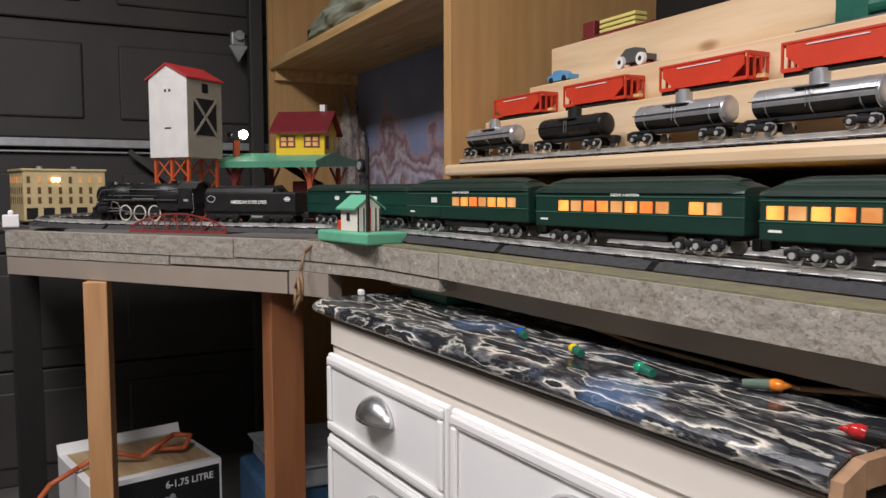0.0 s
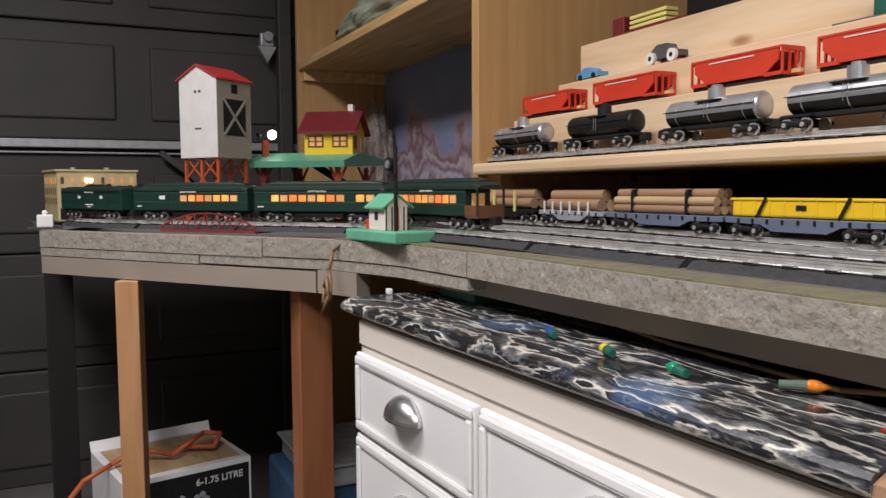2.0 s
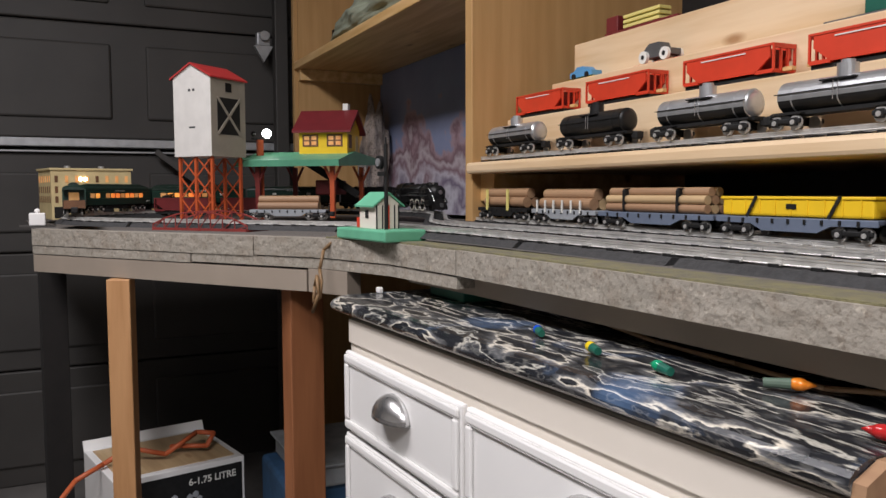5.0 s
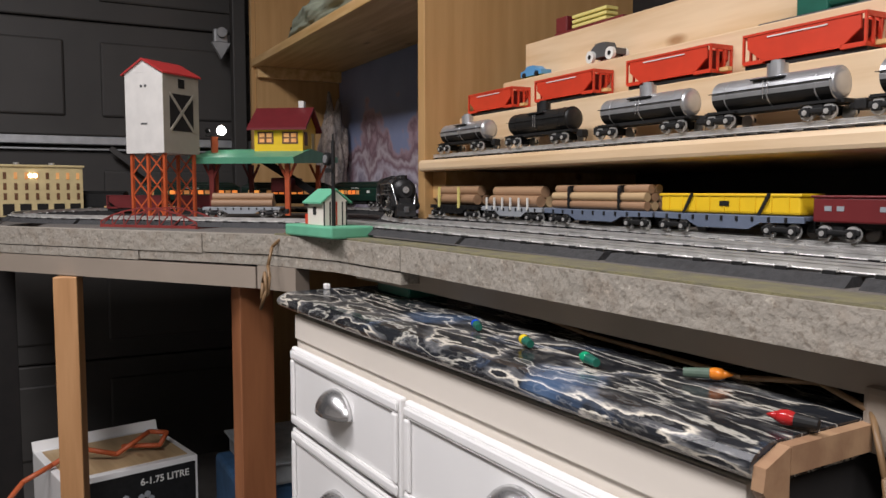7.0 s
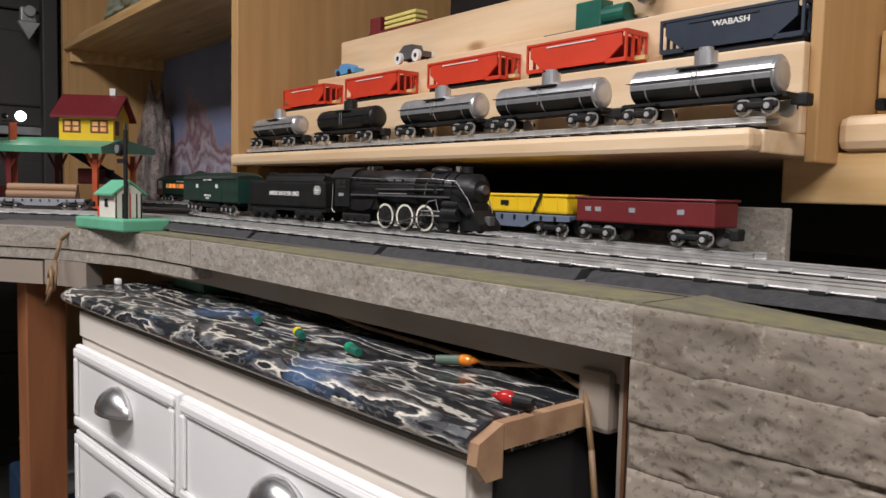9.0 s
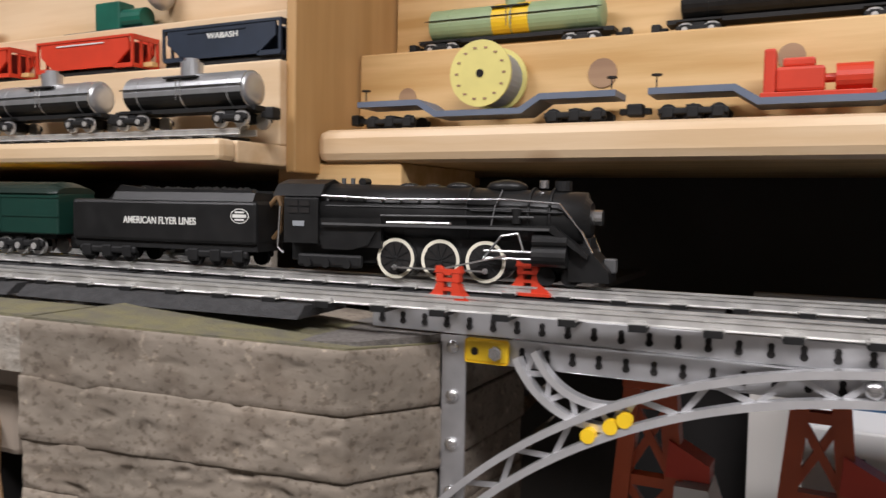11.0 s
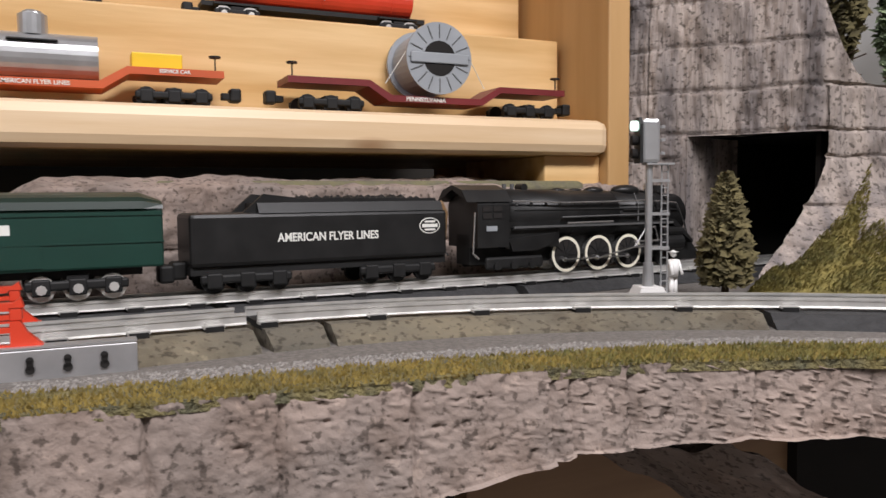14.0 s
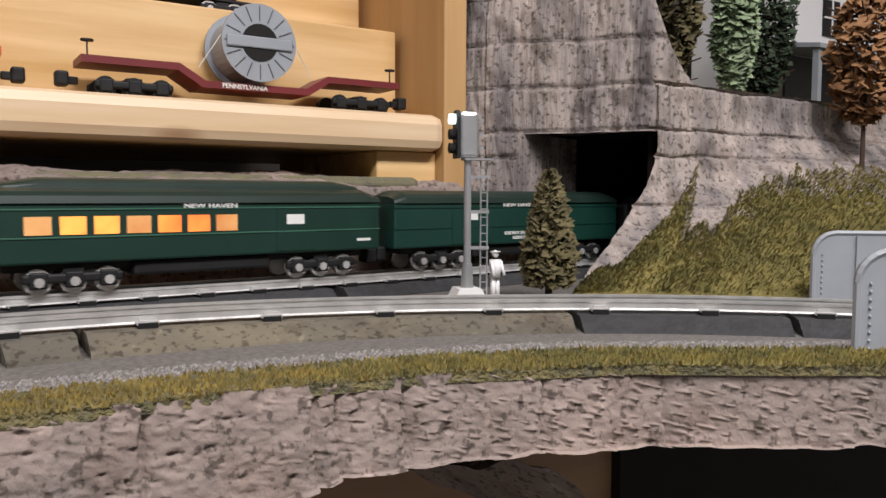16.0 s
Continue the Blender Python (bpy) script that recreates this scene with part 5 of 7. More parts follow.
zs = 0.994
f1 = flat_base("log_car", "black flat car with yellow stakes and thick logs", 0.19, "soot")
logs(f1, 0.0, ((-0.009, 0.036), (0.010, 0.036), (0.0, 0.053)), 0.0095, 0.15, "log")
for x in (-0.055, 0.025):
    part("stake", box(BM(), x - 0.003, x + 0.003, -0.0235, -0.0205, 0.02, 0.060), "pale_yellow", f1)
f1.matrix_world = pose(-1.255, 0.803, zs)
f2 = flat_base("log_car", "grey flat car with white stakes and pale logs", 0.19, "grey")
logs(f2, 0.0, ((-0.009, 0.035), (0.010, 0.035), (0.0, 0.051)), 0.0095, 0.15, "log_pale")
for i in range(6):
    x = -0.075 + i * 0.026
    part("stake", box(BM(), x - 0.0015, x + 0.0015, -0.0235, -0.021, 0.02, 0.041), "white", f2)
f2.matrix_world = pose(-1.05, 0.803, zs)
f3 = flat_base("log_car", "blue-grey flat car with chained bundle of logs", 0.245, "blue_grey")
logs(f3, 0.0, ((-0.014, 0.032), (0.0, 0.032), (0.014, 0.032), (-0.014, 0.044), (0.0, 0.044), (0.014, 0.044), (-0.007, 0.055), (0.007, 0.055)), 0.0062, 0.21, "log_pale")
for x in (-0.06, 0.055):
    part("chain", box(BM(), x - 0.0012, x + 0.0012, -0.0215, 0.0215, 0.025, 0.0605, 0.004), "soot", f3)
f3.matrix_world = pose(-0.825, 0.803, zs)
f4 = flat_base("container_car", "blue-grey flat car with a strapped yellow tub", 0.225, "blue_grey")
tub = part("tub", box(BM(), -0.105, 0.105, -0.018, 0.018, 0.026, 0.049, 0.003), "yellow", f4, "bright yellow ribbed tub")
for i in range(9):
    x = -0.09 + i * 0.0225
    part("rib", box(BM(), x - 0.001, x + 0.001, -0.0190, -0.0178, 0.028, 0.046), "yellow", tub)
part("rim", box(BM(), -0.107, 0.107, -0.0195, 0.0195, 0.046, 0.0495, 0.001), "yellow", tub)
for x in (-0.055, 0.06):
    part("strap", beam(BM(), (x - 0.008, -0.0205, 0.025), (x + 0.006, -0.0202, 0.050), 0.004, 0.001), "soot", f4)
part("mark", box(BM(), -0.006, 0.008, -0.0192, -0.0186, 0.035, 0.041), "soot", f4)
f4.matrix_world = pose(-0.585, 0.803, zs)
g1 = thing("gondola_car", "maroon gondola car at the end of the siding", "train car", pose(-0.375, 0.803, zs), group="freight cars")
part("body", box(BM(), -0.088, 0.088, -0.021, 0.021, 0.020, 0.046, 0.002), "maroon", g1)
part("rim", box(BM(), -0.090, 0.090, -0.0225, 0.0225, 0.0455, 0.048, 0.001), "maroon", g1)
for x in (-0.07, -0.056, -0.010, 0.05):
    part("lettering_bar", box(BM(), x - 0.004, x + 0.004, -0.0216, -0.0208, 0.032, 0.037), "grey", g1)
for x in (-0.060, 0.060):
    bogie(g1, x)
coupler(g1, 0.088)
coupler(g1, -0.088)
part("under", box(BM(), -0.08, 0.08, -0.012, 0.012, 0.014, 0.02), "soot", g1)
part("backing_board", box(BM(), -1.37, -0.25, 0.848, 0.86, 0.97, 1.035, 0.002), "fascia", bench)

# depressed-centre cars on the right-hand shelf
SHELF_R = 1.1275
def spool(c, x, r, w, mtl, hub):
    s = part("spool", cyl(BM(), (x, -w / 2, 0.021 + r), (x, w / 2, 0.021 + r), r * 0.86, 32), "grey", c)
    for y in (-w / 2, w / 2):
        part("flange", cyl(BM(), (x, y - 0.0015, 0.021 + r), (x, y + 0.0015, 0.021 + r), r, 36), mtl, s)
    part("core", cyl(BM(), (x, -w / 2 - 0.0022, 0.021 + r), (x, -w / 2 - 0.0012, 0.021 + r), hub, 20), "dark", s)
    return s


c1 = flat_base("depressed_flat_car", "blue-grey depressed-centre flat car carrying a yellow cable reel", 0.285, "blue_grey", True, "reel cars")
s1 = spool(c1, 0.005, 0.0335, 0.045, "pale_yellow", 0.004)
for k in range(14):
    a = 2 * math.pi * k / 14
    part("bar", box(BM(), 0.005 + 0.026 * math.cos(a) - 0.0018, 0.005 + 0.026 * math.cos(a) + 0.0018, -0.0246, -0.0240, 0.0545 + 0.026 * math.sin(a) - 0.001, 0.0545 + 0.026 * math.sin(a) + 0.001), "log", s1)
c1.matrix_world = pose(-0.055, 0.95, SHELF_R)
c2 = flat_base("depressed_flat_car", "blue-grey depressed-centre car with a red generator and silver searchlight", 0.285, "blue_grey", True, "reel cars")
gen = part("generator", box(BM(), -0.045, -0.035, -0.013, 0.013, 0.02, 0.062, 0.002), "red", c2, "bright red generator set")
part("engine_block", box(BM(), -0.035, 0.004, -0.012, 0.012, 0.024, 0.046, 0.003), "red", gen)
part("engine_head", box(BM(), -0.030, -0.004, -0.008, 0.008, 0.046, 0.054, 0.002), "red", gen)
part("motor", cyl(BM(), (0.012, 0, 0.036), (0.040, 0, 0.036), 0.012, 18), "red", gen)
part("shaft", cyl(BM(), (0.0, 0, 0.036), (0.014, 0, 0.036), 0.004, 10), "red", gen)
part("bed", box(BM(), -0.047, 0.043, -0.014, 0.014, 0.019, 0.024, 0.001), "red", gen)
lamp = part("searchlight", cyl(BM(), (0.074, -0.006, 0.074), (0.094, 0.008, 0.056), 0.0245, 28, 0.019), "silver", c2, "round silver searchlight")
part("dish_back", ball(BM(), (0.094, 0.008, 0.056), 0.019, 2, (1, 1, 1)), "silver", lamp, smooth=True)
part("dish_glass", cyl(BM(), (0.0725, -0.007, 0.0753), (0.0738, -0.0062, 0.0742), 0.0225, 26), "dgrey", lamp)
part("yoke", box(BM(), 0.074, 0.096, -0.006, 0.006, 0.032, 0.052, 0.003), "soot", lamp)
c2.matrix_world = pose(0.26, 0.95, SHELF_R)
c3 = flat_base("depressed_flat_car", "red depressed-centre service car with a silver tank and yellow boxes", 0.29, "orange", True, "reel cars")
tk = part("tank", cyl(BM(), (-0.047, 0, 0.0385), (0.047, 0, 0.0385), 0.0185, 28), "silver", c3, "silver water tank")
part("dome", cyl(BM(), (0.0, 0, 0.055), (0.0, 0, 0.071), 0.011, 20), "silver", tk)
part("filler", ball(BM(), (0.0, 0, 0.071), 0.009, 2, (1, 1, 0.5)), "silver", tk)
part("rail", box(BM(), -0.018, 0.018, -0.0195, -0.015, 0.0485, 0.0495), "soot", tk)
part("barrel", cyl(BM(), (-0.092, -0.006, 0.032), (-0.092, -0.006, 0.046), 0.0075, 16), "yellow", c3, "small yellow barrel")
part("tool_box", box(BM(), 0.072, 0.112, -0.014, 0.010, 0.032, 0.045, 0.001), "yellow", c3, "yellow tool box")
text_part("AMERICAN FLYER LINES", 0.0048, "white", c3, facing(0.0, -0.0214, 0.0158))
text_part("SERVICE CAR", 0.0042, "white", c3, facing(0.105, -0.0214, 0.0292))
c3.matrix_world = pose(0.60, 0.95, SHELF_R)
c4 = flat_base("depressed_flat_car", "maroon depressed-centre flat car with a grey cable reel tied down", 0.29, "maroon", True, "reel cars")
s4 = spool(c4, 0.0, 0.034, 0.050, "grey", 0.0165)
part("reel_band", box(BM(), -0.030, 0.030, -0.0285, -0.0272, 0.050, 0.060, 0.001), "grey", s4)
for k in range(16):
    a = 2 * math.pi * k / 16
    part("slat", beam(BM(), (0.019 * math.cos(a), -0.0268, 0.055 + 0.019 * math.sin(a)), (0.032 * math.cos(a), -0.0268, 0.055 + 0.032 * math.sin(a)), 0.0008), "dgrey", s4)
for sx in (-1, 1):
    part("tie_cord", tube(BM(), [(sx * 0.052, -0.018, 0.030), (sx * 0.020, -0.024, 0.080)], 0.0004, 5), "white", c4)
text_part("PENNSYLVANIA", 0.0058, "white", c4, facing(-0.012, -0.0214, 0.0158))
c4.matrix_world = pose(0.945, 0.95, SHELF_R)
for mtl, x, lab, bd in (("tank_green", -0.06, "pale green tank car with a yellow band", "yellow"), ("black", 0.23, "black tank car on the upper plank", None), ("black", 0.52, "black tank car on the upper plank", None), ("red", 0.86, "bright red tank car on the upper plank", None)):
    t9 = tank_car(mtl, lab, 0.235, None, 0.019, bd)
    if mtl == "red":
        part("word_bars", box(BM(), -0.045, 0.045, -0.0200, -0.0188, 0.040, 0.046), "white", t9)
    t9.matrix_world = pose(x, 1.045, 1.2215)


# ---- cabinet under the bench ----
cab = thing("cabinet", "white painted cabinet with raised drawers and cup pulls", "cabinet")
CX0, CX1, CY = -0.992, -0.235, 0.432
TURN = Matrix.Translation((CX1, CY, 0)) @ Matrix.Rotation(radians(3.5), 4, "Z") @ Matrix.Translation((-CX1, -CY, 0))
cab.matrix_world = TURN
part("carcass", box(BM(), CX0, CX1, CY, 0.95, 0.08, 0.872, 0.002), "cream", cab)
part("face_rail", box(BM(), CX0 + 0.001, CX1 - 0.001, CY - 0.003, CY, 0.838, 0.871), "cream", cab, "cream top rail")
part("plinth", box(BM(), CX0 + 0.02, CX1 - 0.02, CY + 0.05, 0.9, 0.0, 0.08), "soot", cab)


def drawer(x0, x1, z0, z1, pull=True):
    d = part("drawer", box(BM(), x0, x1, CY - 0.012, CY - 0.003, z0, z1, 0.003), "whitep", cab, "white drawer front with moulded edge")
    part("moulding", box(BM(), x0 + 0.004, x1 - 0.004, CY - 0.016, CY - 0.012, z1 - 0.016, z1 - 0.004, 0.003), "whitep", d)
    part("moulding", box(BM(), x0 + 0.004, x1 - 0.004, CY - 0.016, CY - 0.012, z0 + 0.004, z0 + 0.016, 0.003), "whitep", d)
    part("moulding", box(BM(), x0 + 0.004, x0 + 0.016, CY - 0.016, CY - 0.012, z0 + 0.017, z1 - 0.017, 0.003), "whitep", d)
    part("moulding", box(BM(), x1 - 0.016, x1 - 0.004, CY - 0.016, CY - 0.012, z0 + 0.017, z1 - 0.017, 0.003), "whitep", d)
    if pull:
        bm = BM()
        bmesh.ops.create_uvsphere(bm, u_segments=24, v_segments=14, radius=1, matrix=Matrix.LocRotScale(((x0 + x1) / 2, CY - 0.012, (z0 + z1) / 2 + 0.0), None, (0.043, 0.026, 0.030)))
        cut = [v for v in bm.verts if v.co.z < (z0 + z1) / 2 - 0.006 or v.co.y > CY - 0.0115]
        bmesh.ops.delete(bm, geom=cut, context="VERTS")
        ob = part("cup_pull", bm, "steel", d, "chrome cup pull", smooth=True)
        md = ob.modifiers.new("thick", "SOLIDIFY")
        md.thickness = 0.002


zz = [0.828, 0.712, 0.568, 0.424, 0.28, 0.09]
for a, b in zip(zz, zz[1:]):
    drawer(CX0 + 0.008, -0.658, b + 0.004, a, True)
    drawer(-0.650, CX1 - 0.006, b + 0.004, a, True)
ct = thing("countertop", "black and cream marbled laminate countertop with rounded front edge", "countertop")
ct.matrix_world = TURN
bm = prism(BM(), [(0.80, 0.899), (0.80, 0.873)] + [(CY + 0.012 - 0.026 * math.sin(math.pi * i / 10), 0.873 + 0.013 * (1 - math.cos(math.pi * i / 10))) for i in range(11)], "x", -1.035, -0.226)
part("laminate", bm, "laminate", ct)
part("wood_end", prism(BM(), [(0.54, 0.8975), (0.54, 0.880), (CY + 0.012, 0.880), (CY + 0.012, 0.8975)], "x", -0.2255, -0.217), "log", ct, "bare brown wood end of the countertop")
part("end_cap", prism(BM(), [(CY + 0.011, 0.8975), (CY + 0.011, 0.862), (CY - 0.004, 0.862), (CY - 0.013, 0.874), (CY - 0.011, 0.888)], "x", -0.2255, -0.217), "log", ct)
# Added near-black sheet that paints the cabinet's end as shaded.
part("end_shade_sheet", box(BM(), -0.234, -0.230, CY + 0.02, 0.80, 0.10, 0.870), "dark", ct)


def lamp_bulb(x, y, mtl_col, name, rz, z=0.902):
    m = mat("bulb_" + name, mtl_col, 0.12, vary=0.2, scale=60)
    b = thing("string_light", name + " ceramic christmas bulb in a green socket lying on the countertop", "christmas bulb", pose(x, y, z + 0.003, 0, 0, rz), group="string lights")
    bm = BM()
    ball(bm, (0.0, 0, 0.0015), 0.0115, 2, (1.25, 0.8, 0.8))
    cyl(bm, (0.008, 0, 0.0015), (0.022, 0, 0.0015), 0.007, 14, 0.001)
    b.scale = (0.56, 0.56, 0.56)
    part("bulb", bm, m, b, smooth=True)
    part("socket", cyl(BM(), (-0.034 if name != "amber" else -0.044, 0, 0), (-0.009, 0, 0.001), 0.0065, 12, 0.0082), M["soot"] if name == "red" else M["dgreen"] if name != "amber" else M["sage"], b)


lamp_bulb(-0.629, 0.470, (0.01, 0.08, 0.55), "blue", 160)
lamp_bulb(-0.531, 0.466, (0.75, 0.55, 0.02), "yellow", 165)
lamp_bulb(-0.440, 0.468, (0.01, 0.30, 0.14), "green", 170)
lamp_bulb(-0.345, 0.520, (0.75, 0.22, 0.02), "amber", 40)
lamp_bulb(-0.240, 0.468, (0.45, 0.02, 0.02), "red", 200)
wire = tube(BM(), [(-0.80, 0.56, 0.905), (-0.66, 0.545, 0.912), (-0.52, 0.535, 0.906), (-0.42, 0.535, 0.905), (-0.33, 0.53, 0.905), (-0.27, 0.54, 0.913), (-0.225, 0.53, 0.905), (-0.205, 0.515, 0.87), (-0.20, 0.52, 0.80), (-0.19, 0.52, 0.70)], 0.0022, 8)
tagged(link("electric_cord", wire, "cable", smooth=True), "tan electric cord trailing over the countertop", "cord")
blk = thing("transformer_box", "dark green metal box on the countertop under the bench", "box", pose(-0.93, 0.53, 0.899))
part("body", box(BM(), -0.06, 0.05, -0.02, 0.04, 0, 0.022, 0.002), "dgreen", blk)
part("lid", box(BM(), -0.058, 0.048, -0.019, 0.039, 0.022, 0.025, 0.001), "dgreen", blk)
sw = thing("wall_switch", "small white switch on the countertop edge", "switch", pose(-1.03, 0.445, 0.899))
part("plate", box(BM(), -0.006, 0.006, -0.004, 0.004, 0, 0.009, 0.002), "whitep", sw)

# ---- crossing shed with semaphore on a mint base ----
shed = thing("crossing_shed", "cream crossing shed with green roof on a mint tin base", "model shed", pose(-1.075, 0.462, ZB, 0, 0, 8))
part("base", box(BM(), -0.085, 0.075, -0.032, 0.040, 0, 0.018, 0.003), "mint", shed)
hs = part("house", box(BM(), -0.026, 0.026, -0.020, 0.022, 0.018, 0.055, 0.001), "cream", shed)
part("gable", prism(BM(), [(-0.020, 0.055), (0.022, 0.055), (0.001, 0.072)], "x", -0.026, 0.026), "cream", hs)
for s in (-1, 1):
    part("roof", prism(BM(), [(0.001, 0.074), (0.001, 0.0715), (0.001 + s * 0.027, 0.051), (0.001 + s * 0.027, 0.0535)], "x", -0.031, 0.031), "mint", hs, "pale green tin roof")
part("window", box(BM(), -0.006, 0.004, -0.0208, -0.0198, 0.034, 0.046), "dark", hs)
for y in (-0.018, -0.008, 0.003, 0.013, 0.020):
    part("trim", box(BM(), 0.0258, 0.0268, y - 0.001, y + 0.001, 0.018, 0.054), "red" if y == 0.003 else "soot", hs)
part("crate", box(BM(), -0.052, -0.030, -0.012, 0.006, 0.018, 0.034, 0.001), "red", shed, "small red crate")
mast = cyl(BM(), (0.045, -0.012, 0.018), (0.045, -0.012, 0.145), 0.003, 12)
part("mast", mast, "soot", shed)
part("finial", cyl(BM(), (0.045, -0.012, 0.145), (0.045, -0.012, 0.155), 0.0015, 8), "soot", shed)
part("signal_disc", cyl(BM(), (0.032, -0.018, 0.118), (0.032, -0.012, 0.118), 0.010, 18), "soot", shed)
part("lens", cyl(BM(), (0.032, -0.0195, 0.118), (0.032, -0.018, 0.118), 0.006, 16), "silver", shed)
part("arm", box(BM(), 0.026, 0.048, -0.016, -0.011, 0.098, 0.104), "soot", shed)
cord = tube(BM(), [(-1.16, 0.425, ZB + 0.004), (-1.165, 0.40, ZB - 0.02), (-1.155, 0.39, ZB - 0.05), (-1.13, 0.385, ZB - 0.065), (-1.12, 0.38, ZB - 0.09), (-1.14, 0.375, ZB - 0.10), (-1.15, 0.38, ZB - 0.075), (-1.13, 0.378, ZB - 0.058), (-1.115, 0.376, ZB - 0.085), (-1.135, 0.372, ZB - 0.115)], 0.0028, 8)
tagged(link("coiled_wire", cord, "cable", smooth=True), "brown twisted wire coiled over the bench edge", "wire")

# ---- red truss bridge ----
tb0, tb1 = Vector((-1.555, 0.175)), Vector((-1.385, 0.322))
brg = thing("truss_bridge", "dark red tin truss bridge over the loop track", "model bridge")
dv = (tb1 - tb0).normalized()
nv = Vector((-dv.y, dv.x))
for o in (0.0, 0.062):
    a0, a1 = tb0 + nv * o, tb1 + nv * o
    side = BM()
    n = 8
    prev = None
    for i in range(n + 1):
        f = i / n
        p = a0 + (a1 - a0) * f
        hgt = 0.006 + 0.026 * math.sin(math.pi * f) ** 0.8
        q = Vector((p.x, p.y, ZB + 0.006 + hgt))
        b = Vector((p.x, p.y, ZB + 0.004))
        beam(side, b, q + Vector((0, 0, 0.0005)), 0.0022)
        if prev:
            beam(side, prev[0], q, 0.0026)
            beam(side, prev[1], q, 0.0016)
            beam(side, prev[1], b, 0.005)
        prev = (q, b)
    part("truss", side, "truss", brg)
for i in range(5):
    p = tb0 + (tb1 - tb0) * (i / 4)
    part("cross_beam", beam(BM(), (p.x, p.y, ZB + 0.003), (p.x + nv.x * 0.062, p.y + nv.y * 0.062, ZB + 0.003), 0.004), "truss", brg)

# ---- coaling tower on orange legs ----
tw = thing("coal_tower", "white and beige coal tower with red roof on orange lattice legs", "model tower", pose(-2.00, 0.357, ZB, 0, 0, -53))
tw.scale = (0.86, 0.86, 1.0)
bx0, bx1, by0, by1, bz0, bz1 = -0.070, 0.070, -0.072, 0.072, 0.162, 0.362
for (x, y) in ((-0.058, -0.062), (0.058, -0.062), (-0.058, 0.0), (0.058, 0.0), (-0.058, 0.062), (0.058, 0.062)):
    part("leg", box(BM(), x - 0.004, x + 0.004, y - 0.004, y + 0.004, 0, 0.165), "orange", tw)
for x in (-0.058, 0.058):
    for ya, yb in ((-0.062, 0.0), (0.0, 0.062)):
        for k in range(3):
            za, zb = 0.005 + k * 0.053, 0.058 + k * 0.053
            lat = beam(BM(), (x, ya, za), (x, yb, zb), 0.004, 0.002)
            beam(lat, (x, yb, za), (x, ya, zb), 0.004, 0.002)
            part("lattice", lat, "orange", tw)
part("hopper_body", box(BM(), bx0, bx1, by0, by1, bz0, bz1 - 0.004, 0.001), "towerw", tw)
part("gable", prism(BM(), [(by0, bz1 - 0.004), (by1, bz1 - 0.004), (0, bz1 + 0.026)], "x", bx0, bx1), "towerw", tw)
for s in (-1, 1):
    part("roof", prism(BM(), [(0, bz1 + 0.030), (0, bz1 + 0.026), (s * 0.080, bz1 - 0.010), (s * 0.080, bz1 - 0.006)], "x", bx0 - 0.006, bx1 + 0.006), "roofbright", tw, "red tin roof")
for y in (-0.008, 0.008):
    part("vent_slot", box(BM(), bx1, bx1 + 0.001, y - 0.004, y + 0.004, bz1 - 0.040, bz1 - 0.034), "dgrey", tw)
part("vent_bar", box(BM(), bx1, bx1 + 0.001, -0.012, 0.012, bz0 + 0.07, bz0 + 0.074), "dgrey", tw)
sd = part("side_wall", box(BM(), bx0, bx1, by1, by1 + 0.002, bz0, bz1 - 0.004), "towerg", tw, "beige side with a black X-braced opening")
part("opening", box(BM(), -0.046, 0.046, by1 + 0.002, by1 + 0.003, bz0 + 0.055, bz0 + 0.145), "dark", sd)
for a, b in (((-0.046, bz0 + 0.055), (0.046, bz0 + 0.145)), ((-0.046, bz0 + 0.145), (0.046, bz0 + 0.055))):
    part("cross_brace", beam(BM(), (a[0], by1 + 0.004, a[1]), (b[0], by1 + 0.004, b[1]), 0.007, 0.002), "towerg", sd)
part("small_window", box(BM(), -0.012, 0.012, by1 + 0.002, by1 + 0.0035, bz0 + 0.16, bz0 + 0.182), "soot", sd)

# ---- station on a green canopy ----
stn = thing("signal_station", "yellow station house with maroon roof on a green canopy", "model station", pose(-2.05, 0.68, ZB + 0.006, 0, 0, -35))
can = part("canopy", prism(BM(), [(0.17, 0.134), (0.175, 0.150), (0.02, 0.178), (-0.26, 0.166), (-0.265, 0.150)], "y", -0.195, 0.085), "mint", stn, "mint green tin canopy")
yh = part("house", box(BM(), -0.06, 0.06, -0.060, 0.075, 0.168, 0.236, 0.001), "yellow", stn, "yellow house walls")
part("gable", prism(BM(), [(-0.06, 0.236), (0.06, 0.236), (0.0, 0.282)], "y", -0.060, 0.075), "yellow", yh)
for x, z0, z1 in ((-0.030, 0.176, 0.222), (0.035, 0.186, 0.222)):
    part("door" if z0 < 0.18 else "shutter", box(BM(), x - 0.013, x + 0.013, 0.075, 0.0765, z0, z1), "hotel" if z0 < 0.18 else "brown", yh)
for s in (-1, 1):
    part("roof", prism(BM(), [(0.0, 0.292), (0.0, 0.284), (s * 0.078, 0.226), (s * 0.078, 0.232)], "y", -0.074, 0.089), "roofred", yh, "maroon tin roof")
for y in (-0.028, 0.040):
    w = part("window", box(BM(), 0.06, 0.0615, y - 0.022, y + 0.022, 0.190, 0.222), "brown", yh)
    for k in (-1, 1):
        for zc in (0.199, 0.213):
            part("pane", box(BM(), 0.0615, 0.062, y + k * 0.010 - 0.007, y + k * 0.010 + 0.007, zc - 0.005, zc + 0.005), "lit_pale", w)
part("chimney", box(BM(), -0.02, 0.0, 0.045, 0.060, 0.262, 0.310, 0.001), "white", yh)
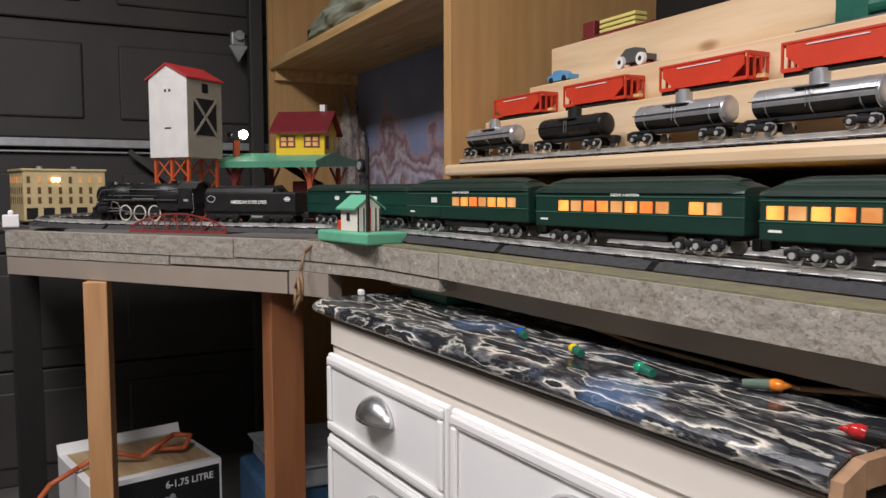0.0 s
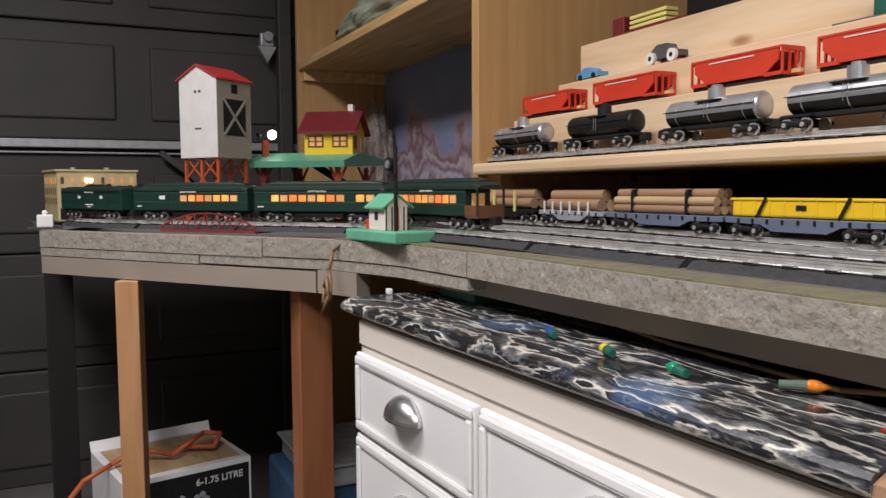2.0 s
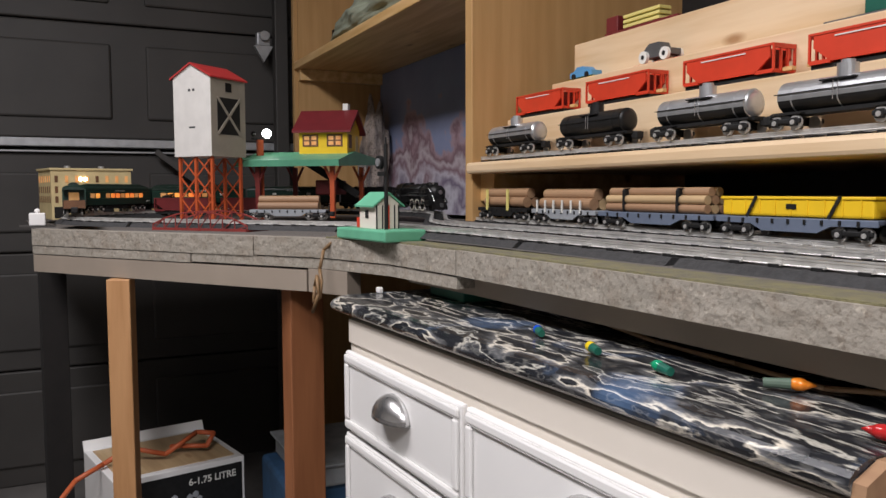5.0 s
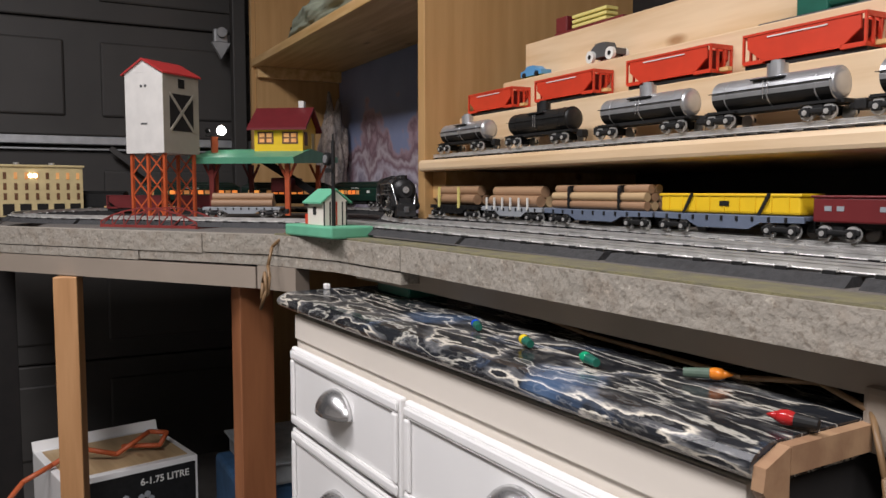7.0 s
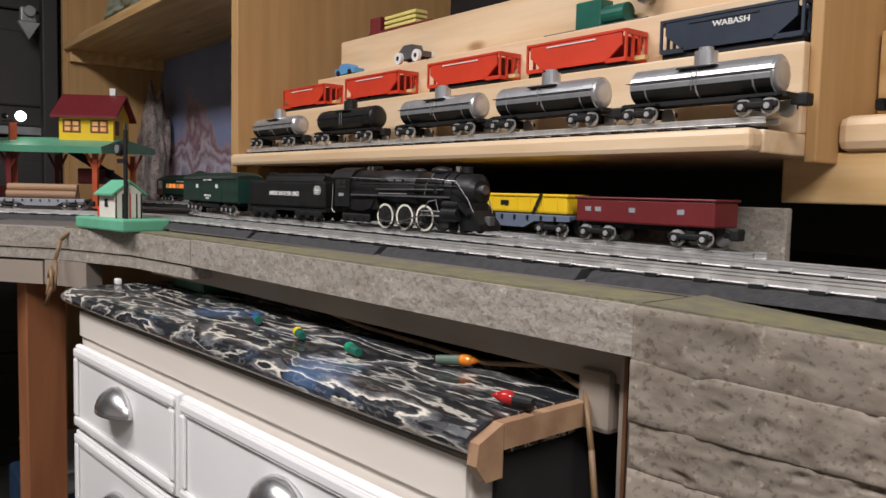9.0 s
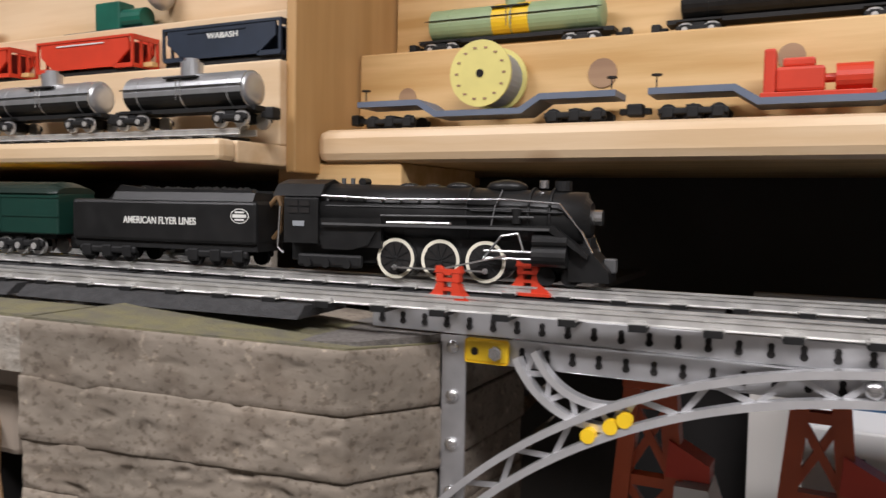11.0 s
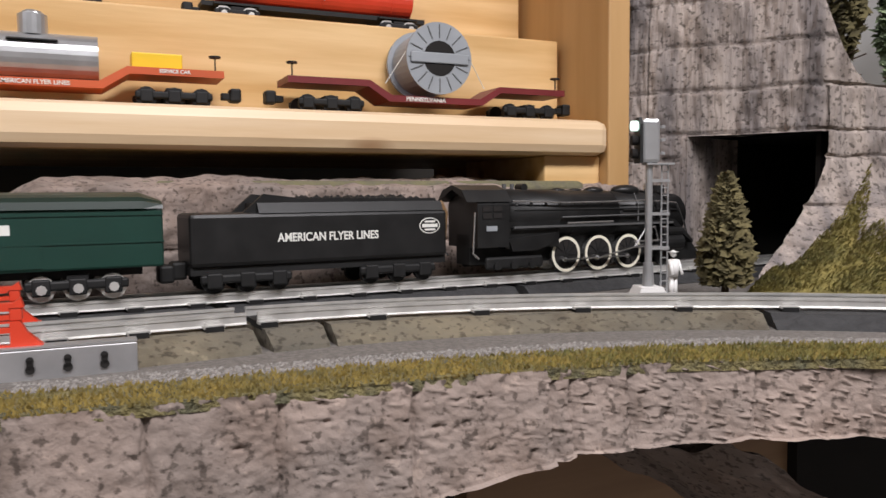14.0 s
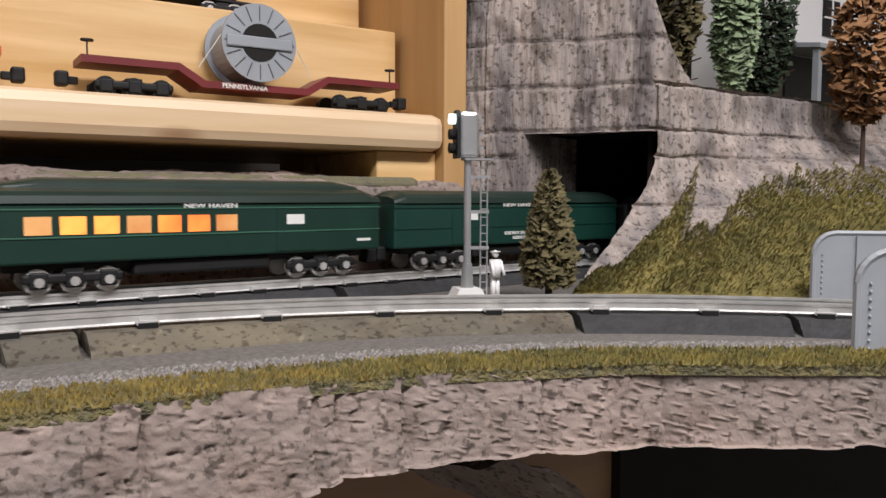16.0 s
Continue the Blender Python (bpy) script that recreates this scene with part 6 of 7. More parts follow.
for x in (-0.15, 0.13):
    for y in (-0.15, 0.055):
        lg = box(BM(), x - 0.006, x + 0.006, y - 0.006, y + 0.006, 0, 0.140)
        beam(lg, (x, y, 0.09), (x, y + 0.025, 0.142), 0.006)
        beam(lg, (x, y, 0.09), (x, y - 0.025, 0.142), 0.006)
        part("leg", lg, "truss" if y < 0 else "orange", stn)
part("stair", beam(BM(), (0.0, -0.06, 0.15), (-0.02, 0.08, 0.06), 0.02, 0.008), "soot", stn)
part("loader", box(BM(), -0.08, 0.05, -0.02, 0.03, 0.06, 0.10, 0.004), "maroon", stn)

# lamp post beside the canopy
lp = thing("lattice_lamp", "orange lattice lamp post with a glowing white globe", "model lamp", pose(-2.08, 0.50, ZB))
part("post", box(BM(), -0.008, 0.008, -0.008, 0.008, 0, 0.215), "orange", lp)
part("arm", box(BM(), -0.005, 0.005, -0.022, 0.022, 0.215, 0.220), "soot", lp)
part("globe", ball(BM(), (0.004, 0.018, 0.232), 0.0125, 2), "bulbwhite", lp, "bright white glowing globe", smooth=True)
part("globe", ball(BM(), (0.004, -0.018, 0.230), 0.007, 2), "soot", lp, "unlit dark globe", smooth=True)

# hotel with lit windows
ht = thing("hotel_building", "cream four-storey model hotel with lit upper windows", "model building", pose(-2.42, 0.07, ZB, 0, 0, 12))
HX, HY, HZ = 0.085, 0.105, 0.135
part("wall", box(BM(), -HX, HX, -HY, HY, 0, HZ, 0.001), "hotel", ht)
part("cornice", box(BM(), -HX - 0.004, HX + 0.004, -HY - 0.004, HY + 0.004, HZ, HZ + 0.006, 0.001), "hotel", ht)
for row, z in enumerate((0.046, 0.073, 0.102)):
    for k in range(8):
        y = -HY + 0.013 + k * 0.0262
        part("window", box(BM(), HX - 0.001, HX + 0.0012, y - 0.004, y + 0.004, z, z + 0.018), "lit_pale" if row == 2 and k % 4 else "brown", ht)
    for k in range(6):
        x = -HX + 0.015 + k * 0.0275
        part("window", box(BM(), x - 0.004, x + 0.004, -HY - 0.0012, -HY + 0.001, z, z + 0.018), "lit_pale" if row == 2 else "brown", ht)
for k in range(5):
    y = -HY + 0.02 + k * 0.042
    part("shop_front", box(BM(), HX - 0.001, HX + 0.001, y - 0.014, y + 0.014, 0.004, 0.035), "dark", ht)
for y in (-0.03, -0.018):
    part("lamp", ball(BM(), (HX + 0.001, y, 0.111), 0.006, 1), "bulbwarm", ht)
for y in (-0.05, 0.04):
    part("roof_tank", cyl(BM(), (0.02, y, HZ + 0.006), (0.02, y, HZ + 0.014), 0.008, 12), "silver", ht)
wp = thing("white_lamp_base", "small white plastic box with a knob at the bench corner", "switch box", pose(-1.86, -0.035, ZB))
part("body", box(BM(), -0.016, 0.016, -0.016, 0.016, 0.003, 0.030, 0.002), "whitep", wp)
part("knob", ball(BM(), (0, 0, 0.034), 0.006, 2), "whitep", wp)
part("tray", box(BM(), -0.035, 0.035, -0.035, 0.035, 0, 0.003), "garage", wp)

# red hoppers and a log car parked inside the loop
for i, (x, y, rz) in enumerate(((-2.30, 0.33, 60), (-2.20, 0.50, 60))):
    rb = hopper("maroon", "dull red hopper car parked inside the loop")
    rb.matrix_world = pose(x, y, ZB + 0.012, 0, 0, rz)
fl = flat_base("log_car", "flat car with white stakes and pale logs inside the loop", 0.19, "grey")
logs(fl, 0.0, ((-0.009, 0.034), (0.009, 0.034), (0, 0.050)), 0.009, 0.15, "log_pale")
fl.matrix_world = pose(-1.85, 0.52, ZB + 0.006, 0, 0, 60)
bx = thing("box_car", "black box car parked by the hotel", "train car", pose(-2.38, 0.24, ZB + 0.008, 0, 0, 60))
part("body", box(BM(), -0.07, 0.07, -0.02, 0.02, 0.016, 0.055, 0.002), "soot", bx)
part("roof", prism(BM(), [(-0.021, 0.055), (0.021, 0.055), (0, 0.062)], "x", -0.071, 0.071), "soot", bx)
bogie(bx, -0.045)
bogie(bx, 0.045)

# ---- girder bridge across the gap ----
gb = thing("girder_bridge", "toy metal girder bridge with perforated strips and curved braces", "model bridge")
GY = 0.652
HOLE = cyl(BM(), (0, -0.0006, 0), (0, 0.0006, 0), 0.0022, 12)
cyl(HOLE, (0, -0.0006, 0.0045), (0, 0.0006, 0.0045), 0.0018, 10)
box(HOLE, -0.0015, 0.0015, -0.0006, 0.0006, 0, 0.0045)
HOLE_ME = bpy.data.meshes.new("hole")
HOLE.to_mesh(HOLE_ME)
HOLE.free()
HOLE_ME.materials.append(M["dark"])


def strip_plate(x0, x1, z0, z1, y, z_slope=0.0):
    p = part("perforated_strip", box(BM(), x0, x1, y, y + 0.0015, z0, z1, 0.0006), "girder", gb)
    n = int((x1 - x0 - 0.01) / 0.0163)
    for i in range(n + 1):
        ob = new("hole", HOLE_ME)
        ob.parent = p
        ob.matrix_basis = pose(x0 + 0.008 + i * 0.0163, y - 0.0004, (z0 + z1) / 2 - 0.002)
    return p


strip_plate(-0.006, 0.653, 0.9655, 0.9805, GY)
strip_plate(0.062, 0.582, 0.9475, 0.9645, GY + 0.002)
part("strip_flange", box(BM(), -0.006, 0.653, GY, GY + 0.010, 0.9808, 0.9818), "girder", gb)
part("strip_flange", box(BM(), 0.097, 0.550, GY - 0.004, GY + 0.008, 0.9646, 0.9654), "girder", gb)
part("deck_plate", box(BM(), 0.06, 0.60, GY + 0.012, GY + 0.17, 0.960, 0.964), "deck", gb)
for x in (0.056, 0.589):
    part("pillar", box(BM(), x - 0.009, x + 0.009, GY - 0.001, GY + 0.0005, 0.55, 0.9645), "girder", gb)
    part("pillar_flange", box(BM(), x - 0.009, x - 0.0078, GY - 0.001, GY + 0.016, 0.55, 0.960), "girder", gb)
    for z in (0.957, 0.925, 0.893, 0.861):
        part("bolt", ball(BM(), (x, GY - 0.0015, z), 0.0046, 2, (1, 0.6, 1)), "steel", gb, smooth=True)
for x0 in (0.065, 0.551):
    plate = part("fishplate", box(BM(), x0, x0 + 0.030, GY - 0.0026, GY - 0.0006, 0.9485, 0.9642, 0.002), "yellow", gb, "yellow joining plate")
    part("hole", cyl(BM(), (x0 + (0.007 if x0 < 0.3 else 0.022), GY - 0.003, 0.956), (x0 + (0.007 if x0 < 0.3 else 0.022), GY - 0.0024, 0.956), 0.0026, 12), "dark", plate)
    bx_ = x0 + (0.022 if x0 < 0.3 else 0.008)
    nut = cyl(BM(), (bx_, GY - 0.0055, 0.956), (bx_, GY - 0.0026, 0.956), 0.0048, 6)
    part("bolt", cyl(nut, (bx_, GY - 0.0075, 0.956), (bx_, GY - 0.0055, 0.956), 0.0026, 10), "steel", gb)
for x in (0.308, 0.351):
    part("bolt", ball(BM(), (x, GY - 0.001, 0.974), 0.0052, 2, (1, 0.6, 1)), "steel", gb, smooth=True)


def curved_brace(c, r0, r1, a0, a1, y, n=40):
    """Two rolled flanges with a zigzag lattice between them."""
    def at_arc(r, i, dy=0.0):
        a = radians(a0 + (a1 - a0) * i / n)
        return (c[0] + r * math.cos(a), y + dy, c[1] + r * math.sin(a))
    for r in (r0, r1):
        ring = []
        bm = BM()
        for i in range(n + 1):
            ring.append([bm.verts.new(at_arc(r + dr, i, dy)) for dr, dy in ((-0.0022, -0.004), (0.0022, -0.004), (0.0022, 0.004), (-0.0022, 0.004))])
        for a, b in zip(ring, ring[1:]):
            for k in range(4):
                bm.faces.new((a[k], a[(k + 1) % 4], b[(k + 1) % 4], b[k]))
        bm.faces.new(ring[0])
        bm.faces.new(list(reversed(ring[-1])))
        bmesh.ops.recalc_face_normals(bm, faces=bm.faces)
        part("curved_flange", bm, "chrome_strip", gb, "bright rolled flange")
    web = BM()
    span = max(2, int(n * 0.010 / (math.radians(abs(a1 - a0)) * max(r0, r1)) + 0.5))
    flip = False
    for i in range(0, n - span + 1, span):
        beam(web, at_arc(r0 if flip else r1, i, 0.002), at_arc(r1 if flip else r0, i + span, 0.002), 0.0035, 0.001)
        flip = not flip
    part("lattice_web", web, "girder", gb)


curved_brace((0.322, 0.586), 0.367, 0.382, 42, 138, GY - 0.009, 60)
curved_brace((0.156, 0.978), 0.059, 0.046, 203, 285, GY - 0.004)
curved_brace((0.500, 0.978), 0.059, 0.046, 255, 337, GY - 0.004)
for x in (0.296, 0.366):
    part("bolt", ball(BM(), (x, GY - 0.010, 0.9590), 0.005, 2, (1, 0.7, 1)), "steel", gb, smooth=True)
for x, z in ((0.150, 0.915), (0.163, 0.922), (0.171, 0.927), (0.474, 0.929), (0.484, 0.924), (0.504, 0.912)):
    part("yellow_washer", cyl(BM(), (x, GY - 0.014, z), (x, GY - 0.008, z), 0.0045, 12), "yellow", gb)


def bumper(x, y):
    """Stepped plate with two windows, a horn at each end of its top, and a foot flange."""
    b = thing("red_bumper", "bright red plastic track bumper", "track bumper", pose(x, y, rail_z(x) - 0.006), group="red bumpers")
    for s in (-1, 1):
        part("flank", prism(BM(), [(s * 0.019, 0), (s * 0.003, 0), (s * 0.003, 0.014), (s * 0.0075, 0.014), (s * 0.0105, 0.008)], "y", -0.0035, 0.0035), "red", b)
        part("post", box(BM(), min(s * 0.003, s * 0.0085), max(s * 0.003, s * 0.0085), -0.0030, 0.0030, 0.0142, 0.0205, 0.0006), "red", b)
    part("horn", prism(BM(), [(-0.0095, 0.0205), (-0.003, 0.0205), (-0.002, 0.0190), (0.002, 0.0190), (0.003, 0.0205), (0.0095, 0.0205), (0.008, 0.0250), (0.0045, 0.0226), (-0.0045, 0.0226), (-0.008, 0.0250)], "y", -0.0034, 0.0034), "red", b)
    for z in (0.0, 0.0085, 0.0148):
        part("crossbar", box(BM(), -0.003, 0.003, -0.003, 0.003, z, z + 0.0024), "red", b)
    part("foot", box(BM(), -0.0185, 0.0185, -0.006, 0.006, -0.001, 0.0012), "red", b)


for x, y in ((0.050, 0.656), (0.074, 0.742), (0.594, 0.660), (0.588, 0.742)):
    bumper(x, y)

# ---- what is seen below the girder bridge ----
low = thing("lower_shelf", "lower shelf coloured near-black for the shade under the girder bridge", "shelf", kind="structure")
# Board and back are near-black, so the shade below is in their colour.
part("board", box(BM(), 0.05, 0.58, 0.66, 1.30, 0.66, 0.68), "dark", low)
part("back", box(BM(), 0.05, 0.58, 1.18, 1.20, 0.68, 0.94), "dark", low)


def trestle(x, y):
    """A bent with two battered legs, cross braces, a cap and a stepped white foot."""
    b = thing("orange_trestle", "orange plastic trestle bent on pale feet", "model trestle", pose(x, y, 0.68), group="orange trestles")
    for s in (-1, 1):
        part("leg", beam(BM(), (s * 0.034, 0, 0.0), (s * 0.013, 0, 0.235), 0.013, 0.016), "orange", b)
    for z0, z1 in ((0.03, 0.10), (0.10, 0.16), (0.16, 0.22)):
        w0, w1 = 0.034 - 0.09 * z0, 0.034 - 0.09 * z1
        part("brace", beam(BM(), (-w0, 0.001, z0), (w1, 0.001, z1), 0.006), "orange", b)
        part("brace", beam(BM(), (w0, -0.001, z0), (-w1, -0.001, z1), 0.006), "orange", b)
        part("tie_bar", box(BM(), -w1, w1, -0.006, 0.006, z1 - 0.004, z1 + 0.004), "orange", b)
    part("cap", box(BM(), -0.020, 0.020, -0.014, 0.014, 0.232, 0.246, 0.002), "orange", b)
    part("arm", prism(BM(), [(0.014, 0.168), (0.046, 0.168), (0.046, 0.180), (0.016, 0.196)], "y", -0.012, 0.012), "red", b, "orange-red arm")
    part("foot", prism(BM(), [(0.016, 0.0), (0.064, 0.0), (0.056, 0.135), (0.046, 0.165), (0.022, 0.165)], "y", -0.020, 0.020), "whitep", b, "white stepped foot")


for x, y in ((0.155, 0.80), (0.272, 0.82), (0.41, 0.84), (0.50, 0.82)):
    trestle(x, y)
part("pale_board", box(BM(), 0.20, 0.55, 1.12, 1.135, 0.68, 0.958), "plaster", low, "pale grey board behind the trestles")
wh = thing("white_model_house", "small white model house under the bridge", "model house", pose(0.31, 0.95, 0.68))
part("wall", box(BM(), -0.05, 0.05, -0.04, 0.04, 0, 0.19, 0.002), "whitep", wh)
for z in (0.12, 0.15):
    part("window", box(BM(), -0.02, -0.004, -0.042, -0.039, z, z + 0.018), "dark", wh)
pb = thing("blue_panel_box", "long slate-blue box under the bridge", "box", pose(0.43, 1.05, 0.68))
part("body", box(BM(), -0.14, 0.14, -0.03, 0.03, 0, 0.205, 0.003), "boxblue", pb)
part("lid", box(BM(), -0.145, 0.145, -0.033, 0.033, 0.206, 0.235, 0.002), "boxblue", pb)

# ---- tunnel mountain ----
mtn = thing("tunnel_mountain", "plaster rock mountain with a dark tunnel mouth and grassy slope", "model mountain", kind="structure")
P0, P1 = Vector((1.164, 0.915)), Vector((1.276, 0.764))  # portal wall in plan
PORTAL_TOP = 1.1105
COURSES = (1.247, 1.201, 1.156, 1.1125, 1.087, 1.040)


def rock_relief(x, y, z, posts=()):
    """Streaked plaster with carved courses; positive is inward."""
    w = 0.008 * noise.noise(Vector((x * 14, y * 14, z * 6))) + 0.0045 * noise.noise(Vector((x * 55, y * 55, z * 9))) + 0.0020 * noise.noise(Vector((x * 160, y * 160, z * 60)))
    for c in COURSES:
        gap = abs(z - c - 0.002 * noise.noise(Vector((x * 25, y * 25, c))))
        if gap < 0.0022:
            w += 0.005 * (1 - gap / 0.0022)
    return w


def portal_z(u):
    """Height of the dome over the portal."""
    return float(np.interp(u, (-0.1, 0.90, 0.98, 1.06, 1.12, 1.20), (1.40, 1.40, 1.235, 1.192, 1.170, 1.152)))


bm = BM()
nu = 150
inw = Vector((0.80, 0.60))
for u0, u1, low_edge, nz in ((-0.1, 0.315, ZR - 0.01, 190), (0.315, 1.20, PORTAL_TOP, 130)):
    wall = []
    for i in range(nu + 1):
        u = u0 + (u1 - u0) * i / nu
        p = P0 + (P1 - P0) * u
        col = []
        for j in range(nz + 1):
            z = low_edge + (portal_z(u) - low_edge) * j / nz
            w = rock_relief(p.x, p.y, z) + 0.05 * max(0, z - 1.11) + 0.35 * max(0, u - 0.97) ** 1.3
            if abs(u - 0.10) < 0.006:
                w += 0.003
            col.append(bm.verts.new((p.x + inw.x * w, p.y + inw.y * w, z)))
        wall.append(col)
    for a, b in zip(wall, wall[1:]):
        for j in range(nz):
            bm.faces.new((a[j], a[j + 1], b[j + 1], b[j]))
part("portal_wall", bm, "rock", mtn, smooth=True)
jamb = P0 + (P1 - P0) * 0.312
part("portal_jamb", prism(BM(), [(jamb.x, jamb.y), (jamb.x + 0.10, jamb.y + 0.03), (jamb.x + 0.10, jamb.y + 0.05), (jamb.x - 0.005, jamb.y + 0.012)], "z", ZR - 0.01, PORTAL_TOP), "rock", mtn)
# Near-black lining and end put the tunnel's darkness into the colour.
part("tunnel_shade_lining", prism(BM(), [(0.800, ZR), (0.800, 1.112), (0.96, 1.112), (0.96, ZR), (0.97, ZR), (0.97, 1.122), (0.794, 1.122), (0.794, ZR)], "x", 1.305, 2.1), "dark", mtn)
part("tunnel_shade_end", box(BM(), 2.1, 2.12, 0.7, 1.0, ZR, 1.2), "dark", mtn)
part("dome_back", prism(BM(), [(1.20, 0.92), (1.31, 0.80), (1.34, 0.86), (1.24, 0.98)], "z", 1.115, 1.40), "rock", mtn)


# slope beside the portal: rock above, grass below; its rim sweeps out at the tunnel mouth
RIM_Z = (0.960, 0.969, 0.985, 1.022, 1.058, 1.090, 1.111, 1.17)
RIM_X = (1.115, 1.128, 1.157, 1.214, 1.260, 1.277, 1.278, 1.278)


def slope(k, z, lift=0.0):
    """A point of the slope: k along it, z its height."""
    g = (1.158 - z) / (1.158 - ZR)
    blend = smooth_bump(k, 0.0, 0.22)
    out0 = (1.278 - float(np.interp(z, RIM_Z, RIM_X))) / 0.150
    out1 = max(0.0, g - 0.15) ** 1.35 * 1.25
    out = out0 * (1 - blend) + out1 * blend
    x = 1.278 + k - out * (0.150 + 0.25 * k)
    y = 0.764 + 0.02 * k - out * (0.046 + 0.60 * k)
    w = rock_relief(x, y, z) * (0.35 if lift else 1.0)
    return (x + 0.3 * w - lift * 0.3, y + w - lift, z + lift * 0.4)


def grass_top(k):
    return float(np.interp(k, (0, 0.02, 0.045, 0.06, 0.075, 0.10, 0.13, 0.18, 0.25, 0.7), (0.974, 0.985, 1.03, 1.068, 1.02, 1.01, 1.045, 1.062, 1.07, 1.075))) + 0.014 * noise.noise(Vector((k * 60, 0, 3))) + 0.008 * noise.noise(Vector((k * 150, 5, 3)))


bm, bg = BM(), BM()
NK = 190
ks = [0.6 * (i / NK) ** 1.25 for i in range(NK + 1)]
gr = [[bm.verts.new(slope(k, 1.158 - (1.158 - ZR + 0.008) * j / 130)) for j in range(131)] for k in ks]
gg = [[bg.verts.new(slope(k, ZR - 0.006 + (grass_top(k) - ZR + 0.006) * j / 40, 0.004 + 0.003 * noise.noise(Vector((k * 90, j * 0.5, 1))) - 0.006 * (j / 40) ** 3)) for j in range(41)] for k in ks]
for grid_, mesh_ in ((gr, bm), (gg, bg)):
    for a, b in zip(grid_, grid_[1:]):
        for j in range(len(a) - 1):
            mesh_.faces.new((a[j], a[j + 1], b[j + 1], b[j]))
part("rock_slope", bm, "rock", mtn, smooth=True)
tagged(part("grass_slope", bg, "grass", mtn, "mossy olive grass slope", smooth=True), kind="stuff")
for mtl_, count_ in (("tuft_green", 14000), ("grass", 9000)):
    verts_, faces_ = [], []
    for i in range(count_):
        k = random.random() * 0.5
        x, y, z = slope(k, ZR + (grass_top(k) + 0.004 - ZR) * random.random() ** 0.9, 0.005)
        a = random.random() * 6.28
        h, w = 0.0015 + 0.003 * random.random(), 0.0009
        v0 = len(verts_)
        verts_ += [(x - w * math.cos(a), y - w * math.sin(a), z), (x + w * math.cos(a), y + w * math.sin(a), z), (x + 0.002 * math.sin(a), y - 0.0025, z + h)]
        faces_.append((v0, v0 + 1, v0 + 2))
    me_ = bpy.data.meshes.new("grass_blades")
    me_.from_pydata(verts_, [], faces_)
    me_.materials.append(M[mtl_])
    gb_ = new("grass_blades", me_)
    gb_.parent = mtn
    tagged(gb_, kind="stuff")
part("plateau", box(BM(), 1.33, 2.75, 0.775, 1.42, 1.13, 1.157), "turf", mtn)


def leafy(name, label, base, h, r, mtl, n, cone=True, bare=0.1, trunk_r=0.003):
    t = thing(name, label, "model tree", pose(*base), group="model trees")
    bm = cyl(BM(), (0, 0, 0), (0, 0, h * 0.9), trunk_r, 8, trunk_r * 0.3)
    for k in range(18):
        a, z = random.random() * 6.28, h * (bare + (0.95 - bare) * random.random())
        rr = r * (1 - (z / h)) if cone else r * 0.8
        beam(bm, (0, 0, z * 0.9), (rr * math.cos(a), rr * math.sin(a), z + 0.01), trunk_r * 0.5)
    part("trunk", bm, "bark", t)
    cr = BM()
    for k in range(n):
        a, f = random.random() * 6.28, random.random()
        z = h * (bare + (1 - bare) * f)
        lim = r * (1.02 - f) ** 0.7 * (1 - 0.35 * max(0, 0.22 - f) / 0.22) if cone else r * math.sqrt(max(0.02, 1 - (2 * f - 1) ** 2)) * (0.8 + 0.3 * noise.noise(Vector((a, f * 4, n))))
        rr = lim * (0.35 + 0.65 * math.sqrt(random.random()))
        c = Vector((rr * math.cos(a), rr * math.sin(a), z))
        s = (0.0035 + 0.003 * random.random()) * (1 if h < 0.2 else 1.6)
        d = Vector((random.uniform(-1, 1), random.uniform(-1, 1), random.uniform(-0.5, 0.8))).normalized()
        e = d.orthogonal().normalized()
        cr.faces.new([cr.verts.new(c + d * s), cr.verts.new(c + e * s * 0.6), cr.verts.new(c - d * s), cr.verts.new(c - e * s * 0.6)])
    tagged(part("crown", cr, mtl, t), kind="stuff")
    return t


leafy("small_fir", "small olive-brown model fir beside the tunnel mouth", (1.10, 0.712, ZR), 0.098, 0.026, "foliage", 2600)
leafy("leafy_tree", "pale green model tree on the plateau", (1.53, 0.87, 1.156), 0.20, 0.032, "leaf_green", 2200, False, 0.10)
leafy("leafy_tree", "olive-brown model tree behind the tunnel", (1.47, 0.93, 1.156), 0.26, 0.060, "foliage", 2600, False, 0.06)
leafy("leafy_tree", "dark green model tree behind the tunnel", (1.80, 1.02, 1.156), 0.30, 0.062, "leaf_dark", 2200, False, 0.16)
leafy("russet_tree", "russet autumn model tree on the slope", (1.56, 0.722, 1.070), 0.20, 0.050, "leaf_brown", 1000, False, 0.30)
hs2 = thing("white_model_house", "white model house with porch on the plateau", "model house", pose(2.02, 1.09, 1.158))
part("wall", box(BM(), -0.06, 0.6, 0.0, 0.2, 0.0, 0.42, 0.002), "whitep", hs2)
part("porch_roof", prism(BM(), [(-0.13, 0.122), (0.0, 0.142), (0.0, 0.150), (-0.13, 0.129)], "x", -0.16, 0.6), "grey", hs2, "grey porch roof")
part("porch_wall", box(BM(), -0.06, 0.6, -0.006, -0.001, 0, 0.138), "dgrey", hs2)
for x in (-0.15, 0.015, 0.18, 0.35):
    part("porch_post", box(BM(), x - 0.005, x + 0.005, -0.125, -0.115, 0, 0.122), "grey", hs2)
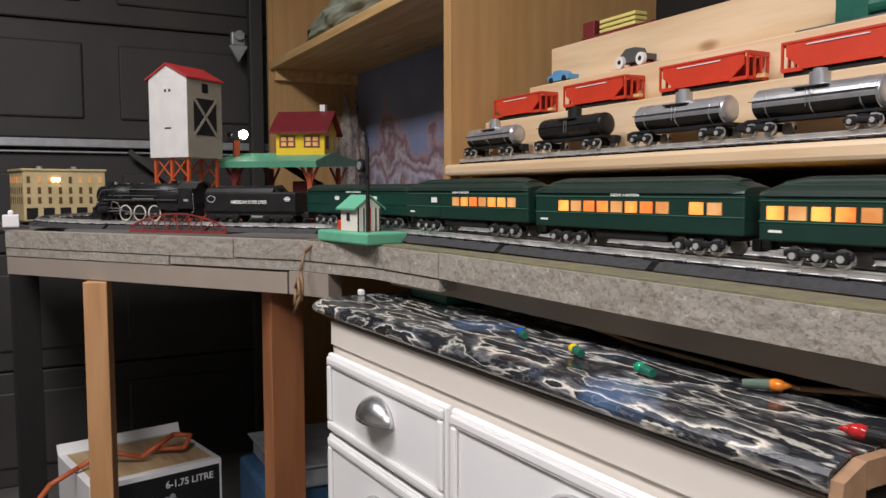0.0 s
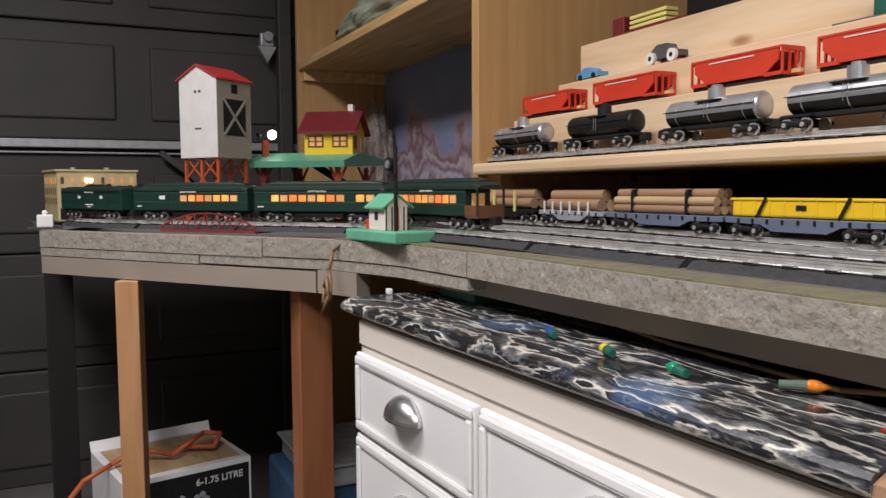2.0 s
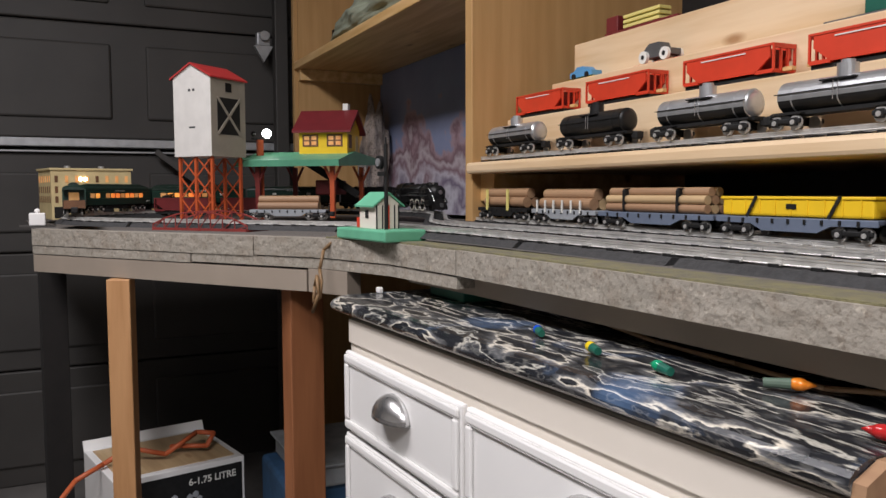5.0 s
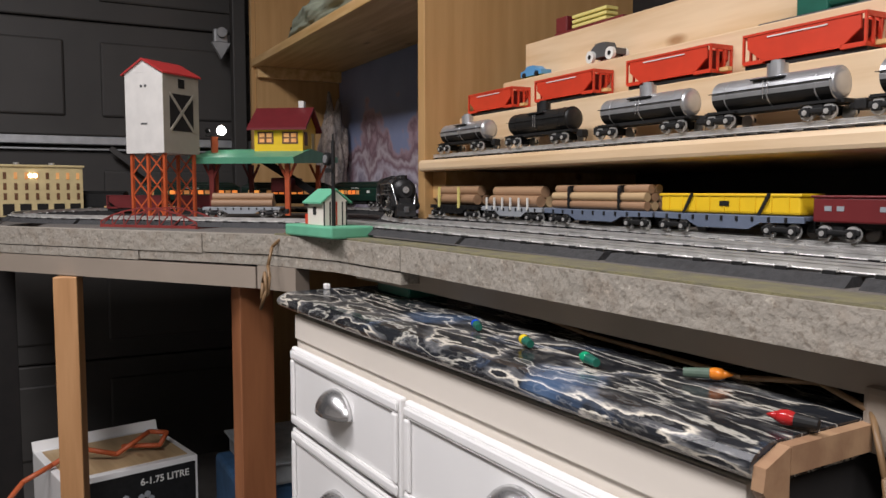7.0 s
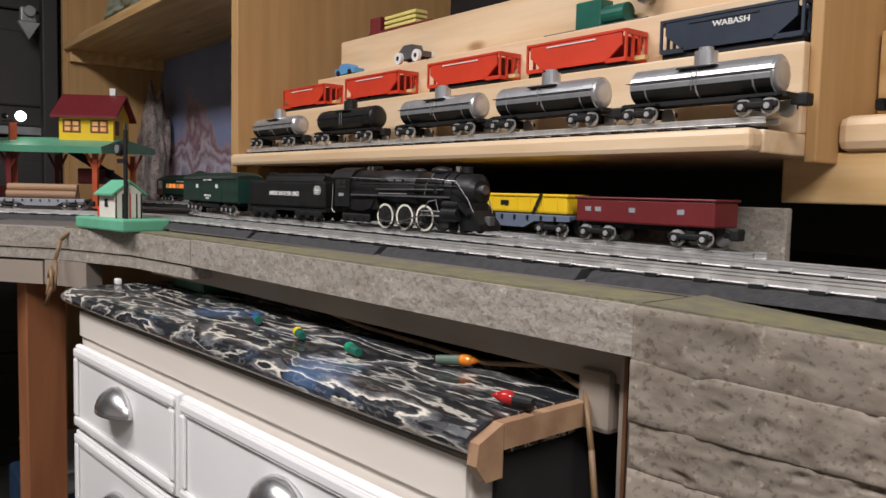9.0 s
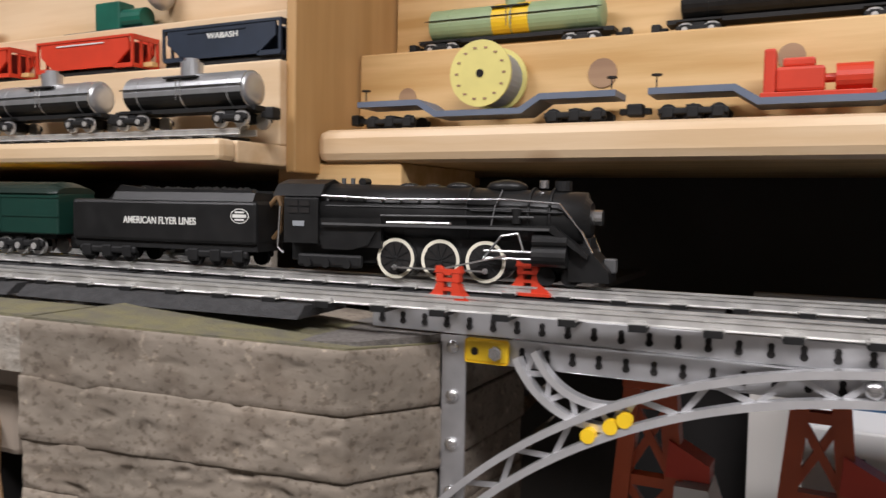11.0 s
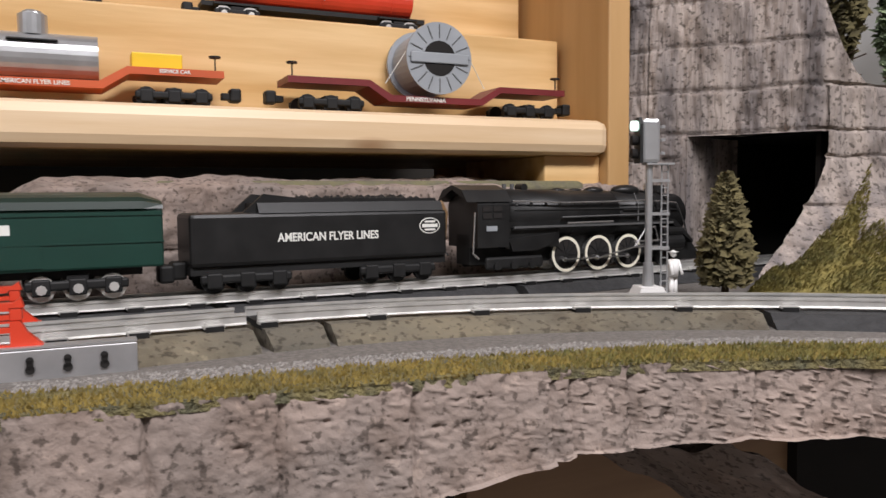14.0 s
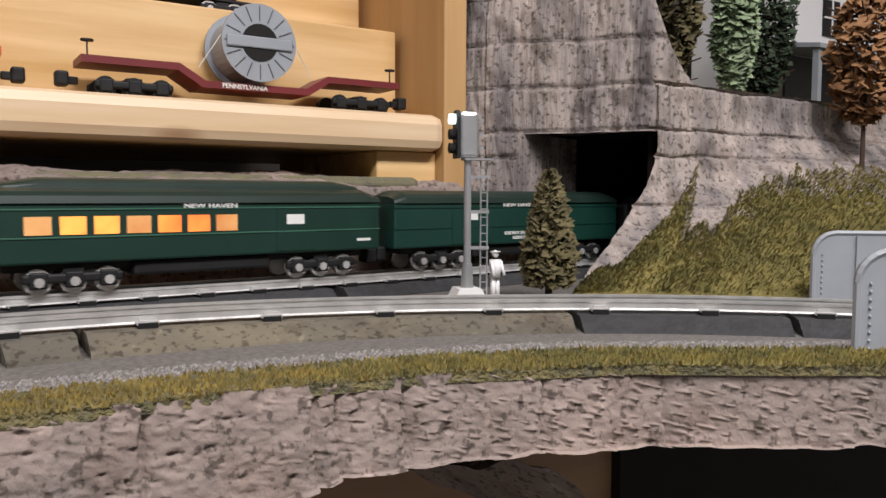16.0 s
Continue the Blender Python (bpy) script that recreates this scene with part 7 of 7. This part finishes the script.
for x, z in ((0.055, 0.185), (-0.05, 0.262)):
    w2 = part("window", box(BM(), x, x + 0.05, -0.004, 0.002, z, z + 0.065), "dark", hs2)
    part("muntin", box(BM(), x + 0.0235, x + 0.0265, -0.006, -0.0035, z, z + 0.065), "whitep", w2)
    part("muntin", box(BM(), x, x + 0.05, -0.006, -0.0035, z + 0.031, z + 0.034), "whitep", w2)

# ---- signal mast and the white track worker ----
sg = thing("block_signal", "silver-grey model block signal with ladder", "model signal", pose(1.022, 0.712, ZR, 0, 0, -20))
part("base", prism(BM(), [(-0.017, 0), (0.017, 0), (0.009, 0.014), (-0.009, 0.014)], "y", -0.012, 0.012), "whitep", sg)
sg.scale = (0.9, 0.9, 0.9)
part("mast", cyl(BM(), (0, 0, 0.014), (0, 0, 0.122), 0.0030, 14), "silver", sg)
part("collar", cyl(BM(), (0, 0, 0.014), (0, 0, 0.034), 0.0052, 14, 0.0040), "silver", sg)
hd = part("signal_head", box(BM(), -0.008, 0.008, -0.006, 0.006, 0.118, 0.155, 0.003), "silver", sg)
part("target", prism(BM(), [(0.118 * 0 - 0.008, 0.118), (0.008, 0.118), (0.008, 0.150), (0.004, 0.156), (-0.004, 0.156), (-0.008, 0.150)], "x", -0.0105, -0.0080), "soot", hd)
for z, mt_ in ((0.149, "lens"), (0.137, "dark"), (0.126, "dark")):
    part("lens", cyl(BM(), (-0.0155, 0, z), (-0.0100, 0, z), 0.0042, 14), mt_, hd)
for y in (-0.006, 0.006):
    for z in (0.126, 0.137, 0.148):
        part("rivet", box(BM(), 0.0078, 0.0110, y - 0.0012, y + 0.0012, z - 0.0012, z + 0.0012), "silver", hd)
for x in (0.011, 0.0165):
    part("ladder_rail", cyl(BM(), (x, 0, 0.0), (x, 0, 0.118), 0.0007, 6), "silver", sg)
for k in range(17):
    part("rung", cyl(BM(), (0.011, 0, 0.005 + k * 0.0066), (0.0165, 0, 0.005 + k * 0.0066), 0.0005, 5), "silver", sg)
for z in (0.045, 0.074, 0.102):
    part("ladder_stay", box(BM(), 0.0, 0.0175, -0.002, 0.002, z, z + 0.0025), "silver", sg)
part("top_stage", box(BM(), -0.004, 0.020, -0.006, 0.006, 0.1165, 0.118), "silver", sg)
fg = BM()
for s in (-1, 1):
    cyl(fg, (s * 0.0022, 0, 0), (s * 0.0018, 0, 0.018), 0.0020, 8)
    cyl(fg, (s * 0.0045, -0.001, 0.030), (s * 0.005, -0.005, 0.019), 0.0013, 6)
cyl(fg, (0, 0, 0.017), (0, 0, 0.031), 0.0042, 10, 0.0048)
ball(fg, (0, 0, 0.0355), 0.0032, 1)
cyl(fg, (0, 0, 0.0368), (0, 0, 0.0372), 0.0042, 10)
fgo = link("model_figure", fg, "whitep", smooth=True)
fgo.matrix_world = pose(1.055, 0.722, ZR)
tagged(fgo, "plain white toy figurine by the signal ladder", "figurine")

# plate girder bridge ends
for x, y, lab in ((1.093, 0.464, 0), (1.262, 0.592, 0)):
    gp2 = thing("plate_girder", "grey riveted plate girder with rounded end", "model bridge", pose(x, y, ZR - 0.004, 0, 0, -40))
    pts = [(0, 0), (0.30, 0), (0.30, 0.056)] + [(0.016 - 0.016 * math.sin(radians(a)), 0.040 + 0.016 * math.cos(radians(a))) for a in range(0, 91, 15)]
    part("web", prism(BM(), pts, "y", -0.001, 0.001), "grey", gp2)
    fl_ = [(0.30, -0.0, 0.056), (0.016, 0, 0.056)] + [(0.016 - 0.016 * math.sin(radians(a)), 0, 0.040 + 0.016 * math.cos(radians(a))) for a in range(15, 91, 15)] + [(0, 0, 0)]
    part("flange", tube(BM(), fl_, 0.0022, 6), "grey", gp2)
    for k in range(9):
        part("rivet", ball(BM(), (0.006, -0.0015, 0.006 + k * 0.0042), 0.0009, 1), "grey", gp2)
    for k in range(4):
        part("stiffener", box(BM(), 0.03 + k * 0.045, 0.033 + k * 0.045, -0.003, 0.003, 0, 0.054), "grey", gp2)

# ---- under the bench: carton, cords, tubs ----
bxk = thing("liquor_carton", "open white and black bottle carton holding an orange cord", "carton", pose(-1.98, 0.22, 0.0, 0, 0, 12))
bxk.scale = (1.0, 0.86, 0.90)
part("stand", box(BM(), -0.14, 0.14, -0.19, 0.19, 0.0, 0.22, 0.004), "dark", bxk)
part("body", box(BM(), -0.14, 0.14, -0.18, 0.18, 0.222, 0.44, 0.002), "whitep", bxk)
part("black_panel", box(BM(), 0.140, 0.1415, -0.145, 0.172, 0.12, 0.425), "soot", bxk)
part("inner", box(BM(), -0.12, 0.12, -0.16, 0.16, 0.438, 0.4415), "log_pale", bxk)
part("flap", prism(BM(), [(-0.14, 0.44), (-0.150, 0.465), (-0.147, 0.465), (-0.137, 0.44)], "y", -0.18, 0.18), "whitep", bxk)
part("label_frame", box(BM(), 0.1415, 0.142, -0.055, 0.125, 0.235, 0.31), "white", bxk)
part("label_field", box(BM(), 0.142, 0.1425, -0.048, 0.118, 0.24, 0.303), "soot", bxk)
text_part("6-1.75 LITRE", 0.026, "white", bxk, Matrix.Translation((0.1422, 0.085, 0.398)) @ Matrix.Rotation(radians(90), 4, "Z") @ Matrix.Rotation(radians(90), 4, "X"))
part("word_bar", box(BM(), 0.1425, 0.1428, -0.04, 0.11, 0.258, 0.288), "white", bxk)
crest = BM()
for k in range(5):
    a = 2 * math.pi * k / 5
    ball(crest, (0.1425, -0.03 + 0.02 * math.cos(a), 0.345 + 0.02 * math.sin(a)), 0.011, 1, (0.1, 1, 1))
    ball(crest, (0.1425, 0.03 + 0.015 * math.cos(a), 0.350 + 0.015 * math.sin(a)), 0.010, 1, (0.1, 1, 1))
part("crest", crest, "grey", bxk, "grey crest print")
oc = tube(BM(), [(-1.80, -0.06, 0.0), (-1.82, -0.07, 0.30), (-1.88, 0.02, 0.392), (-1.92, 0.08, 0.408), (-1.95, 0.14, 0.43), (-1.92, 0.22, 0.412), (-1.96, 0.30, 0.445), (-1.95, 0.34, 0.44), (-1.93, 0.32, 0.416), (-1.97, 0.24, 0.414)], 0.006, 8)
tagged(link("extension_cable", oc, "cord_orange", smooth=True), "orange extension cord spilling from the carton", "cord")
tubx = thing("storage_tub", "blue tarp-wrapped storage tub with a clear plastic tray on it", "storage tub", pose(-1.72, 0.56, 0.0))
part("tub", box(BM(), -0.14, 0.14, -0.12, 0.18, 0.0, 0.40, 0.01), "boxblue", tubx)
part("tray", box(BM(), -0.12, 0.16, -0.09, 0.2, 0.402, 0.45, 0.008), "clear", tubx)
part("tray_rim", box(BM(), -0.13, 0.17, -0.10, 0.21, 0.45, 0.456, 0.002), "clear", tubx)
# Added near-black sheet, no wall: it stands for shade behind the posts.
slab("dark_backing", "dark", (-1.9, -1.05, 0.98, 1.0, 0.0, 0.93), "near-black sheet standing for the shade under the bench")


# ---- moving things ----
def motions():
    times = [round(i * 0.25, 2) for i in range(65)]
    for ob, back, half in CONSIST:
        rows = []
        for t in times:
            s = front_at(t) - back
            a, b = on_loop(s - half), on_loop(s + half)
            c, d = (a + b) / 2, b - a
            rows.append((t, pose(c.x, c.y, rail_z(c.x) + 0.0005, 0, 0, math.degrees(math.atan2(d.y, d.x)))))
        walk(ob, rows)
    fine = [i / FPS for i in range(16 * FPS + 1)]
    for d, x, s in DRIVERS:
        walk(d, [(t, pose(x, s * 0.0135, 0.0150, 0, math.degrees(front_at(t) / 0.0150) + (90 if s > 0 else 0), 0)) for t in fine])
    for rod, main, s in RODS:
        rr, mr = [], []
        for t in fine:
            a = front_at(t) / 0.0150 + (math.pi / 2 if s > 0 else 0)
            cx, cz = 0.0065 * math.cos(a), -0.0065 * math.sin(a)
            rr.append((t, pose(0.006 + cx - 0.006, s * 0.0205, 0.0150 + cz)))
            mr.append((t, pose(0.010 + cx, s * 0.0205, 0.0150 + cz, 0, math.degrees(math.atan2(cz - 0.006, 0.052)), 0)))
        walk(rod, rr)
        walk(main, mr)


motions()
